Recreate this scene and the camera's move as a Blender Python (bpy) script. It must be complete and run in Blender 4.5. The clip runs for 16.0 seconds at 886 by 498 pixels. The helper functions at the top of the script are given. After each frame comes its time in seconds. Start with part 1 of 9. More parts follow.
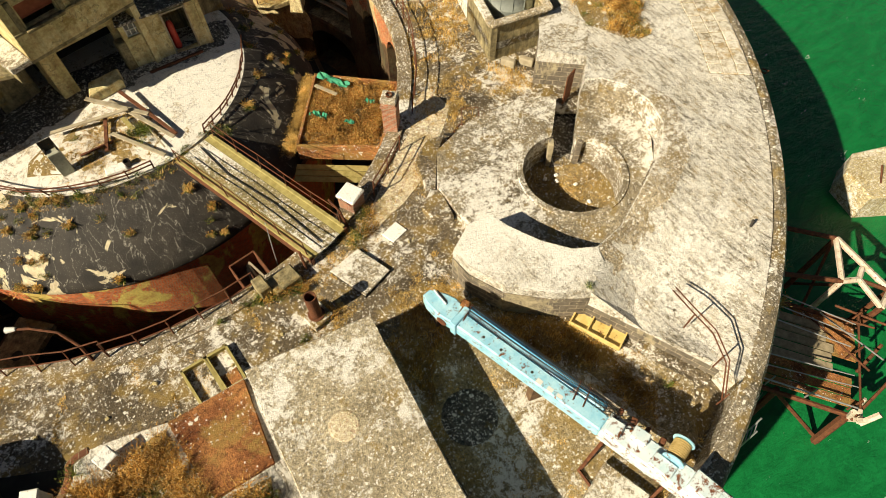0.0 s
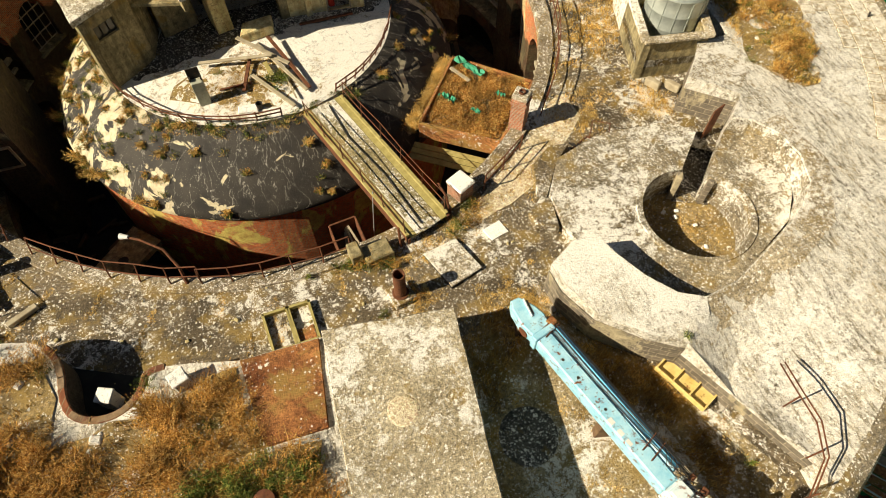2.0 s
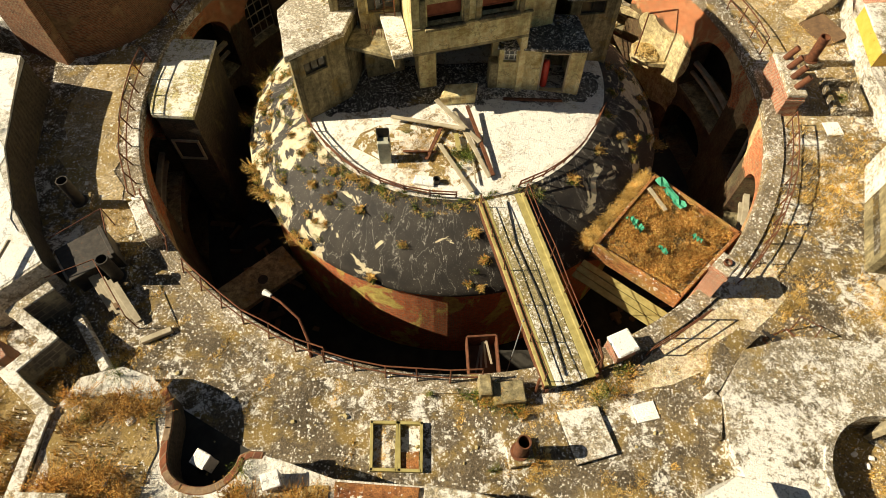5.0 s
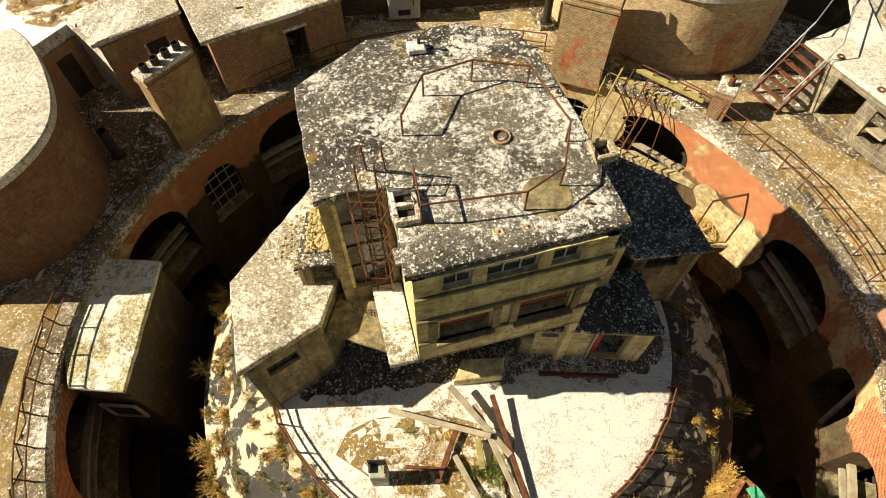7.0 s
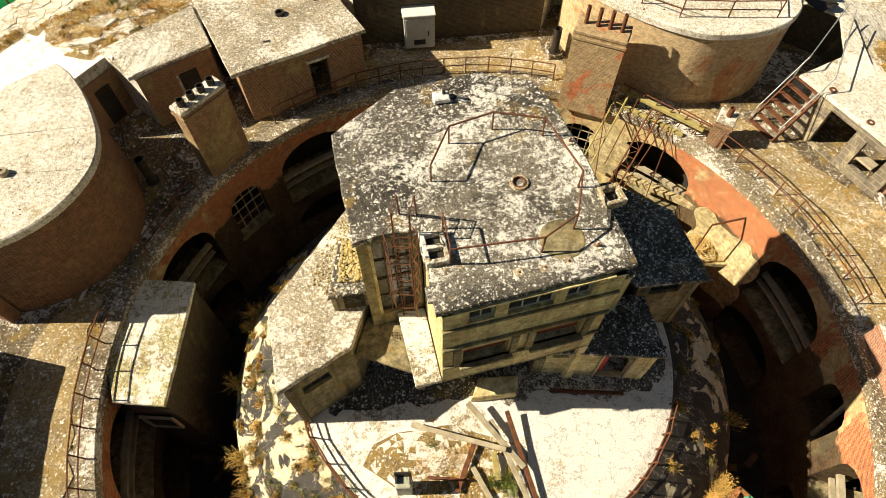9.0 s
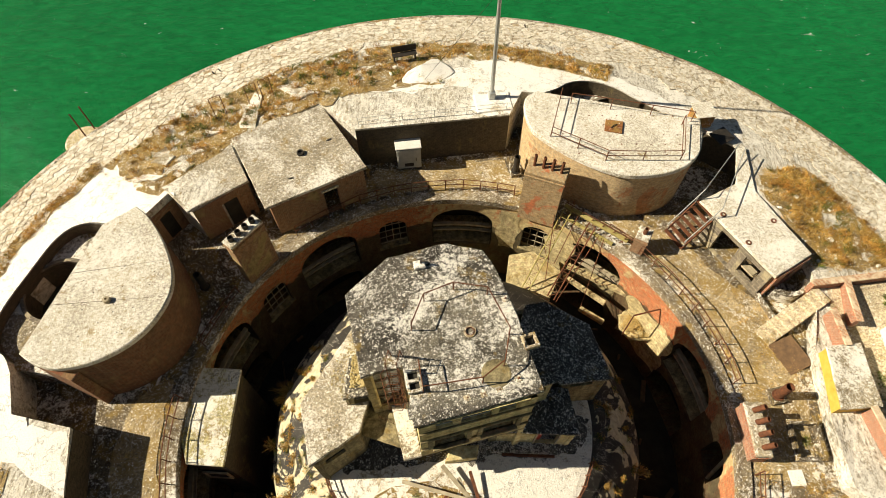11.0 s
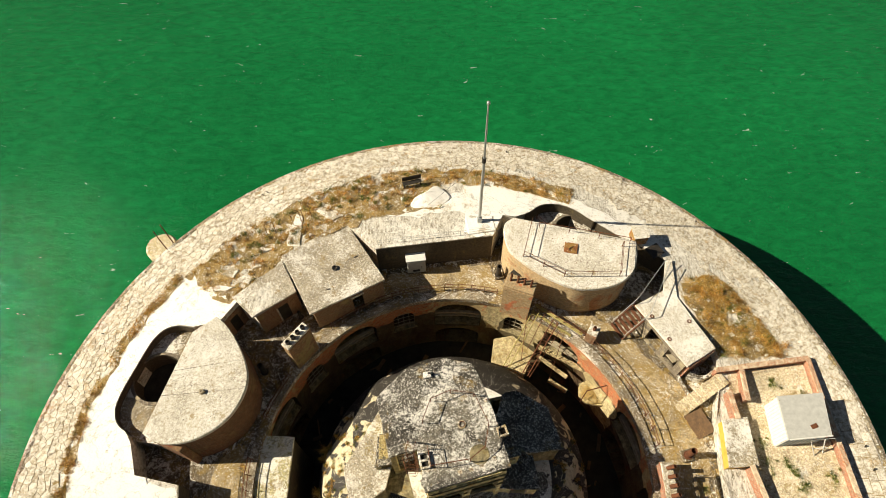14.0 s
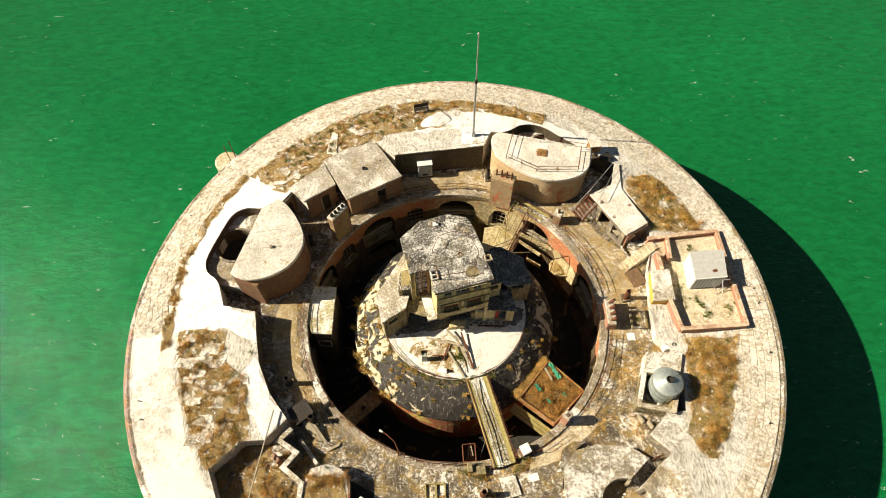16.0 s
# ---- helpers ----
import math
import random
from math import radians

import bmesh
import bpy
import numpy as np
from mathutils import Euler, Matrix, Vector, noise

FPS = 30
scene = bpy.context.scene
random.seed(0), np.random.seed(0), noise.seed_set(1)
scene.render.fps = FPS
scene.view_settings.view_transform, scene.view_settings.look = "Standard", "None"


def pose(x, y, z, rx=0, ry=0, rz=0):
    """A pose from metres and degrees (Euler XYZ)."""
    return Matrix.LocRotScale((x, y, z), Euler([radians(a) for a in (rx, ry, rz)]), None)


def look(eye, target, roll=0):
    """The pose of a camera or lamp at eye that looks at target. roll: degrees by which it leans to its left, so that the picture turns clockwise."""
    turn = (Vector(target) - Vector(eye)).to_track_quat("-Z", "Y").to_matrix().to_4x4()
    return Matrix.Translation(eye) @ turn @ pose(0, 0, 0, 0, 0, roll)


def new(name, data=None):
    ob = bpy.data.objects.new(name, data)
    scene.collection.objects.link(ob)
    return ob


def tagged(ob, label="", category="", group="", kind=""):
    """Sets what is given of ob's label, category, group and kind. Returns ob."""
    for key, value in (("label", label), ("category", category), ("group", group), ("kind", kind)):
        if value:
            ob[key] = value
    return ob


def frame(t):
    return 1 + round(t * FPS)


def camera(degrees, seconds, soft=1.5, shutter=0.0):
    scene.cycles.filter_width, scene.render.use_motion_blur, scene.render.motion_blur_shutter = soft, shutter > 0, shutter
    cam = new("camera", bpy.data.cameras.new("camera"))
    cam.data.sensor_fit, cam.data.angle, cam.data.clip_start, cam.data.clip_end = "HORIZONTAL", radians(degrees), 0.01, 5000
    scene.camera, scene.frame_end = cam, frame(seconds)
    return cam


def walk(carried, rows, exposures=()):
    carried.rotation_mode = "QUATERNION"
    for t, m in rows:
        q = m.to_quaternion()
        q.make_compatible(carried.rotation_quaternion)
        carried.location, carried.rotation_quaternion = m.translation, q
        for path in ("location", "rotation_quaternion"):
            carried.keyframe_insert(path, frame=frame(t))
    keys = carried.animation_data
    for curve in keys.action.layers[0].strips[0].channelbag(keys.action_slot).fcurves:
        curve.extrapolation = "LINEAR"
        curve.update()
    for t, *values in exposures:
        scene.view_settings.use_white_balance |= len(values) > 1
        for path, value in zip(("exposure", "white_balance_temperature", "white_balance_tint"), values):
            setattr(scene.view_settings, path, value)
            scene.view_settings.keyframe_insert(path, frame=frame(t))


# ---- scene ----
cam = camera(72.77, 16.0, soft=0.5)
PATH = [
    (0, 0.668, -27.184, 19.93, -35.373, -58.022, -0.403),
    (0.5, 0.613, -26.959, 19.724, -28.31, -58.179, -0.308),
    (1, 0.62, -26.863, 19.609, -25.793, -58.2, -0.257),
    (1.5, 0.568, -26.823, 19.512, -24.55, -58.152, -0.017),
    (2, 0.446, -26.649, 19.498, -20.069, -58.377, 0.227),
    (2.5, 0.219, -26.537, 19.495, -14.01, -58.521, 0.504),
    (3, 0.024, -26.429, 19.673, -5.586, -58.985, 0.401),
    (3.2, -0.031, -26.4, 19.66, -2.232, -59.043, 0.268),
    (3.6, -0.02, -26.3, 19.7, 1, -59.1, 0.15),
    (4.2, 0.03, -25.4, 19.85, 1.55, -59.2, 0),
    (4.8, 0.1, -22.4, 20.15, 1.6, -59.3, -0.1),
    (5.3, 0.12, -18.645, 20.445, 1.565, -59.334, -0.158),
    (5.5, 0.072, -16.659, 20.616, 1.517, -59.254, -0.141),
    (6, -0.132, -12.483, 21.086, 1.244, -59.309, 0.112),
    (6.5, -0.407, -9.953, 20.937, 1.218, -59.088, 0.002),
    (7, -0.775, -8.502, 19.835, 1.124, -58.924, -0.003),
    (7.5, -1.142, -8.206, 18.591, 0.949, -59.09, 0.154),
    (8, -1.377, -8.314, 18.228, 1.028, -59.244, 0.26),
    (8.5, -1.512, -8.42, 19.436, 1.044, -59.233, 0.335),
    (9, -1.411, -8.504, 21.685, 1.233, -59.013, 0.082),
    (9.2, -1.328, -8.542, 22.652, 1.292, -58.923, -0.081),
    (11.3, -0.213, -8.32, 32.803, 1.411, -59.022, -0.554),
    (11.5, -0.11, -8.292, 33.654, 1.578, -58.858, -0.747),
    (12, -0.268, -8.047, 35.993, 1.05, -58.783, -0.224),
    (12.5, -0.265, -7.763, 38.38, 1.219, -58.799, -0.435),
    (13, -0.281, -7.447, 40.62, 1.312, -58.839, -0.584),
    (13.5, -0.326, -7.45, 42.907, 1.283, -58.581, -0.66),
    (14, -0.488, -8.548, 45.182, 0.955, -58.494, -0.377),
    (14.5, -0.695, -11.289, 47.278, 0.603, -58.291, -0.082),
    (15, -0.71, -15.305, 49.253, 0.712, -58.328, -0.305),
    (15.5, -0.803, -20.346, 51.295, 0.649, -58.563, -0.229),
    (16, -0.763, -25.437, 53.344, 0.632, -58.498, -0.174),
]
walk(cam, [(t, pose(x, y, z, 90 + pitch, 0, yaw) @ pose(0, 0, 0, 0, 0, roll)) for t, x, y, z, yaw, pitch, roll in PATH],
     [(0.0, 0.5, 7600, 8), (6.0, 0.72, 7600, 8), (9.0, 0.8, 7500, 9), (12.5, 0.42, 7300, 8), (16.0, 0.72, 7200, 10)])
SUN, SKY = 5.0, 0.024
WATER_A, WATER_B = (0.002, 0.135, 0.036), (0.003, 0.205, 0.055)

# ---- light ----
world = bpy.data.worlds.new("sky")
scene.world = world
world.use_nodes = True
wn = world.node_tree.nodes
wn.clear()
sky = wn.new("ShaderNodeTexSky")
sky.sky_type, sky.sun_disc = "NISHITA", False
sky.sun_elevation, sky.sun_rotation = radians(36), radians(268)
background = wn.new("ShaderNodeBackground")
background.inputs["Strength"].default_value = SKY
world_out = wn.new("ShaderNodeOutputWorld")
world.node_tree.links.new(sky.outputs["Color"], background.inputs["Color"])
world.node_tree.links.new(background.outputs["Background"], world_out.inputs["Surface"])

sun = new("sun", bpy.data.lights.new("sun", "SUN"))
sun.data.energy, sun.data.angle, sun.data.color = SUN, radians(0.53), (1.0, 0.93, 0.80)
sun.matrix_basis = look((0, 0, 60), (math.cos(radians(36)), 0.03, 60 - math.sin(radians(36))))

# ---- materials ----


class Nodes:
    """A small writer for node materials."""

    def __init__(self, name):
        self.mat = bpy.data.materials.new(name)
        self.mat.use_nodes = True
        self.tree = self.mat.node_tree
        self.bsdf = self.tree.nodes["Principled BSDF"]
        self.coord = self.tree.nodes.new("ShaderNodeTexCoord").outputs["Object"]

    def link(self, a, b):
        self.tree.links.new(a, b)
        return b

    def noise(self, scale, detail=4.0, rough=0.6, vector=None, distortion=0.0):
        n = self.tree.nodes.new("ShaderNodeTexNoise")
        n.inputs["Scale"].default_value, n.inputs["Detail"].default_value = scale, detail
        n.inputs["Roughness"].default_value, n.inputs["Distortion"].default_value = rough, distortion
        self.link(vector or self.coord, n.inputs["Vector"])
        return n.outputs["Fac"]

    def voronoi(self, scale, vector=None, feature="F1", out="Distance", random_=1.0):
        n = self.tree.nodes.new("ShaderNodeTexVoronoi")
        n.feature = feature
        n.inputs["Scale"].default_value, n.inputs["Randomness"].default_value = scale, random_
        self.link(vector or self.coord, n.inputs["Vector"])
        return n.outputs[out]

    def ramp(self, fac, *stops):
        n = self.tree.nodes.new("ShaderNodeValToRGB")
        e = n.color_ramp.elements
        while len(e) < len(stops):
            e.new(0.5)
        for k, (at, c) in enumerate(stops):
            e[k].position = at
            e[k].color = (*c, 1) if isinstance(c, tuple) else (c, c, c, 1)
        self.link(fac, n.inputs["Fac"])
        return n.outputs["Color"]

    def mix(self, fac, a, b, blend="MIX"):
        n = self.tree.nodes.new("ShaderNodeMix")
        n.data_type, n.blend_type = "RGBA", blend
        for socket, value in ((n.inputs["Factor"], fac), (n.inputs[6], a), (n.inputs[7], b)):
            if isinstance(value, (int, float)):
                socket.default_value = value if socket.name == "Factor" else (value, value, value, 1)
            elif isinstance(value, tuple):
                socket.default_value = (*value, 1)
            else:
                self.link(value, socket)
        return n.outputs[2]

    def math(self, op, a, b=0.0):
        n = self.tree.nodes.new("ShaderNodeMath")
        n.operation = op
        for socket, value in zip(n.inputs, (a, b)):
            if isinstance(value, (int, float)):
                socket.default_value = value
            else:
                self.link(value, socket)
        return n.outputs[0]

    def scaled(self, x, y, z, vector=None):
        n = self.tree.nodes.new("ShaderNodeMapping")
        n.inputs["Scale"].default_value = (x, y, z)
        self.link(vector or self.coord, n.inputs["Vector"])
        return n.outputs[0]

    def polar(self, radius):
        """Coordinates that run along the ring, up it and out from it, in metres."""
        split = self.tree.nodes.new("ShaderNodeSeparateXYZ")
        self.link(self.coord, split.inputs[0])
        x, y, z = split.outputs
        along = self.math("MULTIPLY", self.math("ARCTAN2", y, x), radius)
        out = self.math("SQRT", self.math("ADD", self.math("MULTIPLY", x, x), self.math("MULTIPLY", y, y)))
        join = self.tree.nodes.new("ShaderNodeCombineXYZ")
        for a, b in zip((along, z, out), join.inputs):
            self.link(a, b)
        return join.outputs[0]

    def along_wall(self):
        """Coordinates that run along a flat wall and up it; on level faces along its plan."""
        place, face = (self.tree.nodes.new("ShaderNodeSeparateXYZ") for _ in range(2))
        self.link(self.coord, place.inputs[0])
        self.link(self.tree.nodes.new("ShaderNodeNewGeometry").outputs["True Normal"], face.inputs[0])
        (x, y, z), (nx, ny, nz) = place.outputs, face.outputs
        level = self.math("GREATER_THAN", self.math("ABSOLUTE", nz), 0.7)
        run = self.math("SUBTRACT", self.math("MULTIPLY", y, nx), self.math("MULTIPLY", x, ny))
        join = self.tree.nodes.new("ShaderNodeCombineXYZ")
        self.link(self.math("ADD", run, self.math("MULTIPLY", level, self.math("ADD", x, self.math("MULTIPLY", y, 0.31)))), join.inputs[0])
        self.link(self.math("ADD", z, self.math("MULTIPLY", level, self.math("SUBTRACT", y, self.math("MULTIPLY", x, 0.31)))), join.inputs[1])
        return join.outputs[0]

    def brick(self, vector, c1, c2, mortar, width=0.23, row=0.075, joint=0.016):
        n = self.tree.nodes.new("ShaderNodeTexBrick")
        self.link(vector, n.inputs["Vector"])
        for key, c in (("Color1", c1), ("Color2", c2), ("Mortar", mortar)):
            n.inputs[key].default_value = (*c, 1)
        n.inputs["Scale"].default_value = 1.0
        n.inputs["Brick Width"].default_value, n.inputs["Row Height"].default_value = width, row
        n.inputs["Mortar Size"].default_value = joint
        return n.outputs["Color"], n.outputs["Fac"]

    def finish(self, colour, height=None, bump=0.3, distance=0.02, rough=0.9, metal=0.0, specular=0.3):
        if isinstance(colour, tuple):
            self.bsdf.inputs["Base Color"].default_value = (*colour, 1)
        else:
            self.link(colour, self.bsdf.inputs["Base Color"])
        if height is not None:
            b = self.tree.nodes.new("ShaderNodeBump")
            b.inputs["Strength"].default_value, b.inputs["Distance"].default_value = bump, distance
            self.link(height, b.inputs["Height"])
            self.link(b.outputs[0], self.bsdf.inputs["Normal"])
        if isinstance(rough, float):
            self.bsdf.inputs["Roughness"].default_value = rough
        else:
            self.link(rough, self.bsdf.inputs["Roughness"])
        self.bsdf.inputs["Metallic"].default_value = metal
        self.bsdf.inputs["Specular IOR Level"].default_value = specular
        return self.mat


def speckled(n, scale, share, size, spread=0.35):
    """Droppings: round spots of many sizes, some cells left empty."""
    wobble = n.tree.nodes.new("ShaderNodeVectorMath")
    wobble.operation = "ADD"
    n.link(n.coord, wobble.inputs[0])
    tex = n.tree.nodes.new("ShaderNodeTexNoise")
    tex.inputs["Scale"].default_value, tex.inputs["Detail"].default_value = scale * 1.9, 4
    n.link(n.coord, tex.inputs["Vector"])
    shift = n.tree.nodes.new("ShaderNodeVectorMath")
    shift.operation = "SCALE"
    n.link(tex.outputs["Color"], shift.inputs[0])
    shift.inputs["Scale"].default_value = 1.6 / scale
    n.link(shift.outputs[0], wobble.inputs[1])
    v = n.tree.nodes.new("ShaderNodeTexVoronoi")
    v.inputs["Scale"].default_value = scale
    n.link(wobble.outputs[0], v.inputs["Vector"])
    split = n.tree.nodes.new("ShaderNodeSeparateXYZ")
    n.link(v.outputs["Color"], split.inputs[0])
    here = n.math("GREATER_THAN", n.math("ADD", split.outputs[0], n.math("MULTIPLY", n.noise(0.7, 5, 0.65), 1.3)), 1.65 - share)
    radius = n.math("ADD", n.math("MULTIPLY", n.math("POWER", split.outputs[1], 2.5), size), size * 0.3)
    edge = n.math("SUBTRACT", radius, v.outputs["Distance"])
    return n.math("MULTIPLY", n.ramp(edge, (0.0, 0.0), (0.05, 1.0)), here)


def weathered(name, dark, light, white=0.35, white_scale=2.2, lichen=0.0, grain=9.0, rough=0.92, bump=0.8, crack=0.0, guano=(0.86, 0.83, 0.75), pits=0.6, streak=0.0, speck=0.55, drip=0.0, micro=1.0):
    """Aged concrete: two tones, white droppings in blots and specks, ochre lichen, cracks, dark runs."""
    n = Nodes(name)
    tone = n.ramp(n.noise(0.55, 6, 0.65), (0.3, dark), (0.7, light))
    tone = n.mix(0.55 + 0.3 * micro, tone, n.ramp(n.noise(grain if micro > 0.5 else grain * 0.4, 5, 0.7), (0.3, 0.08), (0.7, 0.92)), "OVERLAY")
    tone = n.mix(0.75 * micro, tone, n.ramp(n.noise(grain * 4.2, 3, 0.75), (0.32, 0.05), (0.68, 0.97)), "OVERLAY")
    if lichen:
        spot = n.ramp(n.noise(0.9, 5, 0.7, n.scaled(1, 1, 1.7)), (0.62 - lichen * 0.3, 0.0), (0.68 - lichen * 0.2, 1.0))
        tone = n.mix(n.math("MULTIPLY", spot, 0.7), tone, (0.32, 0.215, 0.065))
    cover = None
    if white:
        where = n.noise(0.35, 4, 0.65)
        blots = n.noise(white_scale * 2.6, 9, 0.86, None, 0.3)
        level = n.math("ADD", n.math("MULTIPLY", where, 0.42), n.math("MULTIPLY", blots, 0.58))
        cover = n.ramp(level, (0.5 * (1.25 - white * 0.45), 0.0), (0.5 * (1.31 - white * 0.45), 1.0))
    if speck:
        dots = n.math("MAXIMUM", speckled(n, 4.6, speck * 0.5, 0.32), speckled(n, 8.5, speck * 0.9, 0.40))
        dots = n.math("MAXIMUM", dots, speckled(n, 16.0, speck * 1.1, 0.48))
        cover = dots if cover is None else n.math("MAXIMUM", cover, dots)
    if cover is not None:
        crust = n.mix(0.6, guano, n.ramp(n.noise(21, 4, 0.7), (0.3, 0.2), (0.7, 0.85)), "OVERLAY")
        tone = n.mix(n.math("MULTIPLY", cover, 0.95), tone, crust)
    if streak:
        lines = n.ramp(n.noise(2.6, 7, 0.78, n.scaled(2.2, 0.55, 1), 0.3), (0.42, 0.0), (0.55, 1.0))
        tone = n.mix(n.math("MULTIPLY", lines, streak), tone, guano)
    if pits:
        holes = n.ramp(n.noise(grain * 1.7, 5, 0.7), (0.34, 1.0), (0.45, 0.0))
        rough_dirt = n.ramp(n.noise(1.3, 4, 0.6), (0.35, 0.25), (0.65, 1.0))
        deep = tuple(c * 0.55 for c in dark)
        tone = n.mix(n.math("MULTIPLY", n.math("MULTIPLY", holes, rough_dirt), pits), tone, deep)
    if drip:
        runs = n.ramp(n.noise(1.5, 6, 0.7, n.scaled(2.2, 2.2, 0.22)), (0.46, 0.0), (0.66, 1.0))
        tone = n.mix(n.math("MULTIPLY", runs, drip), tone, tuple(c * 0.35 for c in dark))
    if crack:
        line = n.ramp(n.noise(crack, 7, 0.6), (0.492, 0.0), (0.5, 1.0), (0.508, 0.0))
        tone = n.mix(n.math("MULTIPLY", line, 0.6), tone, (0.05, 0.045, 0.035))
    relief = n.noise(grain * 1.6, 6, 0.75)
    if cover is not None:
        relief = n.math("ADD", relief, n.math("MULTIPLY", cover, 0.12))
    return n.finish(tone, relief, bump, 0.05, rough)


def plain(name, a, b, scale=3.0, rough=0.6, metal=0.0, rust=0.0, bump=0.2, specular=0.4):
    """Painted, bare or rusted surface with fine variation."""
    n = Nodes(name)
    tone = n.ramp(n.noise(scale, 5, 0.65), (0.3, a), (0.7, b))
    if rust:
        patch = n.ramp(n.noise(scale * 1.7, 7, 0.75), (0.66 - rust * 0.3, 0.0), (0.70 - rust * 0.25, 1.0))
        tone = n.mix(patch, tone, n.ramp(n.noise(14, 5), (0.3, (0.09, 0.028, 0.012)), (0.7, (0.26, 0.09, 0.03))))
    return n.finish(tone, n.noise(scale * 7, 5, 0.7), bump, 0.01, rough, metal, specular)


def masonry(name, red_a, red_b, mortar, render=None, cover=0.4, radius=None, soot=0.3, width=0.23, row=0.075, coated=None, lower=None):
    """Brickwork, in places under old render and soot. radius: laid along a ring of that size. coated: stretches (place
    along, half width) that kept more render. lower: (height, a, b), two tones of the render left below that height,
    with shade put into their colour.
    """
    n = Nodes(name)
    if radius:
        v = n.polar(radius)
    else:
        v = n.along_wall()
    tone, gap = n.brick(v, red_a, red_b, mortar, width, row)
    tone = n.mix(0.7, tone, n.ramp(n.noise(5, 6, 0.75), (0.25, 0.12), (0.75, 0.92)), "OVERLAY")
    height = n.math("SUBTRACT", 1.0, gap)
    if render:
        level = n.noise(0.42, 7, 0.72, n.scaled(1, 1, 0.6), 0.6)
        if coated:
            split = n.tree.nodes.new("ShaderNodeSeparateXYZ")
            n.link(v, split.inputs[0])
            for place, half in coated:
                near = n.math("SUBTRACT", 1.0, n.math("DIVIDE", n.math("ABSOLUTE", n.math("SUBTRACT", split.outputs[0], place)), half))
                level = n.math("ADD", level, n.math("MULTIPLY", n.math("MINIMUM", n.math("MAXIMUM", near, 0.0), 0.4), 0.34))
        mask = n.ramp(level, (0.60 - cover * 0.35, 0.0), (0.64 - cover * 0.35, 1.0))
        coat = n.mix(0.8, render, n.ramp(n.noise(2.6, 8, 0.78), (0.3, 0.1), (0.7, 0.88)), "OVERLAY")
        flakes = n.ramp(n.noise(1.7, 8, 0.8, None, 0.5), (0.57, 0.0), (0.61, 0.8))
        tone = n.mix(n.math("MAXIMUM", n.math("MULTIPLY", mask, 0.85), n.math("MULTIPLY", flakes, 0.7 if lower else 0.0)), tone, coat)
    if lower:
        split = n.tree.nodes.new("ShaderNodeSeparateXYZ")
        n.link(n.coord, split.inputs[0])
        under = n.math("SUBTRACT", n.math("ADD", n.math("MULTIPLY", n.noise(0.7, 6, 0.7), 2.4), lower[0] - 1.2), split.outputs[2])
        # old render below the height, its tones darkened to hold the court's shade
        shaded_render = n.ramp(n.noise(0.8, 7, 0.75, n.scaled(1, 1, 0.5)), (0.35, lower[1]), (0.65, lower[2]))
        shaded_render = n.mix(0.8, shaded_render, n.ramp(n.noise(7, 5, 0.75), (0.3, 0.08), (0.7, 0.9)), "OVERLAY")
        tone = n.mix(n.math("MULTIPLY", n.ramp(under, (0.0, 0.0), (0.18, 1.0)), 0.9), tone, shaded_render)
    if soot:
        dirt = n.ramp(n.noise(0.7, 5, 0.7, n.scaled(1, 1, 0.35)), (0.62 - soot * 0.3, 0.0), (0.85, 1.0))
        tone = n.mix(n.math("MULTIPLY", dirt, 0.7), tone, (0.06, 0.05, 0.035))
    return n.finish(tone, height, 0.5, 0.015, 0.9)


CONCRETE = weathered("deck_concrete", (0.045, 0.035, 0.022), (0.22, 0.172, 0.11), 0.43, 1.0, 0.42, speck=0.42, pits=0.9)
PALEDECK = weathered("pale_deck_concrete", (0.20, 0.155, 0.09), (0.54, 0.45, 0.31), 0.46, 1.6, 0.26)
TANDECK = weathered("tan_deck_concrete", (0.20, 0.15, 0.085), (0.54, 0.425, 0.25), 0.30, 1.6, 0.55, speck=0.4, pits=0.8)
RINGCONC = weathered("emplacement_concrete", (0.11, 0.088, 0.057), (0.38, 0.32, 0.22), 0.52, 1.6, 0.3, speck=0.5, pits=0.85)
SLABROOF = weathered("bare_slab_concrete", (0.24, 0.195, 0.12), (0.50, 0.43, 0.30), 0.46, 1.4, 0.15, speck=0.4, pits=0.7)
COPING = weathered("coping_stone", (0.12, 0.09, 0.055), (0.34, 0.28, 0.19), 0.42, 2.0, 0.3)
LIMEWASH = weathered("limewashed_concrete", (0.48, 0.40, 0.28), (0.84, 0.79, 0.68), 0.92, 1.1, 0.10, pits=0.7, crack=0.5, guano=(0.93, 0.91, 0.85))
SPATTERED = weathered("spattered_cement", (0.20, 0.16, 0.10), (0.48, 0.41, 0.29), 0.62, 1.8, 0.2, pits=0.8, speck=0.65)
DRUMTOP = weathered("drum_top_limewash", (0.30, 0.23, 0.14), (0.72, 0.65, 0.52), 0.84, 1.3, 0.22, crack=0.9)
BREAST = weathered("breastwork_limewash", (0.22, 0.18, 0.12), (0.66, 0.59, 0.46), 0.76, 1.5, 0.06, streak=0.7, pits=0.9)
GLACIS = weathered("parapet_concrete", (0.12, 0.10, 0.066), (0.50, 0.44, 0.33), 0.46, 1.6, 0.12, streak=0.7, pits=0.95, grain=7.0)
GRANITE = weathered("granite_paving", (0.10, 0.08, 0.05), (0.32, 0.27, 0.19), 0.42, 1.8, 0.35)
ROOF = weathered("roof_screed", (0.035, 0.031, 0.026), (0.16, 0.144, 0.117), 0.44, 2.0, 0.12, speck=0.6, pits=0.9)
# dirt and droppings over a tone darkened for shade
DIRTSHADE = weathered("dirt_and_shade_screed", (0.045, 0.038, 0.032), (0.17, 0.15, 0.12), 0.30, 2.2, 0.12, speck=0.7)
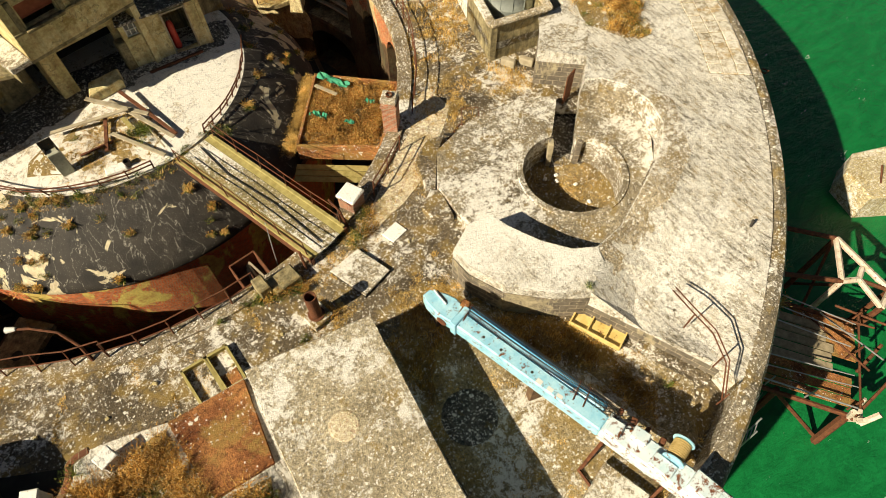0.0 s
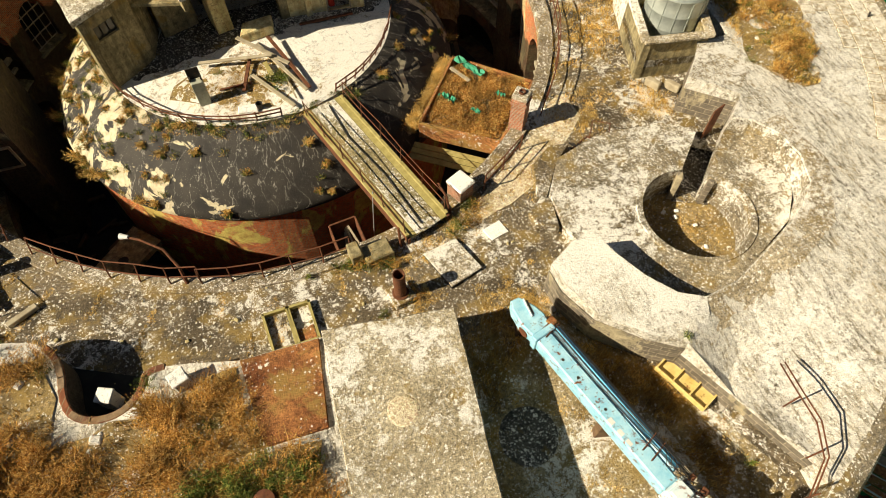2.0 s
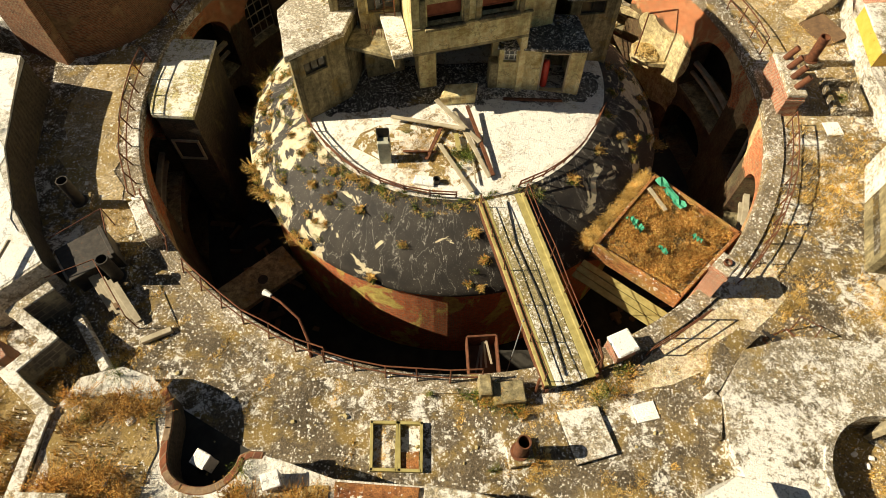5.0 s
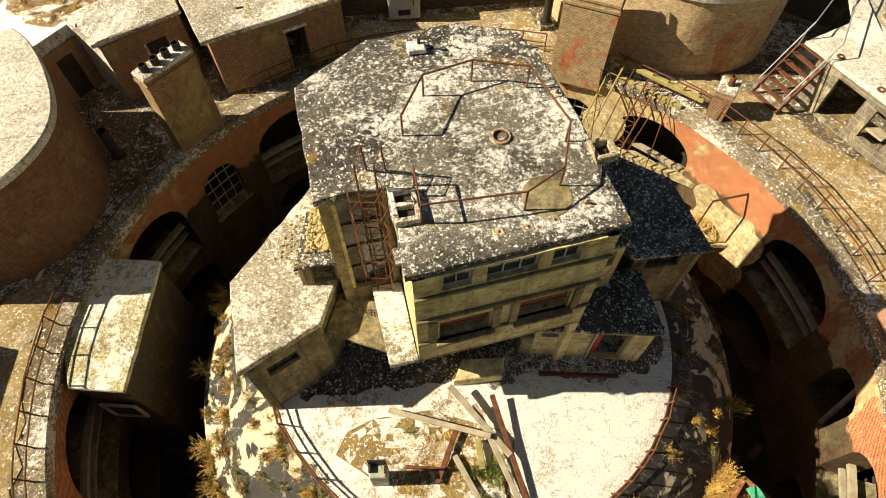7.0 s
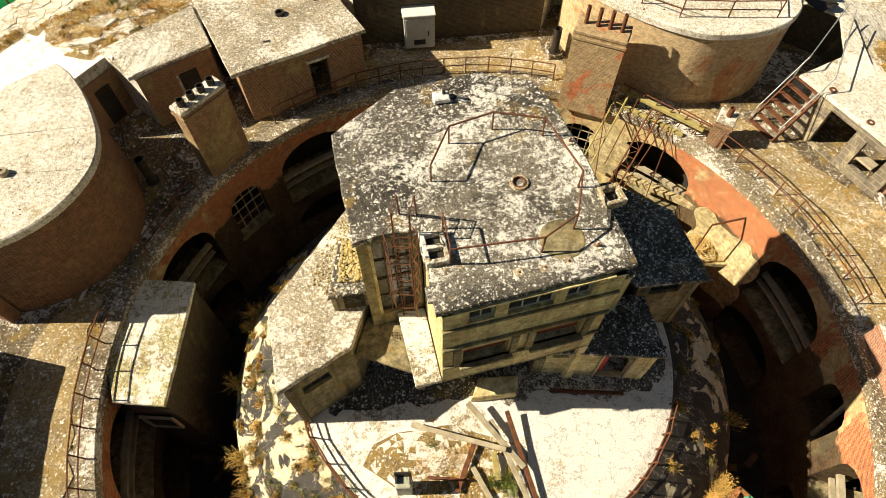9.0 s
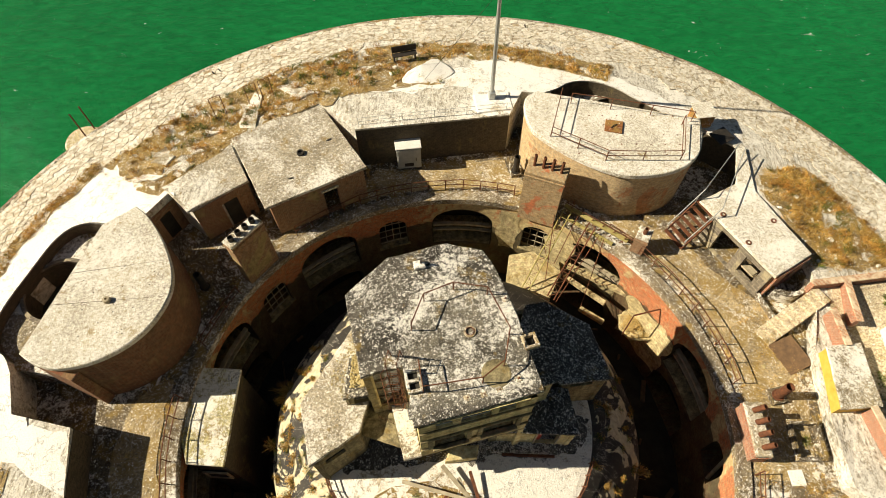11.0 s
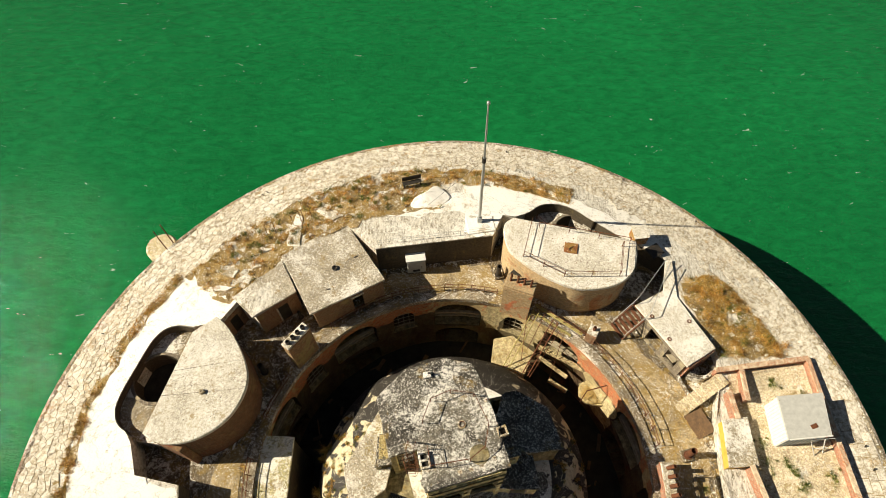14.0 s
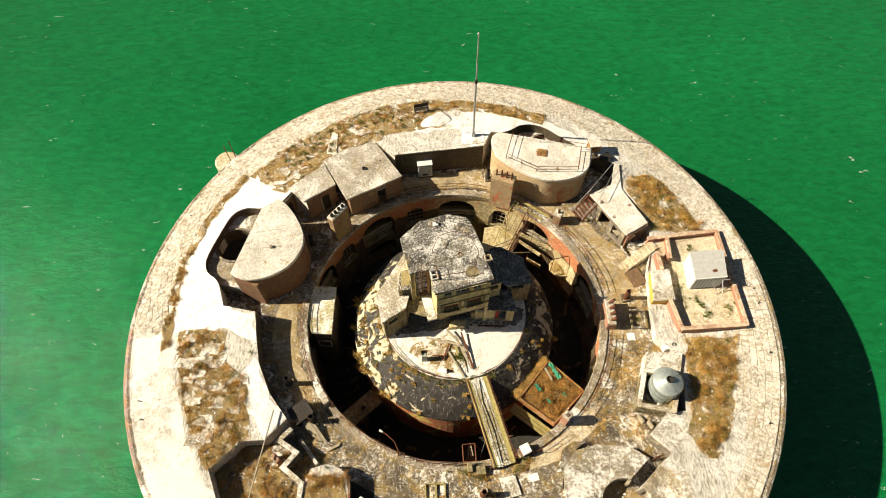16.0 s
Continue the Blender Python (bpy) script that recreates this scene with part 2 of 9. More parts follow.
PALECREAM = weathered("pale_cream_render", (0.40, 0.32, 0.16), (0.66, 0.56, 0.33), 0.0, lichen=0.25, speck=0.0, drip=0.45, bump=0.5, micro=0.4, crack=0.8)
HUTROOF = weathered("hut_roof_concrete", (0.24, 0.20, 0.14), (0.50, 0.44, 0.335), 0.50, 2.2, 0.1, speck=0.55, pits=0.85)
TURRETROOF = weathered("turret_roof_concrete", (0.50, 0.46, 0.375), (0.72, 0.675, 0.575), 0.50, 2.2, 0.08, pits=0.6, speck=0.3)
ROOFCOAT = weathered("worn_roof_coat", (0.06, 0.054, 0.043), (0.23, 0.207, 0.162), 0.55, 1.9, 0.1, speck=0.55, pits=0.8)
CREAM = weathered("cream_render", (0.52, 0.42, 0.19), (0.80, 0.68, 0.38), 0.0, lichen=0.10, speck=0.0, drip=0.45, pits=0.45, crack=0.6, bump=0.4, micro=0.25)
GREYRENDER = weathered("grey_render", (0.17, 0.14, 0.075), (0.44, 0.37, 0.21), 0.0, 1.6, 0.25, speck=0.0, drip=0.7, bump=0.5, micro=0.4)
YELLOWBRICK = masonry("yellow_brick", (0.38, 0.235, 0.115), (0.25, 0.145, 0.08), (0.34, 0.28, 0.19), None, 0, None, 0.3)
MOTTLEDBRICK = masonry("mottled_brick", (0.44, 0.28, 0.13), (0.28, 0.17, 0.08), (0.40, 0.32, 0.2), (0.48, 0.14, 0.06), 0.16, None, 0.2)
BROWNBRICK = masonry("brown_brick", (0.31, 0.135, 0.064), (0.18, 0.08, 0.04), (0.33, 0.25, 0.16), (0.36, 0.28, 0.13), 0.12, None, 0.3)
TURRETBRICK = masonry("turret_brick", (0.24, 0.085, 0.04), (0.12, 0.048, 0.027), (0.22, 0.15, 0.09), (0.24, 0.15, 0.075), 0.05, 18.0, 0.25)
NORTHBRICK = masonry("turret_yellow_brick", (0.60, 0.41, 0.20), (0.42, 0.27, 0.14), (0.50, 0.41, 0.27), (0.46, 0.20, 0.09), 0.06, 17.0, 0.15)
# lower: old render, coloured darker for shade deep in the court
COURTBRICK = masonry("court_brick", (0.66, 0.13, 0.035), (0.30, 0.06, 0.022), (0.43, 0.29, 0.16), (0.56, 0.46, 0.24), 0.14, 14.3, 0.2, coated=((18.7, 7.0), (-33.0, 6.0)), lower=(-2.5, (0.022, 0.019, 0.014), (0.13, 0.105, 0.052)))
DRUMBRICK = masonry("drum_brick", (0.76, 0.14, 0.03), (0.48, 0.075, 0.022), (0.36, 0.22, 0.12), (0.60, 0.50, 0.14), 0.26, 9.7, 0.05)
BRICKTOP = masonry("brick_coping", (0.50, 0.20, 0.095), (0.38, 0.15, 0.075), (0.52, 0.42, 0.30), (0.66, 0.54, 0.38), 0.26, None, 0.1)
REDBRICK = masonry("red_brick", (0.44, 0.13, 0.06), (0.30, 0.09, 0.05), (0.36, 0.30, 0.22), None, 0, None, 0.2)
DARKBRICK = masonry("dark_block_wall", (0.20, 0.17, 0.13), (0.13, 0.11, 0.085), (0.34, 0.29, 0.21), (0.40, 0.34, 0.22), 0.25, None, 0.35, 0.6, 0.28)
# brick darkened to hold the shade of pit walls and parapet faces
DARKLINING = masonry("shade_dark_brick", (0.09, 0.065, 0.04), (0.05, 0.04, 0.028), (0.11, 0.09, 0.06), (0.16, 0.125, 0.06), 0.12, None, 0.4)
RUST = plain("rusted_iron", (0.065, 0.024, 0.012), (0.20, 0.072, 0.03), 6.0, 0.85, 0.0, 0.0, 0.5)
RUSTPLATE = weathered("rusted_plate", (0.17, 0.055, 0.02), (0.46, 0.21, 0.075), 0.16, 2.0, 0.45, speck=0.1, pits=0.9)
DARKMETAL = plain("dark_metal", (0.03, 0.028, 0.025), (0.07, 0.06, 0.05), 5.0, 0.6, 0.5, 0.15)
GALVANISED = plain("galvanised_steel", (0.36, 0.38, 0.38), (0.52, 0.54, 0.53), 4.0, 0.45, 0.6, 0.03)
WHITEPAINT = plain("white_paint", (0.66, 0.65, 0.60), (0.80, 0.79, 0.74), 3.0, 0.6, 0.0, 0.06)
BLUEGREY = plain("blue_grey_paint", (0.30, 0.42, 0.52), (0.44, 0.56, 0.64), 3.0, 0.5, 0.0, 0.05)
GREYPAINT = plain("grey_paint", (0.42, 0.42, 0.39), (0.55, 0.55, 0.51), 3.0, 0.6, 0.0, 0.05)
BLUEPAINT = plain("blue_paint", (0.20, 0.52, 0.68), (0.46, 0.74, 0.84), 2.6, 0.5, 0.0, 0.32)
DEEPBLUE = plain("deep_blue_paint", (0.05, 0.30, 0.50), (0.10, 0.42, 0.62), 2.2, 0.4, 0.0, 0.15)
FADEDYELLOW = plain("faded_yellow_paint", (0.56, 0.40, 0.12), (0.76, 0.60, 0.26), 3.0, 0.7, 0.0, 0.2)
YELLOWPAINT = plain("yellow_paint", (0.54, 0.34, 0.05), (0.70, 0.48, 0.11), 2.2, 0.7, 0.0, 0.1)
REDPAINT = plain("red_paint", (0.42, 0.03, 0.02), (0.55, 0.05, 0.03), 3.0, 0.4)
OLDWOOD = plain("weathered_wood", (0.28, 0.23, 0.15), (0.48, 0.42, 0.30), 3.0, 0.85)
DARKWOOD = plain("dark_wood", (0.10, 0.06, 0.035), (0.20, 0.12, 0.06), 3.0, 0.85)
MOSSWOOD = plain("mossy_wood", (0.24, 0.195, 0.06), (0.44, 0.375, 0.15), 3.0, 0.85)
# near-black: shade of court, wells and openings as colour; also plain black things
BLACKED = plain("black_and_shade", (0.02, 0.018, 0.015), (0.05, 0.045, 0.035), 1.5, 0.95)
GREENNET = plain("green_netting", (0.02, 0.22, 0.12), (0.05, 0.34, 0.20), 6.0, 0.7)
SOIL = weathered("dry_soil", (0.13, 0.09, 0.04), (0.44, 0.32, 0.15), 0.22, 1.6, 0.5, pits=0.9, speck=0.35)
REDBOARD = plain("red_brown_boards", (0.22, 0.06, 0.03), (0.40, 0.12, 0.06), 3.0, 0.8)
BEDDING = weathered("earth_joints", (0.28, 0.22, 0.12), (0.52, 0.42, 0.26), 0.3, speck=0.1, lichen=0.3)
CEMENT = weathered("pale_cement", (0.48, 0.39, 0.25), (0.72, 0.62, 0.44), 0.25, 1.6, 0.2, speck=0.2, pits=0.5, crack=0.5)
YARD = weathered("yard_cement", (0.13, 0.095, 0.045), (0.52, 0.42, 0.25), 0.46, 1.2, 0.5, speck=0.4, pits=0.9)
PALEBLUE = plain("bleached_blue_paint", (0.50, 0.66, 0.70), (0.78, 0.82, 0.80), 2.2, 0.6, 0.0, 0.42)
BOXGREEN = plain("grey_green_paint", (0.26, 0.28, 0.21), (0.46, 0.46, 0.36), 4.0, 0.6, 0.0, 0.2)
RUBBLE = plain("yellow_rubble", (0.34, 0.27, 0.12), (0.52, 0.44, 0.24), 6.0, 0.95)


def foliage(name, *stops):
    n = Nodes(name)
    g = n.tree.nodes.new("ShaderNodeNewGeometry")
    tone = n.ramp(g.outputs["Random Per Island"], *stops)
    patch = n.ramp(n.noise(1.1, 4, 0.7), (0.32, 0.22), (0.68, 1.4))
    return n.finish(n.mix(0.85, tone, patch, "MULTIPLY"), None, rough=0.8, specular=0.15)


STRAW = foliage("straw", (0.0, (0.34, 0.16, 0.025)), (0.45, (0.66, 0.40, 0.09)), (1.0, (0.86, 0.68, 0.32)))
BEDPLANT = foliage("seed_heads", (0.0, (0.10, 0.035, 0.01)), (0.3, (0.36, 0.14, 0.03)), (0.6, (0.62, 0.31, 0.07)), (0.88, (0.80, 0.54, 0.20)), (1.0, (0.20, 0.25, 0.06)))
TANKSTEEL = plain("tank_steel", (0.42, 0.47, 0.44), (0.60, 0.65, 0.60), 3.0, 0.35, 0.5, 0.08)
RUSSET = foliage("russet_plant", (0.0, (0.10, 0.035, 0.008)), (0.35, (0.42, 0.18, 0.035)), (0.7, (0.68, 0.37, 0.085)), (1.0, (0.84, 0.60, 0.24)))
LEAFGREEN = foliage("green_plant", (0.0, (0.025, 0.045, 0.008)), (0.5, (0.10, 0.145, 0.025)), (0.85, (0.22, 0.24, 0.05)), (1.0, (0.42, 0.36, 0.10)))


def bitumen():
    """The drum's black coat, with torn cream patches and fine white cracks."""
    n = Nodes("bitumen_coat")
    tone = n.ramp(n.noise(0.9, 5, 0.6), (0.3, (0.022, 0.02, 0.018)), (0.75, (0.06, 0.052, 0.042)))
    split = n.tree.nodes.new("ShaderNodeSeparateXYZ")
    n.link(n.coord, split.inputs[0])
    west = n.math("MULTIPLY", n.ramp(n.math("MULTIPLY", n.math("ABSOLUTE", split.outputs[0]), 0.1), (0.45, 0.0), (0.85, 1.0)), n.math("SUBTRACT", 0.13, n.math("MULTIPLY", n.math("GREATER_THAN", split.outputs[0], 0.0), 0.065)))
    big = n.math("ADD", n.noise(0.62, 6, 0.58, None, 0.8), west)
    torn = n.ramp(big, (0.625, 0.0), (0.64, 1.0))
    coat = n.mix(0.6, (0.54, 0.47, 0.315), n.ramp(n.noise(4, 5, 0.7), (0.3, 0.2), (0.7, 0.85)), "OVERLAY")
    tone = n.mix(torn, tone, coat)
    ring_ = n.polar(8.6)
    line = n.ramp(n.noise(1.1, 6, 0.6, n.scaled(1.3, 0.55, 0.55, ring_)), (0.495, 0.0), (0.5, 1.0), (0.505, 0.0))
    runs = n.ramp(n.noise(2.4, 6, 0.78, n.scaled(3.2, 0.22, 0.3, ring_)), (0.66, 0.0), (0.72, 1.0))
    runs = n.math("MULTIPLY", runs, n.ramp(n.noise(21, 4, 0.7), (0.47, 0.0), (0.56, 1.0)))
    speck = n.math("MAXIMUM", runs, n.ramp(n.noise(24, 4, 0.75), (0.64, 0.0), (0.68, 1.0)))
    marks = n.math("MULTIPLY", n.math("MAXIMUM", line, speck), n.ramp(n.noise(0.9, 3), (0.36, 0.0), (0.52, 1.0)))
    tone = n.mix(n.math("MULTIPLY", marks, 0.8), tone, (0.60, 0.57, 0.50))
    relief = n.math("ADD", n.noise(9, 6, 0.75), n.math("MULTIPLY", torn, -0.5))
    return n.finish(tone, relief, 0.6, 0.04, 0.7)


def sea_water():
    n = Nodes("sea_water")
    tone = n.ramp(n.noise(0.012, 5, 0.6, n.scaled(1, 1.8, 1)), (0.3, WATER_A), (0.7, WATER_B))
    swell = n.noise(0.16, 3, 0.6, n.scaled(1, 1.7, 1))
    chop = n.noise(0.7, 6, 0.7, n.scaled(0.7, 1.7, 1), 0.5)
    foam = n.ramp(n.noise(0.6, 7, 0.74, n.scaled(0.8, 2.0, 1), 0.9), (0.665, 0.0), (0.685, 1.0))
    tone = n.mix(n.math("MULTIPLY", n.ramp(chop, (0.35, 0.0), (0.65, 1.0)), 0.5), tone, tuple(c * 0.45 for c in WATER_A))
    tone = n.mix(foam, tone, (0.6, 0.66, 0.6))
    height = n.math("ADD", n.math("MULTIPLY", swell, 1.0), n.math("MULTIPLY", chop, 0.6))
    height = n.math("ADD", height, n.math("MULTIPLY", n.noise(2.2, 4, 0.7, n.scaled(0.8, 1.4, 1)), 0.38))
    return n.finish(tone, height, 0.6, 0.4, 0.065, 0.0, 0.25)


BITUMEN, WATER = bitumen(), sea_water()

# ---- mesh writing ----


class Mesh:
    """Collects faces in world coordinates."""

    def __init__(self):
        self.v, self.f = [], []

    def add(self, verts, faces):
        k = len(self.v)
        self.v += [tuple(p) for p in verts]
        self.f += [tuple(i + k for i in face) for face in faces]
        return self

    def box(self, x, y, z, sx, sy, sz, turn=0.0, bevel=0.0, tilt=(0, 0)):
        """A block with its middle at x, y and its foot at z."""
        hx, hy, b = sx / 2, sy / 2, min(bevel, sx / 3, sy / 3, sz / 3)
        m = pose(x, y, z, tilt[0], tilt[1], turn)
        if b <= 0:
            c = [(i * hx, j * hy, k * sz) for k in (0, 1) for i, j in ((-1, -1), (1, -1), (1, 1), (-1, 1))]
            f = [(3, 2, 1, 0), (4, 5, 6, 7), (0, 1, 5, 4), (1, 2, 6, 5), (2, 3, 7, 6), (3, 0, 4, 7)]
        else:
            c, f = [], []
            for k, (inset, h) in enumerate(((b, 0), (0, b), (0, sz - b), (b, sz))):
                ax, ay = hx - inset, hy - inset
                q = b * 0.7
                for px, py in ((-ax + q, -ay), (ax - q, -ay), (ax, -ay + q), (ax, ay - q), (ax - q, ay), (-ax + q, ay), (-ax, ay - q), (-ax, -ay + q)):
                    c.append((px, py, h))
            for k in range(3):
                f += [(8 * k + i, 8 * k + (i + 1) % 8, 8 * k + 8 + (i + 1) % 8, 8 * k + 8 + i) for i in range(8)]
            f += [tuple(range(7, -1, -1)), tuple(range(24, 32))]
        return self.add([m @ Vector(p) for p in c], f)

    def prism(self, points, z0, z1, bevel=0.0):
        """An upright block on an outline that runs to the left. z1: one height or one for each corner."""
        n = len(points)
        top = z1 if isinstance(z1, (list, tuple)) else [z1] * n
        if bevel:
            mid = Vector((sum(p[0] for p in points) / n, sum(p[1] for p in points) / n))
            small = [Vector(p[:2]) + (mid - Vector(p[:2])).normalized() * bevel * 1.3 for p in points]
            rings = [[(p[0], p[1], z0) for p in points], [(p[0], p[1], t - bevel) for p, t in zip(points, top)], [(p[0], p[1], t) for p, t in zip(small, top)]]
        else:
            rings = [[(p[0], p[1], z0) for p in points], [(p[0], p[1], t) for p, t in zip(points, top)]]
        f = [tuple(range(n - 1, -1, -1))]
        for k in range(len(rings) - 1):
            f += [(k * n + i, k * n + (i + 1) % n, k * n + n + (i + 1) % n, k * n + n + i) for i in range(n)]
        f.append(tuple(range((len(rings) - 1) * n, len(rings) * n)))
        return self.add([p for r in rings for p in r], f)

    def tube(self, points, radius, sides=7, closed=False):
        """A round bar along points. radius: one or one for each point."""
        pts = [Vector(p) for p in points]
        n = len(pts)
        rad = radius if isinstance(radius, (list, tuple)) else [radius] * n
        verts, faces = [], []
        for i, p in enumerate(pts):
            d = (pts[min(i + 1, n - 1)] - pts[max(i - 1, 0)]).normalized()
            a = d.orthogonal().normalized() if i == 0 else (a - d * a.dot(d)).normalized()
            b = d.cross(a)
            verts += [p + (a * math.cos(t) + b * math.sin(t)) * rad[i] for t in (2 * math.pi * s / sides for s in range(sides))]
        for i in range(n - 1):
            faces += [(i * sides + s, i * sides + (s + 1) % sides, (i + 1) * sides + (s + 1) % sides, (i + 1) * sides + s) for s in range(sides)]
        faces += [tuple(range(sides - 1, -1, -1)), tuple(range((n - 1) * sides, n * sides))]
        return self.add(verts, faces)

    def lathe(self, profile, x=0.0, y=0.0, sides=32, a0=0.0, a1=360.0, closed=True):
        """Turns a profile of (radius, height), seen from below to above, round an upright axis."""
        full = abs(a1 - a0) >= 359.9
        count = sides if full else sides + 1
        k = len(profile)
        verts = []
        for s in range(count):
            t = radians(a0 + (a1 - a0) * s / sides)
            verts += [(x + r * math.cos(t), y + r * math.sin(t), z) for r, z in profile]
        faces = []
        for s in range(sides):
            e = (s + 1) % count
            faces += [(s * k + i, e * k + i, e * k + i + 1, s * k + i + 1) for i in range(k - 1)]
            if closed:
                faces.append((s * k + k - 1, e * k + k - 1, e * k, s * k))
        if closed and not full:
            faces += [tuple(range(k)), tuple((count - 1) * k + i for i in range(k - 1, -1, -1))]
        return self.add(verts, faces)

    def arc(self, r0, r1, z0, z1, a0, a1, step=3.0, x=0.0, y=0.0):
        """A solid piece of a ring."""
        return self.lathe([(r1, z0), (r1, z1), (r0, z1), (r0, z0)], x, y, max(1, round(abs(a1 - a0) / step)), a0, a1)

    def pipe(self, x, y, z, height, radius, wall=0.03, sides=16, m=None):
        """An upright open pipe; m turns it."""
        k = Mesh().lathe([(radius, 0), (radius, height), (radius - wall, height), (radius - wall, 0.02)], 0, 0, sides)
        t = pose(x, y, z) @ (m or Matrix())
        return self.add([t @ Vector(p) for p in k.v], k.f)

    def moved(self, m):
        self.v = [tuple(m @ Vector(p)) for p in self.v]
        return self


def link_mesh(name, mesh, material, smooth=False):
    data = bpy.data.meshes.new(name)
    data.from_pydata(mesh.v, [], mesh.f)
    data.materials.append(material)
    if smooth:
        data.polygons.foreach_set("use_smooth", [True] * len(data.polygons))
    data.update()
    bm = bmesh.new()
    bm.from_mesh(data)
    bmesh.ops.recalc_face_normals(bm, faces=bm.faces)
    bm.to_mesh(data)
    bm.free()
    return new(name, data)


def thing(name, x, y, z, label, category, group=""):
    """An Empty at a thing's base, to hold its parts."""
    ob = new(name)
    ob.empty_display_size = 0.2
    ob.matrix_basis = pose(x, y, z)
    return tagged(ob, label, category, group)


def part(name, mesh, material, parent, label="", smooth=False):
    ob = link_mesh(name, mesh, material, smooth)
    ob.parent = parent
    base = parent
    ob.matrix_parent_inverse = (parent.matrix_basis if parent.parent is None else Matrix()).inverted()
    return tagged(ob, label)


def single(name, mesh, material, label, category, group="", smooth=False):
    return tagged(link_mesh(name, mesh, material, smooth), label, category, group)


def structure(name, mesh, material, label, smooth=False):
    return tagged(link_mesh(name, mesh, material, smooth), label, kind="structure")


def stuff(name, mesh, material, label, category, parent=None):
    ob = tagged(link_mesh(name, mesh, material), label, category, kind="stuff")
    return ob


def pc(r, a, z=None):
    p = (r * math.cos(radians(a)), r * math.sin(radians(a)))
    return p if z is None else (*p, z)


BOARDGUANO = weathered("whitened_boards", (0.17, 0.14, 0.065), (0.36, 0.30, 0.16), 0.56, 2.2, 0.35, speck=0.5, pits=0.8)
CREAMROOF = weathered("mossy_slab", (0.34, 0.29, 0.10), (0.62, 0.56, 0.34), 0.6, 1.4, 0.3, pits=0.5, crack=0.5)
STRAWROPE = plain("straw_rope", (0.42, 0.29, 0.10), (0.58, 0.42, 0.18), 8.0, 0.9)
JETTYWOOD = plain("grey_tan_boards", (0.20, 0.165, 0.105), (0.42, 0.35, 0.23), 4.0, 0.85)
PALEIRON = plain("dropping_covered_iron", (0.50, 0.38, 0.26), (0.72, 0.66, 0.56), 3.0, 0.8, 0.0, 0.25)
OCHRECONC = weathered("sea_stained_concrete", (0.40, 0.31, 0.14), (0.62, 0.54, 0.36), 0.45, 1.2, 0.2)


def granite_stone():
    n = Nodes("granite_stone")
    g = n.tree.nodes.new("ShaderNodeNewGeometry")
    info = n.tree.nodes.new("ShaderNodeObjectInfo")
    pick = n.math("FRACT", n.math("ADD", g.outputs["Random Per Island"], info.outputs["Random"]))
    tone = n.ramp(pick, (0.0, (0.26, 0.21, 0.14)), (0.3, (0.46, 0.395, 0.285)), (0.7, (0.62, 0.55, 0.43)), (1.0, (0.80, 0.74, 0.62)))
    tone = n.mix(0.6, tone, n.ramp(n.noise(6, 5, 0.7), (0.25, 0.2), (0.75, 0.85)), "OVERLAY")
    white = n.ramp(n.noise(3.4, 8, 0.8, None, 0.4), (0.44, 0.0), (0.56, 1.0))
    tone = n.mix(n.ramp(n.noise(11, 6, 0.78), (0.38, 0.75), (0.47, 0.0)), tone, (0.12, 0.095, 0.06))
    old = n.ramp(n.noise(0.5, 5, 0.7), (0.40, 0.65), (0.60, 0.0))
    tone = n.mix(old, tone, (0.27, 0.215, 0.135))
    tone = n.mix(n.math("MULTIPLY", white, 0.8), tone, (0.82, 0.78, 0.68))
    gold = n.ramp(n.noise(0.8, 7, 0.78), (0.56, 0.0), (0.66, 0.75))
    tone = n.mix(gold, tone, (0.42, 0.27, 0.10))
    return n.finish(n.mix(0.6, tone, n.ramp(n.noise(32, 3, 0.75), (0.32, 0.08), (0.68, 0.95)), "OVERLAY"), n.noise(14, 6, 0.75), 0.6, 0.04, 0.92)


GRANITESTONE = granite_stone()

# ---- the sea and the fort's mass ----
from mathutils import geometry


def inside(p, loop):
    hit = False
    for (x0, y0), (x1, y1) in zip(loop, loop[1:] + loop[:1]):
        if (y0 > p[1]) != (y1 > p[1]) and p[0] < (x1 - x0) * (p[1] - y0) / (y1 - y0) + x0:
            hit = not hit
    return hit


def sheet(outer, holes, spacing, height, skirt=None, mesh=None):
    """A surface inside an outline and outside the holes, its height a function of place; skirt: the foot of walls round its edges."""
    pts, edges = [], []
    for loop in (outer, *holes):
        k = len(pts)
        pts += [Vector(p) for p in loop]
        edges += [(k + i, k + (i + 1) % len(loop)) for i in range(len(loop))]
    rim = len(pts)
    xs, ys = [p[0] for p in outer], [p[1] for p in outer]
    y = min(ys)
    while y < max(ys):
        x = min(xs)
        while x < max(xs):
            q = (x + random.uniform(-0.2, 0.2) * spacing, y + random.uniform(-0.2, 0.2) * spacing)
            if inside(q, outer) and not any(inside(q, h) for h in holes):
                pts.append(Vector(q))
            x += spacing
        y += spacing
    v, e, f, *_ = geometry.delaunay_2d_cdt(pts, edges, [], 0, 0.001)
    keep = []
    for t in f:
        c = (sum(v[i][0] for i in t) / 3, sum(v[i][1] for i in t) / 3)
        if inside(c, outer) and not any(inside(c, h) for h in holes):
            keep.append(t)
    mesh = mesh or Mesh()
    mesh.add([(p[0], p[1], height(p[0], p[1])) for p in v], keep)
    if skirt is not None:
        for loop in (outer, *holes):
            n = len(loop)
            ring = [(p[0], p[1], height(*p)) for p in loop] + [(p[0], p[1], skirt) for p in loop]
            mesh.add(ring, [(i, (i + 1) % n, n + (i + 1) % n, n + i) for i in range(n)])
    return mesh


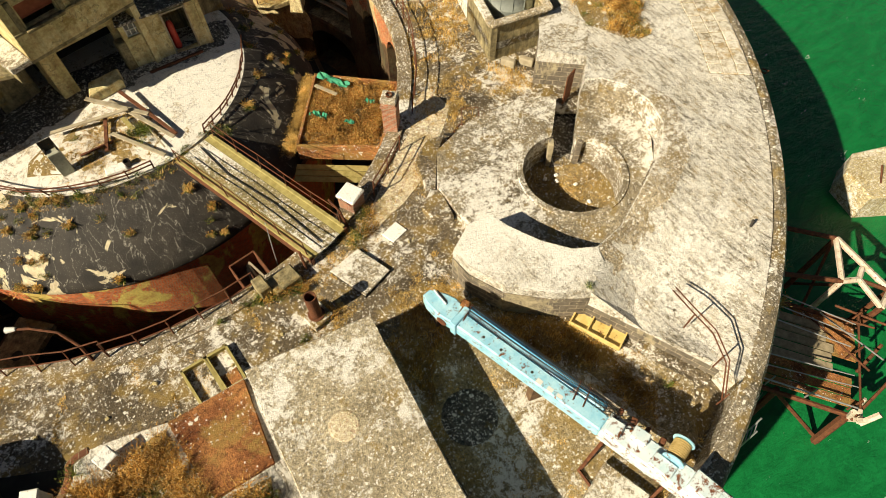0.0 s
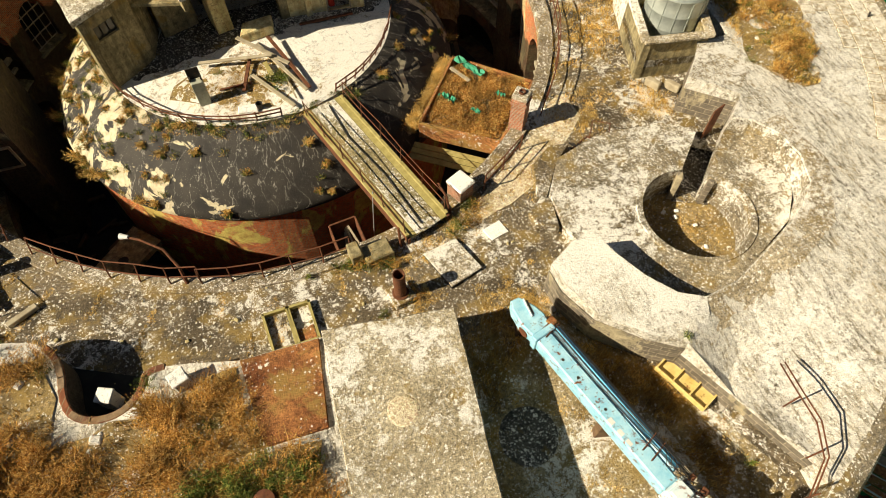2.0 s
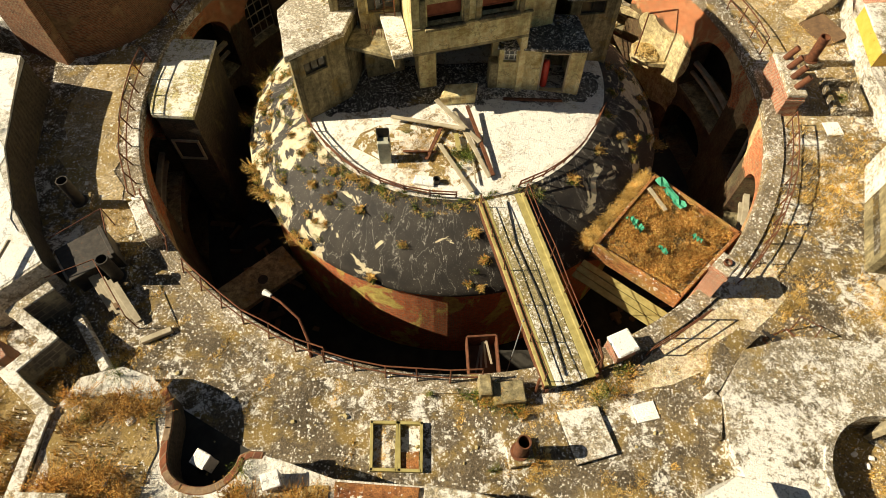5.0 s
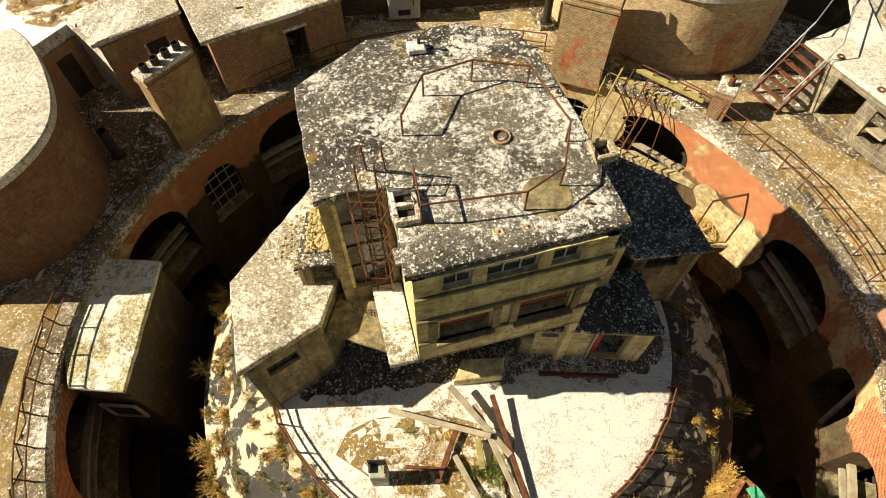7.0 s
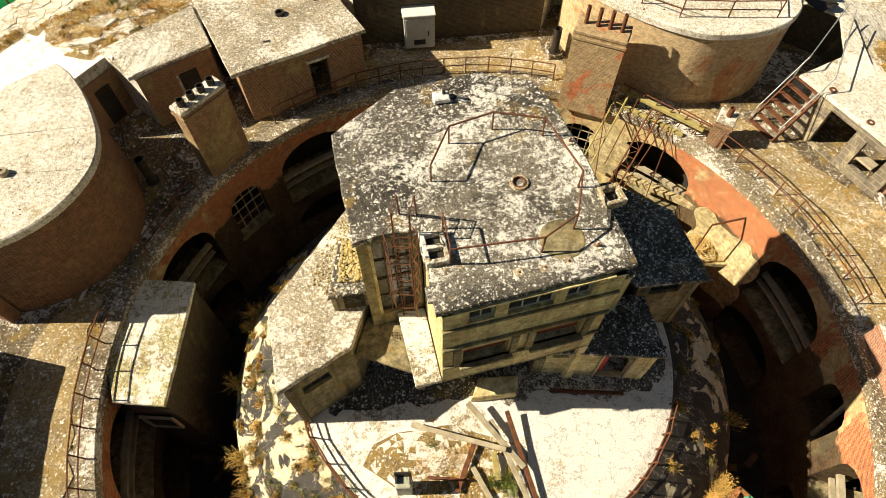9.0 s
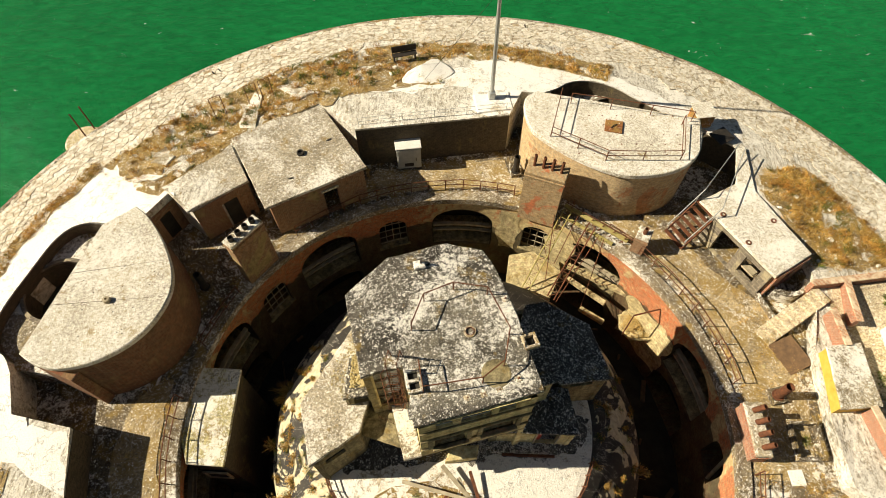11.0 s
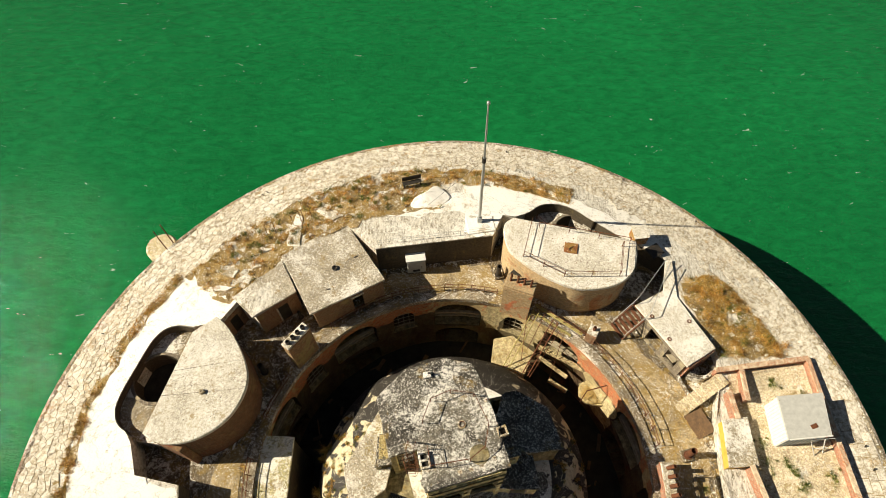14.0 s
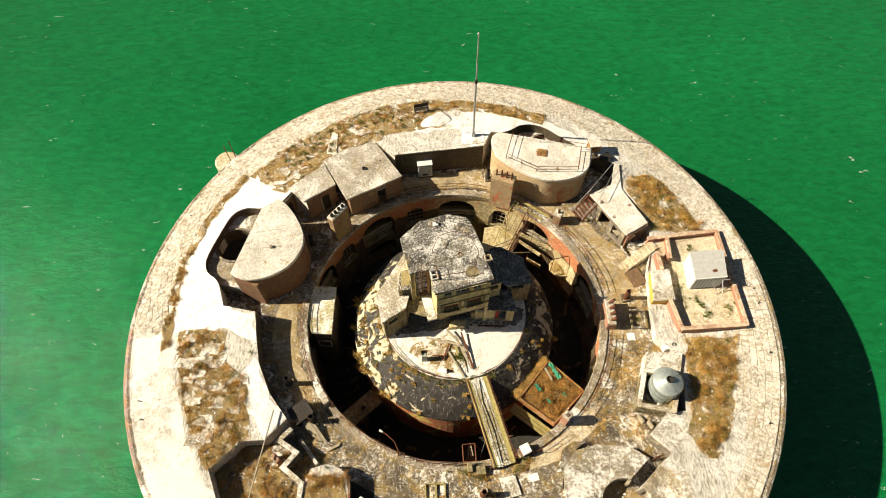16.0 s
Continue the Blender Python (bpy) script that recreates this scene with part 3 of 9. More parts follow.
def circle(x, y, r, n=40, a0=0.0, a1=360.0):
    if a1 - a0 >= 359.9:
        return [(x + r * math.cos(2 * math.pi * i / n), y + r * math.sin(2 * math.pi * i / n)) for i in range(n)]
    return [(x + r * math.cos(radians(a0 + (a1 - a0) * i / n)), y + r * math.sin(radians(a0 + (a1 - a0) * i / n))) for i in range(n + 1)]


SEA_Z, COURT_Z, RIM, RIM_Z, COURT_R = -10.0, -9.0, 30.5, 1.45, 14.3
sea = Mesh().add([(-2500, -2500, SEA_Z), (2500, -2500, SEA_Z), (2500, 2500, SEA_Z), (-2500, 2500, SEA_Z)], [(0, 1, 2, 3)])
structure("water", sea, WATER, "deep green choppy sea with small white flecks")

# the granite drum of the outer wall, with a rounded edge at the top
wall_profile = [(31.8, -15.0), (30.75, 0.7), (30.62, 1.2), (30.5, RIM_Z - 0.06), (30.25, RIM_Z), (29.9, RIM_Z - 0.1), (29.9, -15.0)]
structure("wall_outer", Mesh().lathe(wall_profile, sides=180), GRANITE, "battered granite outer wall of the round fort standing in the sea")

EMPLACEMENT = (14.15, -17.45)
PIT_R = 2.05
deck_out = circle(0, 0, 29.95, 120)
pit_loop = circle(*EMPLACEMENT, PIT_R, 40)
pit_loop = [p for p in pit_loop if not 32 < math.degrees(math.atan2(p[1] - EMPLACEMENT[1], p[0] - EMPLACEMENT[0])) % 360 < 80]
cut = next(i for i in range(len(pit_loop)) if math.dist(pit_loop[i], pit_loop[i - 1]) > 1.0)
pit_loop = pit_loop[cut:] + pit_loop[:cut] + [(15.55, -16.1), (17.4, -14.4), (16.6, -13.8), (14.75, -15.45)]
structure("deck", sheet(deck_out, [circle(0, 0, COURT_R + 0.02, 120), pit_loop], 1.6, lambda x, y: 0.02 * noise.noise((x * 0.5, y * 0.5, 0)), -0.5),
          CONCRETE, "stained concrete walkway deck round the open court")

# inner edge of the raised parapet, running round the deck from the east through north
INNER = [(18.9, -3.0), (19.0, 0.2), (19.3, 4.0), (20.2, 7.5), (19.9, 9.2), (17.75, 13.4), (17.8, 16.6), (15.3, 18.4), (14.1, 18.75),
         (11.7, 20.5), (10.3, 21.7), (8.9, 22.2), (7.4, 22.0), (6.5, 21.0), (5.2, 20.4), (4.1, 20.5), (3.2, 18.4), (-6.4, 17.0), (-9.0, 19.4),
         (-13.8, 16.2), (-12.6, 13.3), (-15.3, 11.1), (-16.9, 12.3), (-17.9, 10.6), (-19.9, 10.2), (-21.1, 10.45), (-22.2, 10.3), (-22.95, 9.5),
         (-23.4, 8.2), (-23.85, 6.6), (-24.3, 5.0), (-24.45, 3.9), (-23.95, 2.8), (-22.8, 2.2), (-21.8, -0.5), (-18.7, -1.1), (-18.2, -3.6), (-17.6, -6.0), (-16.2, -8.8), (-14.4, -11.0),
         (-16.1, -12.8), (-18.0, -12.9), (-20.3, -15.2), (-18.6, -18.8), (-14.6, -21.6), (-12.2, -21.0), (-12.4, -16.2), (-11.9, -15.0), (-10.6, -14.6), (-9.3, -15.0),
         (-8.6, -15.9), (-8.55, -17.6), (-7.9, -18.3), (-6.9, -18.4), (-6.2, -17.9), (-6.0, -17.1), (-3.2, -17.95), (-0.5, -18.1), (3.6, -18.75), (2.4, -29.2),
         (10.6, -28.2), (12.2, -27.3), (12.25, -26.7), (11.2, -24.2), (10.35, -22.3), (9.3, -21.6), (8.1, -20.4), (7.55, -19.1), (7.5, -18.2), (8.6, -17.6),
         (9.5, -17.8), (9.75, -18.6), (10.3, -19.7), (11.0, -20.6), (11.8, -21.05), (13.2, -20.85), (15.7, -19.8), (17.2, -19.1), (18.2, -18.2), (18.65, -17.0),
         (18.5, -15.8), (17.9, -14.9), (17.2, -14.5), (18.3, -13.5), (16.7, -12.0), (18.5, -10.2), (20.1, -10.0), (20.7, -4.8)]


def rounded(loop, spans):
    """Rounds the corners of the loop's points that lie near the given places."""
    for _ in range(2):
        out = []
        for k, p in enumerate(loop):
            a, b = loop[k - 1], loop[(k + 1) % len(loop)]
            if any(math.dist(p, c) < r for *c, r in spans) and max(math.dist(p, a), math.dist(p, b)) < 4.5:
                out += [tuple((3 * p[i] + a[i]) / 4 for i in (0, 1)), tuple((3 * p[i] + b[i]) / 4 for i in (0, 1))]
            else:
                out.append(p)
        loop = out
    return loop


INNER = rounded(INNER, [(-23.0, 6.5, 4.7), (9.6, 20.8, 4.4), (-7.5, -17.0, 3.0)])
LEVELS = [(-180, 2.3), (-172, 2.0), (-150, 1.9), (-128, 1.3), (-115, 1.35), (-100, 1.5), (-85, 1.7), (-72, 1.75), (-50, 1.95), (-38, 1.95), (-30, 1.8), (-20, 1.5), (-12, 1.3), (-3, 0.9), (15, 0.9), (22, 1.5),
          (32, 2.4), (50, 3.1), (65, 3.4), (110, 3.45), (130, 3.1), (150, 3.25), (168, 3.2), (176, 2.6), (180, 2.3)]


def parapet_z(x, y):
    a, r = math.degrees(math.atan2(y, x)), math.hypot(x, y)
    crest = float(np.interp(a, [k for k, _ in LEVELS], [z for _, z in LEVELS]))
    t = min(1.0, max(0.0, (r - 20.5) / (RIM - 20.5)))
    z = crest + (RIM_Z - crest) * t
    if -76 < a < -50 and r > 21.5:
        past = ((x - 10.4) * 1.1 - (y + 22.3) * 1.5) / 1.86
        drop = min(1.0, max(0.0, past / 1.6)) * min(1.0, max(0.0, (-54 - a) / 9.0)) * min(1.0, max(0.0, (30.2 - r) / 2.0))
        z += (0.9 - z) * drop
    return z + (0.05 * noise.noise((x * 0.7, y * 0.7, 3.0)) if r < 29.5 else 0.0)


structure("parapet", sheet(circle(0, 0, 29.98, 140), [INNER], 0.9, parapet_z, -0.02), GLACIS, "sloping limewashed concrete parapet with rough patches")

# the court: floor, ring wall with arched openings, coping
# floor coloured near-black for the shade at the court's bottom
structure("court_floor", Mesh().lathe([(COURT_R + 2.5, COURT_Z - 0.4), (COURT_R + 2.5, COURT_Z), (0.0, COURT_Z), (0.0, COURT_Z - 0.4)], sides=72), BLACKED, "debris-strewn court floor with deep shade put into its black colour")


def arch_loop(centre, half, sill, spring, crown, n=10):
    """An arched opening on the ring wall: metres along the wall, and height."""
    s = radians(centre) * COURT_R
    pts = [(s - half, sill), (s + half, sill), (s + half, spring)]
    pts += [(s + half * math.cos(t), spring + (crown - spring) * math.sin(t)) for t in (math.pi * i / n for i in range(1, n))]
    return pts + [(s - half, spring)]


LARGE = [(161, 1), (126, 1), (88.5, 1), (51.5, 1), (14.8, 1), (-21.5, 1), (-58, 1), (-95, 1), (-131, 1), (-166, 1)]
SMALL = [143.3, 107.5, 68.2, -4.2]


def bent(mesh, r):
    """Lays a flat sheet (along, up, in) on the ring wall."""
    mesh.v = [(*pc(r + p[2], math.degrees(p[0] / COURT_R)), p[1]) for p in mesh.v]
    return mesh


def court_wall():
    loops = [arch_loop(a, 2.05, -5.2, -2.6, -1.15) for a, _ in LARGE] + [arch_loop(a, 0.95, -4.6, -2.5, -1.75, 8) for a in SMALL]
    loops += [arch_loop(a, 2.0, -8.9, -7.0, -6.0) for a, _ in LARGE]
    half = math.pi * COURT_R
    outline = [(-half, -9.0)] + [(-half + 2 * half * i / 90, -9.0) for i in range(1, 90)] + [(half, -9.0), (half, -0.35)]
    outline += [(half - 2 * half * i / 90, -0.35) for i in range(1, 90)] + [(-half, -0.35)]
    flat = sheet(outline, loops, 1.0, lambda x, y: 0.0)
    for loop in loops:
        n = len(loop)
        flat.add([(p[0], p[1], 0.0) for p in loop] + [(p[0], p[1], 1.3) for p in loop], [(i, (i + 1) % n, n + (i + 1) % n, n + i) for i in range(n)])
    seen, index, verts = {}, [], []
    for p in flat.v:
        key = tuple(round(c, 3) for c in p)
        if key not in seen:
            seen[key] = len(verts)
            verts.append(p)
        index.append(seen[key])
    flat.v, flat.f = verts, [tuple(index[i] for i in f) for f in flat.f]
    return bent(flat, COURT_R)


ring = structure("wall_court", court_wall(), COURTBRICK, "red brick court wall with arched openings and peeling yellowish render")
# black backing, the unlit depth of the vaults put into its colour
structure("wall_court_back", Mesh().lathe([(COURT_R + 2.4, -9.2), (COURT_R + 2.4, -0.5)], sides=90, closed=False), BLACKED, "back of the vaulted casemates with shade put into its black colour")
structure("coping", Mesh().lathe([(COURT_R - 0.12, -0.36), (COURT_R - 0.12, 0.09), (COURT_R - 0.08, 0.12), (COURT_R + 0.55, 0.12), (COURT_R + 0.58, -0.36)], sides=120), COPING, "pale stone coping round the edge of the court")

# ---- the central drum ----
drum_profile = [(9.8, COURT_Z), (9.82, -2.46), (9.95, -2.42), (9.98, -2.2), (9.85, -2.0), (9.55, -1.55), (9.1, -1.05), (8.5, -0.55), (7.8, -0.08), (7.1, 0.3), (6.95, 0.36)]
drum = thing("central_drum", 0, 0, COURT_Z, "round brick drum with a black bitumen shoulder and pale top", "tower")
part("wall", Mesh().lathe(drum_profile[:3], sides=96, closed=False), DRUMBRICK, drum, "red brick wall with flaking ochre paint")
shoulder = Mesh().lathe(drum_profile[2:], sides=120, closed=False)
part("shoulder", shoulder, BITUMEN, drum, "black bitumen shoulder with torn cream patches", True)
part("top", Mesh().lathe([(6.95, 0.36), (6.6, 0.44), (4.0, 0.68), (0.0, 0.85)], sides=96, closed=False), DRUMTOP, drum, "whitened flat top with dirt and cracks")

# ---- builders shared by several things ----


def wall_mesh(p0, p1, z0, z1, holes=(), thick=0.25, mesh=None):
    """An upright wall from p0 to p1 with rectangular holes (s0, s1, za, zb); it thickens to the left of its run."""
    a, b = Vector(p0), Vector(p1)
    d = (b - a).normalized()
    n = Vector((-d.y, d.x)) * thick
    length = (b - a).length
    ss = sorted({0.0, length, *[h[0] for h in holes], *[h[1] for h in holes]})
    zs = sorted({z0, z1, *[h[2] for h in holes], *[h[3] for h in holes]})

    def solid(i, j):
        if not (0 <= i < len(ss) - 1 and 0 <= j < len(zs) - 1):
            return False
        s, z = (ss[i] + ss[i + 1]) / 2, (zs[j] + zs[j + 1]) / 2
        return not any(h[0] < s < h[1] and h[2] < z < h[3] for h in holes)

    mesh = mesh or Mesh()

    def at(s, z, back):
        p = a + d * s + (n if back else Vector((0, 0)))
        return (p.x, p.y, z)

    for i in range(len(ss) - 1):
        for j in range(len(zs) - 1):
            if not solid(i, j):
                continue
            s, t, u, w = ss[i], ss[i + 1], zs[j], zs[j + 1]
            for back in (False, True):
                mesh.add([at(s, u, back), at(t, u, back), at(t, w, back), at(s, w, back)], [(0, 1, 2, 3)])
            for di, dj, q, r in ((-1, 0, (s, u), (s, w)), (1, 0, (t, u), (t, w)), (0, -1, (s, u), (t, u)), (0, 1, (s, w), (t, w))):
                if not solid(i + di, j + dj):
                    mesh.add([at(*q, False), at(*r, False), at(*r, True), at(*q, True)], [(0, 1, 2, 3)])
    return mesh


def weld(mesh):
    """Joins corners that fall together."""
    seen, index, verts = {}, [], []
    for p in mesh.v:
        key = tuple(round(c, 4) for c in p)
        if key not in seen:
            seen[key] = len(verts)
            verts.append(p)
        index.append(seen[key])
    mesh.v, mesh.f = verts, [tuple(index[i] for i in f) for f in mesh.f]
    return mesh


def on_wall(p0, p1, s, z, out=0.0):
    a, b = Vector(p0), Vector(p1)
    d = (b - a).normalized()
    p = a + d * s + Vector((d.y, -d.x)) * out
    return (p.x, p.y, z)


def window_part(parent, p0, p1, hole, bars=(2, 2), frame_mat=None, pane_mat=None, depth=0.12, name="window"):
    """A framed window in a hole of a wall, its glass set back."""
    s0, s1, za, zb = hole
    frame_mat = frame_mat or GREYPAINT
    w = 0.05
    q0, q1 = on_wall(p0, p1, s0 + 0.003, za, -depth)[:2], on_wall(p0, p1, s1 - 0.003, za, -depth)[:2]
    long_ = math.dist(q0, q1)
    frame_ = part(name, weld(wall_mesh(q0, q1, za + 0.003, zb - 0.003, [(w, long_ - w, za + w, zb - w)], 0.05)), frame_mat, parent)
    for k in range(1, bars[0]):
        s = s0 + (s1 - s0) * k / bars[0]
        sub_part("mullion", Mesh().tube([on_wall(p0, p1, s, za + w, -depth), on_wall(p0, p1, s, zb - w, -depth)], w * 0.5, 4), frame_mat, frame_)
    for k in range(1, bars[1]):
        z = za + (zb - za) * k / bars[1]
        sub_part("transom", Mesh().tube([on_wall(p0, p1, s0 + w, z, -depth), on_wall(p0, p1, s1 - w, z, -depth)], w * 0.5, 4), frame_mat, frame_)
    for k in range(bars[0]):
        a, b = s0 + (s1 - s0) * k / bars[0] + 0.02, s0 + (s1 - s0) * (k + 1) / bars[0] - 0.02
        c = [on_wall(p0, p1, a, za, -depth - 0.03), on_wall(p0, p1, b, za, -depth - 0.03), on_wall(p0, p1, b, zb, -depth - 0.03), on_wall(p0, p1, a, zb, -depth - 0.03)]
        sub_part("pane", Mesh().add(c, [(0, 1, 2, 3)]), pane_mat or GLASS, frame_)
    return frame_


def sub_part(name, mesh, material, parent, label=""):
    ob = link_mesh(name, mesh, material)
    ob.parent = parent
    return tagged(ob, label)


def glass():
    n = Nodes("dirty_glass")
    return n.finish(n.ramp(n.noise(3, 3), (0.3, (0.015, 0.018, 0.016)), (0.8, (0.07, 0.07, 0.06))), None, rough=0.12, specular=0.6)


GLASS = glass()


def ccw(loop):
    return loop if sum(a[0] * b[1] - b[0] * a[1] for a, b in zip(loop, loop[1:] + loop[:1])) > 0 else loop[::-1]


def rough_slab(loop, z0, z1, bite=0.03, spacing=0.5):
    """A roof slab with an uneven worn edge."""
    loop = ccw(loop)
    pts = []
    for (x0, y0), (x1, y1) in zip(loop, loop[1:] + loop[:1]):
        n = max(1, int(math.hypot(x1 - x0, y1 - y0) / spacing))
        for i in range(n):
            t = i / n
            k = 0 if i == 0 else 1
            pts.append((x0 + (x1 - x0) * t + k * random.uniform(-bite, bite), y0 + (y1 - y0) * t + k * random.uniform(-bite, bite)))
    return Mesh().prism(pts, z0, z1, 0.03)


def railing(name, line, height, label, rails=(0.5, 1.0), spacing=1.6, radius=0.024, lean=0.0, material=None, category="railing", post_r=0.03):
    """Posts and rails along a line of points; each post is a part, and each run of rail."""
    pts = [Vector(p) for p in line]
    ob = thing(name, *pts[0], label, category)
    material = material or RUST
    tops = []
    for a, b in zip(pts, pts[1:]):
        n = max(1, round((b - a).length / spacing))
        tops += [a.lerp(b, i / n) for i in range(n)]
    tops.append(pts[-1])
    marks = []
    for p in tops:
        jig = Vector((random.uniform(-0.04, 0.04), random.uniform(-0.04, 0.04), 0))
        inward = Vector((p.x, p.y, 0)).normalized() * -lean
        head = p + jig + inward + Vector((0, 0, height))
        part("post", Mesh().tube([p - Vector((0, 0, 0.03)), p.lerp(head, 0.5) + jig * 0.3, head], post_r, 6), material, ob)
        marks.append((p, head))
    for share in rails:
        part("rail", Mesh().tube([p.lerp(h, share) + Vector((0, 0, random.uniform(-0.03, 0.03))) for p, h in marks], radius, 6), material, ob)
    return ob


# ---- the house on the drum ----
HOUSE_TOP = 8.7
A0, A1 = (-1.55, -2.5), (3.05, -1.2)
roof_loop = [(-4.85, 3.0), (-3.2, 4.85), (-0.6, 5.65), (1.0, 5.3), (1.6, 4.3), (2.4, 2.2), (3.3, -1.0), (-1.7, -2.5), (-2.25, -0.15), (-3.05, -0.3), (-3.9, -0.6)]
house = thing("house", 0, 0, 0.8, "derelict two-storey cream rendered house with a flat concrete roof", "house")
part("roof", rough_slab(roof_loop, HOUSE_TOP - 0.22, HOUSE_TOP), ROOF, house, "flat roof of dark screed spattered white")
part("roof_coat", rough_slab([(-1.9, -2.2), (3.1, -0.85), (2.2, 2.1), (1.2, 3.6), (-0.3, 3.9), (-2.0, 3.1), (-2.4, 1.2), (-2.0, -0.1)], HOUSE_TOP - 0.1, HOUSE_TOP + 0.012, 0.12, 0.25), ROOFCOAT, house, "worn paler coat spattered white")
upper = [(0.67, 1.36, 7.75, 8.42), (1.70, 2.95, 7.72, 8.42), (3.25, 3.97, 7.75, 8.42)]
lower = [(0.6, 1.95, 5.05, 6.0), (2.72, 4.12, 5.1, 6.1)]
front_wall = weld(wall_mesh(A0, A1, 3.85, HOUSE_TOP - 0.22, upper + lower, 0.3))
part("front_wall", front_wall, CREAM, house, "cream rendered front wall with dark stains")
for h in upper:
    window_part(house, A0, A1, h, (3 if h[1] - h[0] > 1 else 2, 1), GREYPAINT)
for h in lower:
    window_part(house, A0, A1, (h[0], h[1], h[2] + 0.3, h[3]), (1, 1), REDBOARD, REDBOARD, 0.16, "boarded_window")
    c = on_wall(A0, A1, (h[0] + h[1]) / 2, h[2], 0.06)
    ang = math.degrees(math.atan2(A1[1] - A0[1], A1[0] - A0[0]))
    part("sill", Mesh().box(c[0], c[1], h[2] - 0.12, h[1] - h[0] + 0.25, 0.3, 0.12, ang, 0.02), GREYRENDER, house)
for z, deep in ((6.35, 0.07), (7.55, 0.05), (4.95, 0.05)):
    c = on_wall(A0, A1, 2.39, z, 0.03)
    part("string_course", Mesh().box(c[0], c[1], z, 4.8, deep * 2, 0.1, ang, 0.02), GREYRENDER, house)
for s in (0.42, 2.1, 2.58, 4.3):
    c = on_wall(A0, A1, s, 5.0, 0.03)
    part("pilaster", Mesh().box(c[0], c[1], 5.05, 0.22, 0.1, 1.2, ang, 0.02), GREYRENDER, house)
side = [((3.05, -1.2), (2.15, 2.1)), ((2.15, 2.1), (1.4, 4.2)), ((1.4, 4.2), (0.85, 5.05)), ((0.85, 5.05), (-0.55, 5.4)), ((-0.55, 5.4), (-3.05, 4.6)), ((-3.05, 4.6), (-4.6, 2.95)), ((-4.6, 2.95), (-3.75, -0.45))]
for k, (a, b) in enumerate(side):
    length = math.dist(a, b)
    holes = [(0.9, 2.0, 5.6, 6.7)] if k == 0 else []
    part("side_wall", weld(wall_mesh(a, b, 0.55, HOUSE_TOP - 0.22, holes, 0.28)), CREAM, house)
part("side_wall", weld(wall_mesh((-2.15, -0.1), (-1.55, -2.5), 3.85, HOUSE_TOP - 0.22, [], 0.28)), CREAM, house, "pale sunlit end wall")
part("floor_slab", Mesh().prism(ccw([(-1.55, -2.5), (3.05, -1.2), (2.2, 2.1), (-2.2, 0.0)]), 3.72, 3.86), GREYRENDER, house)
# stair tower: a tall recess with glazed frames behind the ladder
T0, T1 = (-3.85, -0.5), (-2.2, -0.02)
tower_holes = [(0.3, 1.5, 4.05, 8.3)]
part("stair_wall", weld(wall_mesh(T0, T1, 0.6, HOUSE_TOP - 0.22, tower_holes, 0.2)), GREYRENDER, house)
for h in tower_holes:
    window_part(house, T0, T1, h, (3, 4), DARKWOOD, GLASS, 0.1)
part("ledge", Mesh().prism(ccw([(-3.05, -0.3), (-2.35, -2.75), (-1.57, -2.53), (-2.2, -0.1)]), 3.78, 4.0, 0.03), SPATTERED, house, "projecting concrete ledge white with droppings")
part("ledge_wall", weld(wall_mesh((-2.95, -0.4), (-2.3, -2.6), 3.2, 3.78, [], 0.2)), GREYRENDER, house)
# ground floor, set back under the overhang
G0, G1 = (-1.45, -1.2), (2.0, -0.55)
part("lower_wall", weld(wall_mesh(G0, G1, 0.6, 3.72, [(0.75, 3.2, 0.7, 2.9)], 0.3)), CREAM, house)
part("lower_wall", weld(wall_mesh((-1.75, 0.2), (-1.45, -1.2), 0.6, 3.72, [], 0.3)), CREAM, house)
# black wall behind the opening: interior shade as colour
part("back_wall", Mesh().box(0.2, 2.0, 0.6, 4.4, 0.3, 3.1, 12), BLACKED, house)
part("broken_pier", Mesh().box(1.75, -0.85, 0.7, 0.4, 0.5, 1.5, 8, 0.05), GREYRENDER, house)

# the wing with its long sloping slab
W0, W1 = (-6.35, -3.0), (-4.45, -1.6)
wing = thing("wing", -5.6, 0, 0.5, "low concrete wing with a long lichen-spotted slab roof", "outbuilding")
part("roof", rough_slab([(-6.5, -3.1), (-4.4, -1.55), (-4.05, 0.1), (-3.9, 1.0), (-4.6, 3.2), (-3.3, 5.1), (-4.4, 5.0), (-7.25, -0.3)], 3.85, 4.1), HUTROOF, wing, "lichen-spotted concrete slab")
part("front_wall", weld(wall_mesh(W0, W1, 0.5, 3.86, [(0.5, 1.5, 2.75, 3.4)], 0.25)), GREYRENDER, wing, "damp-stained front wall")
window_part(wing, W0, W1, (0.5, 1.5, 2.75, 3.4), (3, 1), DARKMETAL)
for a, b in (((-7.05, -0.3), (-6.35, -3.0)), ((-4.45, -1.6), (-4.1, 0.1)), ((-4.5, 4.7), (-7.05, -0.3))):
    part("side_wall", weld(wall_mesh(a, b, -0.4, 3.86, [], 0.25)), GREYRENDER, wing)
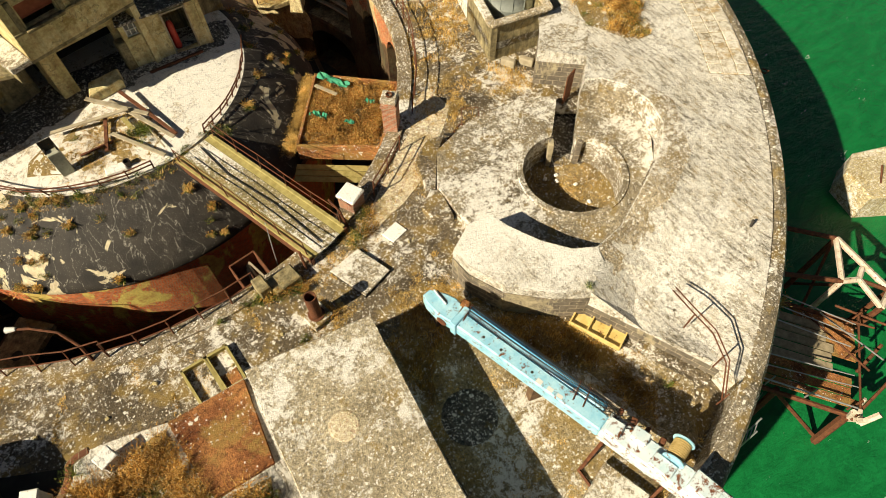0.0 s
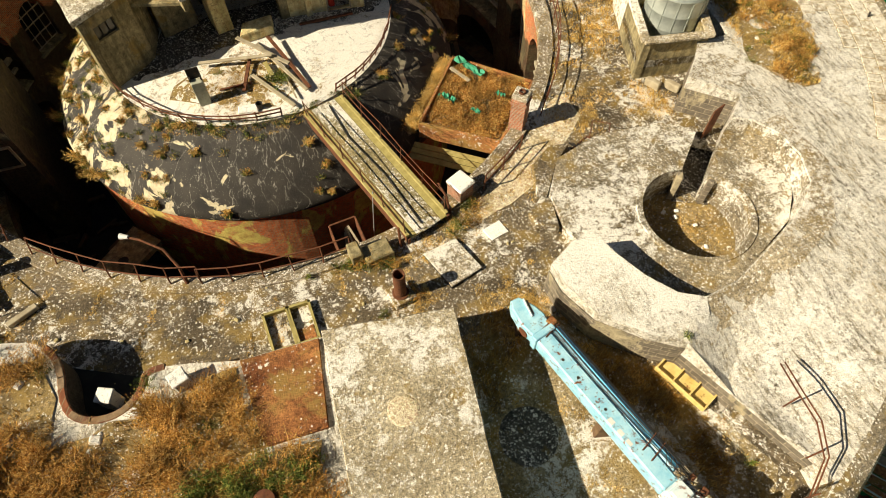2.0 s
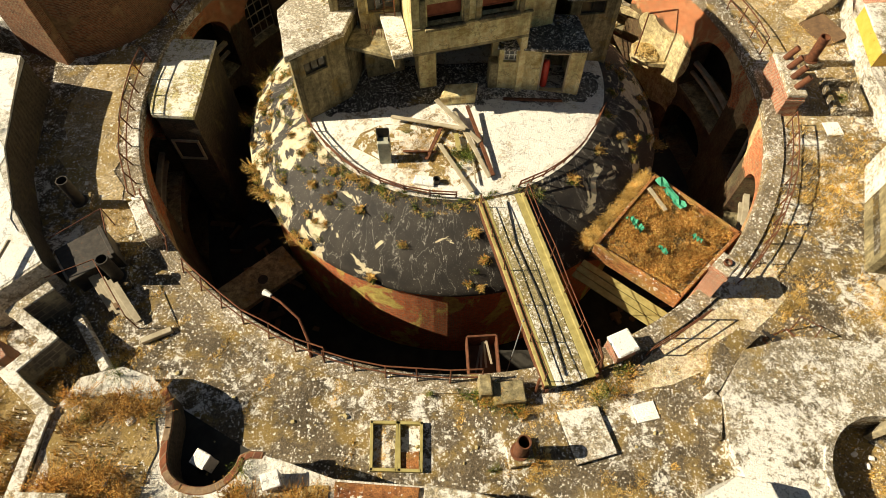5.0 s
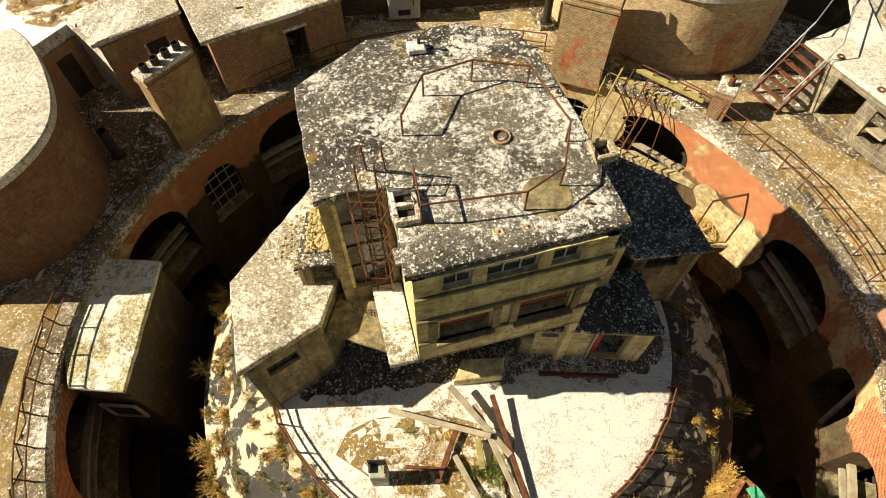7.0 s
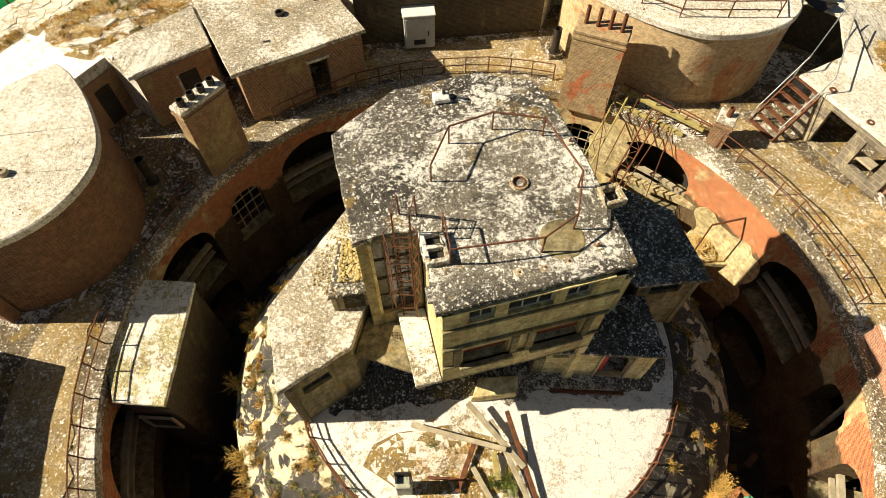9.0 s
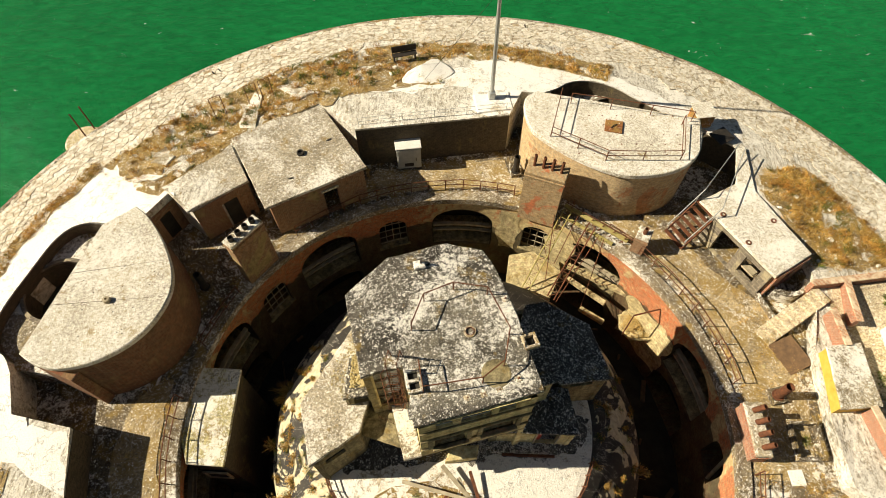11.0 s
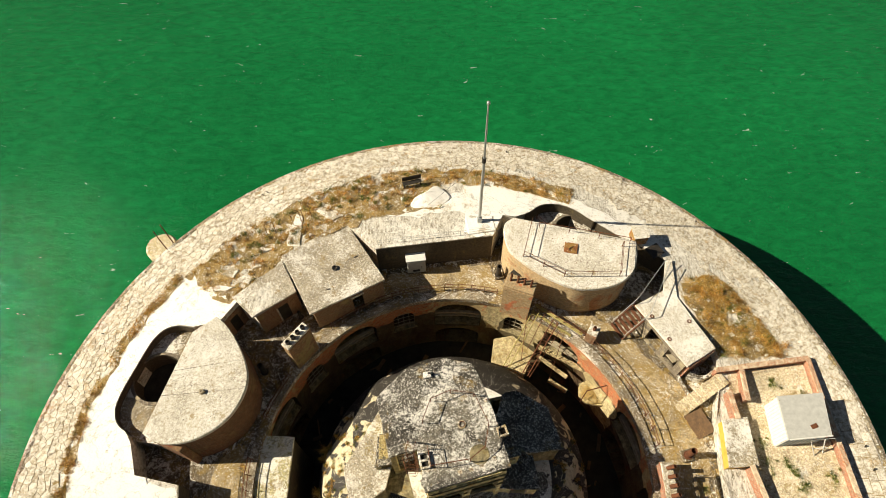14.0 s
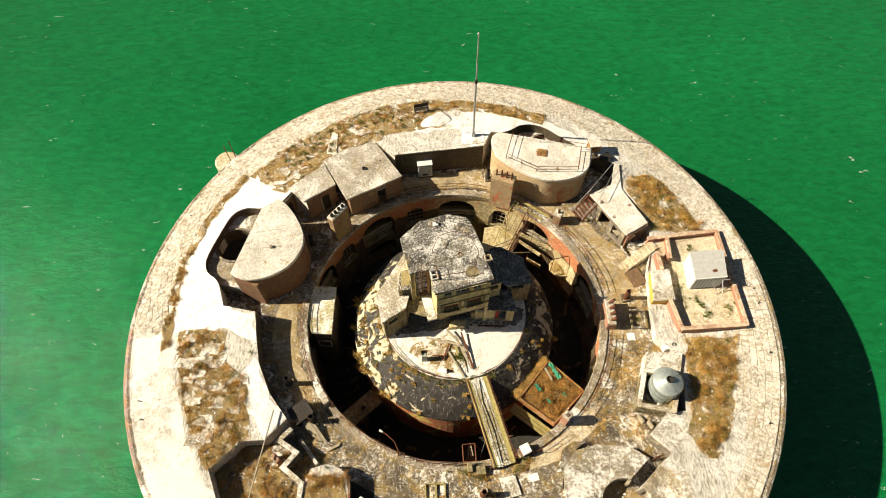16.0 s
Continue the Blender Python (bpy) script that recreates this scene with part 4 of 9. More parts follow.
# porch roof heaped with rubble
porch = thing("porch", -4.5, 0.4, 4.1, "small porch whose slab roof is heaped with yellow rubble", "porch")
part("roof", rough_slab([(-5.1, -0.45), (-3.85, -0.2), (-3.95, 1.9), (-5.0, 1.6)], 5.1, 5.25, 0.02), ROOF, porch)
part("wall", weld(wall_mesh((-5.05, -0.35), (-3.9, -0.1), 4.1, 5.1, [(0.35, 1.0, 4.12, 4.98)], 0.15)), GREYRENDER, porch)
part("wall", weld(wall_mesh((-4.95, 1.6), (-5.05, -0.35), 4.1, 5.1, [], 0.15)), GREYRENDER, porch)
stones = Mesh()
for _ in range(420):
    s = random.uniform(0.04, 0.12)
    stones.box(random.uniform(-4.85, -4.1), random.uniform(0.1, 1.6), 5.25 + random.uniform(0, 0.05), s, s * random.uniform(0.6, 1), s * 0.7, random.uniform(0, 180), s * 0.2)
for _ in range(260):
    t = random.random()
    s = random.uniform(0.03, 0.09)
    stones.box(-4.6 - 1.0 * t + random.uniform(-0.5, 0.5), 3.6 - 3.2 * t + random.uniform(-0.6, 0.6), 4.1, s, s * 0.8, s * 0.6, random.uniform(0, 180), s * 0.2)
stuff("rubble", stones, RUBBLE, "broken yellow rubble scattered on the wing roofs", "rubble")
balcony = single("balcony_slab", Mesh().prism(ccw([(-4.4, -1.5), (-2.4, -2.1), (-2.5, -0.4), (-4.1, -0.2)]), 3.2, 3.36, 0.02), GREYRENDER, "shaded concrete balcony slab between house and wing", "balcony")
stub = thing("baluster_stubs", -3.0, -1.0, 3.36, "row of bent rusty baluster stubs on the balcony", "baluster")
for k in range(8):
    part("bar", Mesh().tube([(-3.6 + k * 0.13, -0.75 - k * 0.05, 3.3), (-3.6 + k * 0.13 + random.uniform(-0.05, 0.05), -0.75 - k * 0.05, 3.85)], 0.013, 5), RUST, stub)

# the extension with the open door, and the east room
X0, X1 = (1.95, -1.05), (5.6, -1.15)
ext = thing("extension", 3.8, -0.2, 0.8, "low lean-to with an open doorway and a small barred window", "outbuilding")
part("roof", rough_slab([(1.85, -1.2), (5.75, -1.3), (5.35, 0.9), (2.4, 1.2)], 3.02, 3.14), ROOF, ext, "dark roof speckled white")
x_holes = [(0.2, 1.1, 2.25, 2.9), (1.85, 2.95, 0.7, 2.82)]
part("front_wall", weld(wall_mesh(X0, X1, 0.5, 3.02, x_holes, 0.2)), CREAM, ext)
window_part(ext, X0, X1, x_holes[0], (4, 2), WHITEPAINT)
part("side_wall", weld(wall_mesh((5.6, -1.15), (5.2, 0.8), 0.4, 3.02, [], 0.2)), CREAM, ext)
part("side_wall", weld(wall_mesh((5.2, 0.8), (2.3, 1.0), 0.4, 3.02, [], 0.2)), GREYRENDER, ext)
c = on_wall(X0, X1, 2.4, 0.7, 0.04)
part("door_frame", Mesh().box(*on_wall(X0, X1, 1.85, 0.7, 0.03)[:2], 0.7, 0.07, 0.1, 2.15, -2).box(*on_wall(X0, X1, 2.95, 0.7, 0.03)[:2], 0.7, 0.07, 0.1, 2.15, -2).box(c[0], c[1], 2.82, 1.17, 0.1, 0.07, -2), OLDWOOD, ext)
extinguisher = thing("gas_cylinder", 4.0, -0.85, 0.75, "tall red gas cylinder standing in the open doorway", "gas cylinder")
part("body", Mesh().lathe([(0.01, 0.75), (0.15, 0.77), (0.16, 0.85), (0.16, 2.0), (0.12, 2.15), (0.06, 2.22), (0.01, 2.23)], 4.05, -0.82, 18, closed=False), REDPAINT, extinguisher, "", True)
part("valve", Mesh().tube([(4.05, -0.82, 2.2), (4.05, -0.82, 2.34)], 0.04, 8), DARKMETAL, extinguisher)
E0, E1 = (5.0, 0.95), (7.15, 1.25)
east = thing("east_room", 6, 2.5, 0.3, "small room with a black speckled roof on the drum edge", "outbuilding")
part("roof", rough_slab([(4.85, 0.8), (7.35, 1.1), (6.5, 3.9), (4.4, 5.1), (3.4, 4.9), (2.6, 2.4)], 3.9, 4.05), ROOF, east, "black roof speckled white")
part("front_wall", weld(wall_mesh(E0, E1, 0.2, 3.9, [(0.45, 1.55, 3.05, 3.7)], 0.22)), GREYRENDER, east)
window_part(east, E0, E1, (0.45, 1.55, 3.05, 3.7), (2, 1), DARKMETAL)
for a, b in (((7.15, 1.25), (6.35, 3.8)), ((6.35, 3.8), (4.35, 4.95)), ((4.35, 4.95), (1.5, 4.3))):
    part("side_wall", weld(wall_mesh(a, b, -0.2, 3.9, [], 0.22)), GREYRENDER, east)
link_room = thing("link_room", 3.6, 0.5, 3.1, "narrow link between house and side room with a broken opening", "outbuilding")
part("roof", rough_slab([(2.6, -0.2), (4.35, 0.35), (4.0, 2.3), (2.3, 2.0)], 5.55, 5.68), ROOF, link_room)
part("wall", weld(wall_mesh((2.8, -0.1), (4.2, 0.35), 3.1, 5.55, [(0.15, 1.25, 4.5, 5.3)], 0.2)), CREAM, link_room)
part("wall", weld(wall_mesh((4.2, 0.35), (3.9, 2.2), 3.1, 5.55, [], 0.2)), GREYRENDER, link_room)

# things on the house roof
posts = [(-1.39, -1.15), (0.9, -0.75), (1.75, -0.05), (2.0, 1.3), (1.15, 3.1), (-0.27, 3.3), (-1.5, 2.75), (-1.95, 1.4)]
roof_rail = thing("roof_railing", -1.4, -1.1, HOUSE_TOP, "bent rusty pipe railing round the house roof", "railing")
for x, y in posts + [(-1.6, -0.1)]:
    part("post", Mesh().tube([(x, y, HOUSE_TOP - 0.02), (x, y, HOUSE_TOP + 0.72)], 0.025, 6), RUST, roof_rail)
part("rail", Mesh().tube([(x, y, HOUSE_TOP + 0.72) for x, y in [(-1.6, -0.1)] + posts], 0.028, 6), RUST, roof_rail)


def vent_block(x, y, z, w, d, h, turn, cells, label):
    """A concrete flue block with square holes through its top."""
    ob = thing("vent_block", x, y, z, label, "vent block")
    shell = Mesh()
    t = 0.12
    shell.box(0, -d / 2 + t / 2, 0, w, t, h, 0, 0.02).box(0, d / 2 - t / 2, 0, w, t, h, 0, 0.02)
    gap = (d - t * (cells + 1)) / cells
    for k in range(1, cells):
        shell.box(0, -d / 2 + t / 2 + k * (gap + t), 0, w - 0.01, t, h - 0.01, 0, 0.01)
    for sx in (-1, 1):
        shell.box(sx * (w / 2 - t / 2), 0, 0, t, d - 0.004, h - 0.004, 0, 0.02)
    part("block", shell.moved(pose(x, y, z, 0, 0, turn)), PALEDECK, ob)
    part("flue_floor", Mesh().box(x, y, z + 0.01, w - 0.1, d - 0.1, 0.03, turn), BLACKED, ob)
    return ob


vent_block(-1.78, -0.75, HOUSE_TOP, 0.62, 0.95, 0.22, 14, 2, "pale concrete two-hole flue block on the roof")
vent_block(2.85, 1.0, HOUSE_TOP - 0.1, 0.62, 0.62, 0.28, 20, 1, "pale concrete one-hole flue block at the roof edge")
hatch = thing("roof_vent", -1.7, 4.5, HOUSE_TOP, "small concrete vent with a bent cowl on the roof", "vent")
part("base", Mesh().box(-1.75, 4.45, HOUSE_TOP, 0.5, 0.38, 0.2, 10, 0.04), LIMEWASH, hatch)
part("cowl", Mesh().tube([(-1.68, 4.5, HOUSE_TOP + 0.18), (-1.68, 4.5, HOUSE_TOP + 0.38), (-1.5, 4.45, HOUSE_TOP + 0.42)], 0.05, 7), DARKMETAL, hatch)
flue = thing("flue_ring", 0.42, 1.4, HOUSE_TOP, "round rust-rimmed flue hole in the roof", "vent")
part("ring", Mesh().lathe([(0.27, HOUSE_TOP), (0.25, HOUSE_TOP + 0.07), (0.19, HOUSE_TOP + 0.07), (0.19, HOUSE_TOP + 0.005)], 0.42, 1.4, 22), PALEDECK, flue)
part("liner", Mesh().lathe([(0.188, HOUSE_TOP + 0.006), (0.188, HOUSE_TOP + 0.085), (0.165, HOUSE_TOP + 0.085), (0.165, HOUSE_TOP + 0.006)], 0.42, 1.4, 22), RUST, flue, "thin rusty liner")
part("shaft", Mesh().lathe([(0.0, HOUSE_TOP + 0.008), (0.17, HOUSE_TOP + 0.008)], 0.42, 1.4, 22, closed=False), BLACKED, flue)
single("roof_patch", Mesh().lathe([(0.62, HOUSE_TOP + 0.004), (0.55, HOUSE_TOP + 0.03), (0.0, HOUSE_TOP + 0.04)], 1.45, -0.35, 20, closed=False), GREYRENDER, "round lump of pale mortar on the roof", "mortar patch")
for x, y in ((1.9, 2.9), (0.3, -1.35), (0.95, -1.2), (1.55, -1.0), (2.3, -0.55)):
    f = thing("roof_stub", x, y, HOUSE_TOP, "rusty bolt stub in a pale mortar pad on the roof", "stub")
    part("foot", Mesh().box(x, y, HOUSE_TOP, 0.26, 0.24, 0.035, 20, 0.012), PALEDECK, f, "pale square mortar pad")
    part("pin", Mesh().tube([(x, y, HOUSE_TOP), (x + 0.03, y, HOUSE_TOP + (0.16 if y > 0 or x > 2 else 0.05))], 0.035, 6), RUST, f)

# caged ladder
lad = thing("caged_ladder", -2.7, -0.4, 3.5, "rusty caged iron ladder up to the house roof", "ladder")
LX, LY = -2.62, -0.42
for dx in (-0.22, 0.22):
    part("stile", Mesh().tube([(LX + dx, LY - dx * 0.1, 4.0), (LX + dx, LY - dx * 0.1, HOUSE_TOP + 1.1), (LX + dx + 0.1, LY + 0.5, HOUSE_TOP + 1.15), (LX + dx + 0.1, LY + 0.75, HOUSE_TOP)], 0.025, 6), RUST, lad)
for k in range(18):
    part("rung", Mesh().tube([(LX - 0.22, LY, 4.15 + k * 0.27), (LX + 0.22, LY, 4.15 + k * 0.27)], 0.013, 5), RUST, lad)
for k in range(5):
    z = 6.0 + k * 0.85
    part("hoop", Mesh().tube([(LX - 0.22, LY, z), (LX - 0.42, LY - 0.3, z), (LX - 0.28, LY - 0.66, z), (LX + 0.25, LY - 0.68, z), (LX + 0.42, LY - 0.3, z), (LX + 0.22, LY, z)], 0.015, 5), RUST, lad)
for dx, dy in ((-0.42, -0.3), (-0.28, -0.66), (0.25, -0.68), (0.42, -0.3)):
    part("strap", Mesh().tube([(LX + dx, LY + dy, 6.0), (LX + dx, LY + dy, 9.4)], 0.012, 5), RUST, lad)

# clutter in front of the house
rubble_block = single("fallen_block", Mesh().prism(ccw([(-0.55, -2.2), (1.0, -2.0), (1.1, -1.4), (-0.3, -1.5)]), 0.62, [1.2, 1.25, 1.4, 1.35], 0.06), CREAM, "large fallen lump of cream render below the house", "rubble")
planks = [((-2.6, -3.1, 0.95), (0.6, -3.9, 1.15), 0.17, OLDWOOD), ((-0.7, -2.4, 1.3), (1.2, -4.4, 0.9), 0.2, OLDWOOD), ((0.1, -2.9, 1.1), (1.6, -6.0, 0.62), 0.17, OLDWOOD),
          ((0.65, -2.6, 1.15), (1.75, -5.9, 0.62), 0.16, RUST), ((-0.4, -3.5, 0.9), (-1.0, -5.2, 0.7), 0.16, RUST), ((-0.5, -4.4, 0.75), (0.9, -6.7, 0.55), 0.18, OLDWOOD),
          ((0.2, -3.9, 0.85), (0.35, -4.8, 0.8), 0.2, MOSSWOOD), ((-2.0, -4.75, 0.65), (-0.6, -4.8, 0.7), 0.1, RUST), ((0.9, -4.9, 0.65), (1.05, -6.3, 0.6), 0.07, OLDWOOD)]
for a, b, w, m in planks:
    a, b = Vector(a), Vector(b)
    d = b - a
    rod = Mesh().box(0, 0, 0, w, d.length, 0.07, 0, 0.012)
    q = d.to_track_quat("Y", "Z").to_matrix().to_4x4()
    kind_ = "iron_beam" if m is RUST else "plank"
    single(kind_, rod.moved(Matrix.Translation((a + b) / 2) @ q), m, "rusty iron beam fallen on the drum" if m is RUST else "weathered timber plank fallen on the drum", "beam" if m is RUST else "plank", "fallen timbers")
bin_ = thing("meter_box", -2.75, -5.0, 0.55, "pale green standing metal box with a broken top", "box")
part("body", Mesh().box(-2.72, -5.1, 0.5, 0.5, 0.36, 1.25, 4, 0.03), BOXGREEN, bin_)
part("back_panel", Mesh().box(-2.74, -4.9, 0.5, 0.52, 0.05, 1.75, 4, 0.01), DARKMETAL, bin_)
part("rim", Mesh().box(-2.95, -5.0, 1.7, 0.06, 0.3, 0.2, 4), DARKMETAL, bin_)
part("rim", Mesh().box(-2.5, -5.0, 1.7, 0.06, 0.3, 0.2, 4), DARKMETAL, bin_)
single("stone_block", Mesh().box(-1.05, -6.15, 0.43, 0.85, 0.45, 0.18, -8, 0.04), LIMEWASH, "pale concrete block lying on the drum top", "block")
single("black_pail", Mesh().lathe([(0.12, 0.44), (0.15, 0.75), (0.13, 0.75), (0.1, 0.46)], -0.55, -6.2, 14), DARKMETAL, "small black pail on the drum top", "pail")
single("iron_bar", Mesh().box(3.55, -1.75, 0.72, 2.6, 0.14, 0.1, -1, 0.02), RUST, "long rusty bar lying before the doorway", "bar")

# rails round the drum top
ang_list = [(-176, -88), (-66, -17)]
for a0, a1 in ang_list:
    line = [(*pc(6.85, a0 + (a1 - a0) * k / 10), 0.36) for k in range(11)]
    railing("drum_railing", line, 0.62, "collapsed rusty handrail round the drum top", (0.45, 0.9), 1.9, 0.03, -0.15)

# dirt and droppings on the drum top before the house, darkened mostly as painted shade
dirt_shade_loop = ccw([(-6.0, -1.5), (-5.6, -2.7), (-4.4, -2.6), (-3.2, -2.3), (-1.8, -2.4), (-0.6, -2.0), (0.8, -2.2), (2.2, -1.8), (4.2, -1.9), (6.4, -1.3), (6.85, 0.3), (2.0, 0.5), (-3.8, 0.2)])
dirt_shade_edge = []
for (x0, y0), (x1, y1) in zip(dirt_shade_loop, dirt_shade_loop[1:] + dirt_shade_loop[:1]):
    for i in range(8):
        x, y = x0 + (x1 - x0) * i / 8, y0 + (y1 - y0) * i / 8
        dirt_shade_edge.append((x + 0.3 * noise.noise((x * 2, y * 2, 1)), y + 0.3 * noise.noise((x * 2, y * 2, 4))))
structure("dirt", sheet(dirt_shade_edge, [], 0.5, lambda x, y: float(np.interp(math.hypot(x, y), [0, 4, 6.6, 6.95], [0.85, 0.68, 0.44, 0.36])) + 0.012), DIRTSHADE, "dirty screed with droppings before the house, darkened with painted house shade")

gold = ccw([(-3.1, -3.3), (-1.3, -3.0), (1.4, -3.7), (1.5, -5.4), (0.2, -6.4), (-2.2, -5.6), (-4.2, -4.4), (-3.9, -3.7)])
m = sheet(gold, [], 0.22, lambda x, y: float(np.interp(math.hypot(x, y), [0, 4, 6.6, 6.95], [0.85, 0.68, 0.44, 0.36])) + 0.01)
m.f = [f for f in m.f if noise.noise((m.v[f[0]][0] * 1.3, m.v[f[0]][1] * 1.3, 31)) + 0.5 * noise.noise((m.v[f[0]][0] * 3.1, m.v[f[0]][1] * 3.1, 4)) > -0.02]
structure("drum_dirt", m, SOIL, "ochre dirt blown among the fallen timbers")

# ---- gun turrets on the parapet ----


def turret(name, loop, back, top, label, label_roof, brick):
    """A D-shaped brick gun turret with a thick slab roof. back: how many of the outline's first edges are the straight rear."""
    ob = thing(name, *loop[len(loop) // 2], 0, label, "gun turret")
    for _ in range(2):
        sharp, out = set(loop[:3]), []
        for k, p in enumerate(loop):
            a, b = loop[k - 1], loop[(k + 1) % len(loop)]
            if p in sharp:
                out.append(p)
            else:
                out += [((p[0] * 3 + a[0]) / 4, (p[1] * 3 + a[1]) / 4), ((p[0] * 3 + b[0]) / 4, (p[1] * 3 + b[1]) / 4)]
        loop = out
    loop = ccw(loop)
    c = Vector((sum(p[0] for p in loop) / len(loop), sum(p[1] for p in loop) / len(loop)))
    wall_loop = [tuple(Vector(p) + (c - Vector(p)).normalized() * 0.12) for p in loop]
    part("wall", Mesh().prism(wall_loop, -0.01, top - 0.3), brick, ob)
    part("roof", Mesh().prism(loop, top - 0.32, top, 0.05), TURRETROOF, ob, label_roof)
    return ob


west_loop = [(-20.9, 1.75), (-19.2, 9.1), (-17.7, 10.35), (-16.95, 9.85), (-15.9, 8.6), (-15.1, 7.3), (-14.6, 6.2), (-14.45, 5.2), (-14.6, 4.3), (-14.95, 3.4), (-15.5, 2.6), (-16.3, 1.9), (-17.3, 1.35), (-18.4, 1.05), (-19.4, 1.05), (-20.2, 1.3)]
west_turret = turret("gun_turret", west_loop, 1, 4.5, "D-shaped brown brick gun turret with a pale slab roof", "pale flat slab with small holes", TURRETBRICK)
for k in range(26):
    x, y = random.uniform(-19.5, -15.3), random.uniform(2.0, 8.6)
    if inside((x, y), west_loop):
        part("roof_hole", Mesh().lathe([(0.0, 4.504), (0.035, 4.504)], x, y, 8, closed=False), BLACKED, west_turret)
for a, b in (((-20.3, 4.3), (-14.6, 4.9)), ((-19.9, 6.1), (-15.1, 7.0)), ((-18.6, 1.4), (-18.3, 4.6))):
    part("roof_seam", Mesh().add([(a[0], a[1] - 0.015, 4.504), (b[0], b[1] - 0.006, 4.504), (b[0], b[1] + 0.006, 4.504), (a[0], a[1] + 0.015, 4.504)], [(0, 1, 2, 3)]), DARKLINING, west_turret)
part("roof_stump", Mesh().lathe([(0.2, 4.5), (0.17, 4.7), (0.06, 4.72), (0.05, 4.55)], -17.5, 4.6, 12), OLDWOOD, west_turret)
part("buttress", Mesh().prism(ccw([(-20.75, 1.6), (-18.4, 0.7), (-18.2, 1.15), (-20.4, 1.9)]), -0.01, 3.7, 0.05), TURRETBRICK, west_turret)
north_loop = [(4.9, 19.65), (14.65, 17.45), (14.55, 16.2), (14.2, 14.9), (13.6, 14.15), (12.9, 13.65), (12.1, 13.3), (11.2, 13.1), (10.2, 13.0), (9.2, 13.1), (7.6, 13.8), (6.1, 14.8), (5.0, 15.75), (4.2, 16.6), (3.9, 19.0)]
north_turret = turret("gun_turret", north_loop, 1, 4.25, "D-shaped yellow brick gun turret with a railed slab roof", "cream slab with rust-stained studs", NORTHBRICK)
for i in range(9):
    for j in range(5):
        x, y = 6.2 + i * 0.85 + random.uniform(-0.05, 0.05), 14.6 + j * 0.75
        if inside((x, y), north_loop) and random.random() < 0.7:
            part("roof_stud", Mesh().box(x, y, 4.25, 0.07, 0.07, 0.025, 12), RUST, north_turret)
hatch_n = part("roof_hatch", Mesh().box(9.3, 16.7, 4.25, 1.05, 0.95, 0.1, -12, 0.02), RUSTPLATE, north_turret, "rusty square hatch")
sub_part("hatch_handle", Mesh().tube([(9.1, 16.5, 4.35), (9.3, 16.7, 4.42), (9.5, 16.8, 4.35)], 0.03, 5), DARKMETAL, hatch_n)
# black box for the doorway, its inner dark put into the colour
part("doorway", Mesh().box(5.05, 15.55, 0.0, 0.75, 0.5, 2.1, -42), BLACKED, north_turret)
railing("turret_railing", [(6.3, 19.0, 4.25), (5.45, 15.9, 4.25), (8.5, 14.1, 4.25), (12.8, 14.2, 4.25), (13.4, 16.9, 4.25)], 0.85, "rusty two-bar pipe railing on the turret roof", (0.5, 1.0), 2.2, 0.026)
railing("turret_railing", [(6.9, 18.6, 4.25), (14.0, 17.2, 4.25)], 0.85, "rusty pipe railing along the turret rear", (1.0,), 2.4, 0.026)


def gun_pit(loop, centre, radius, ledge, label):
    """A sunken terrace behind a turret with a round well in it."""
    well = circle(*centre, radius, 32)
    loop = [(x + (x - centre[0]) * 0.07, y + (y - centre[1]) * 0.07) for x, y in loop]
    m = sheet(ccw(loop), [well], 0.6, lambda x, y: ledge, -0.02)
    ob = thing("gun_pit", *centre, 0, label, "gun pit")
    part("terrace", m, RINGCONC, ob)
    # dark lining: shade on the pit's walls put into its colour
    lining = Mesh()
    ring_ = [p for p in INNER if math.dist(p, centre) < 4.9]
    start = max(range(len(ring_)), key=lambda k: math.dist(ring_[k], ring_[k - 1]))
    ring_ = ring_[start:] + ring_[:start]
    for (x0, y0), (x1, y1) in zip(ring_, ring_[1:]):
        tops = [parapet_z(x, y) - 0.05 for x, y in ((x0, y0), (x1, y1))]
        s = [(x + (centre[0] - x) * 0.02, y + (centre[1] - y) * 0.02) for x, y in ((x0, y0), (x1, y1))]
        lining.add([(*s[0], ledge - 0.3), (*s[1], ledge - 0.3), (*s[1], tops[1]), (*s[0], tops[0])], [(0, 1, 2, 3)])
    part("lining", weld(lining), DARKLINING, ob, "brick lining with the shade of the pit put into its dark tone")
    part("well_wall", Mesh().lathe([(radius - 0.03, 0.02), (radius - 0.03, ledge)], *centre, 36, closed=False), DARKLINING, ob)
    part("well_rim", Mesh().lathe([(radius + 0.22, ledge), (radius + 0.2, ledge + 0.12), (radius - 0.02, ledge + 0.12), (radius - 0.02, ledge - 0.4)], *centre, 36), DARKBRICK, ob)
    # black disc: shade at the well's bottom put into its colour
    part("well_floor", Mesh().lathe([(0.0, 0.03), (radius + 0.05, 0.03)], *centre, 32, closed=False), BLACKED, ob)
    return ob


gun_pit([(-19.3, 9.3), (-19.9, 10.1), (-21.1, 10.4), (-22.2, 10.25), (-22.95, 9.45), (-23.4, 8.2), (-23.85, 6.6), (-24.3, 5.0), (-24.4, 3.9), (-23.9, 2.85), (-22.8, 2.25), (-20.9, 2.0)], (-22.1, 6.5), 1.85, 1.7, "round gun pit sunk behind the west turret")
gun_pit([(14.0, 18.6), (11.65, 20.4), (10.25, 21.6), (8.9, 22.1), (7.45, 21.9), (6.55, 20.95), (5.3, 20.3), (5.0, 19.8), (13.9, 17.75)], (10.3, 19.95), 1.7, 1.6, "round gun pit sunk behind the railed turret")
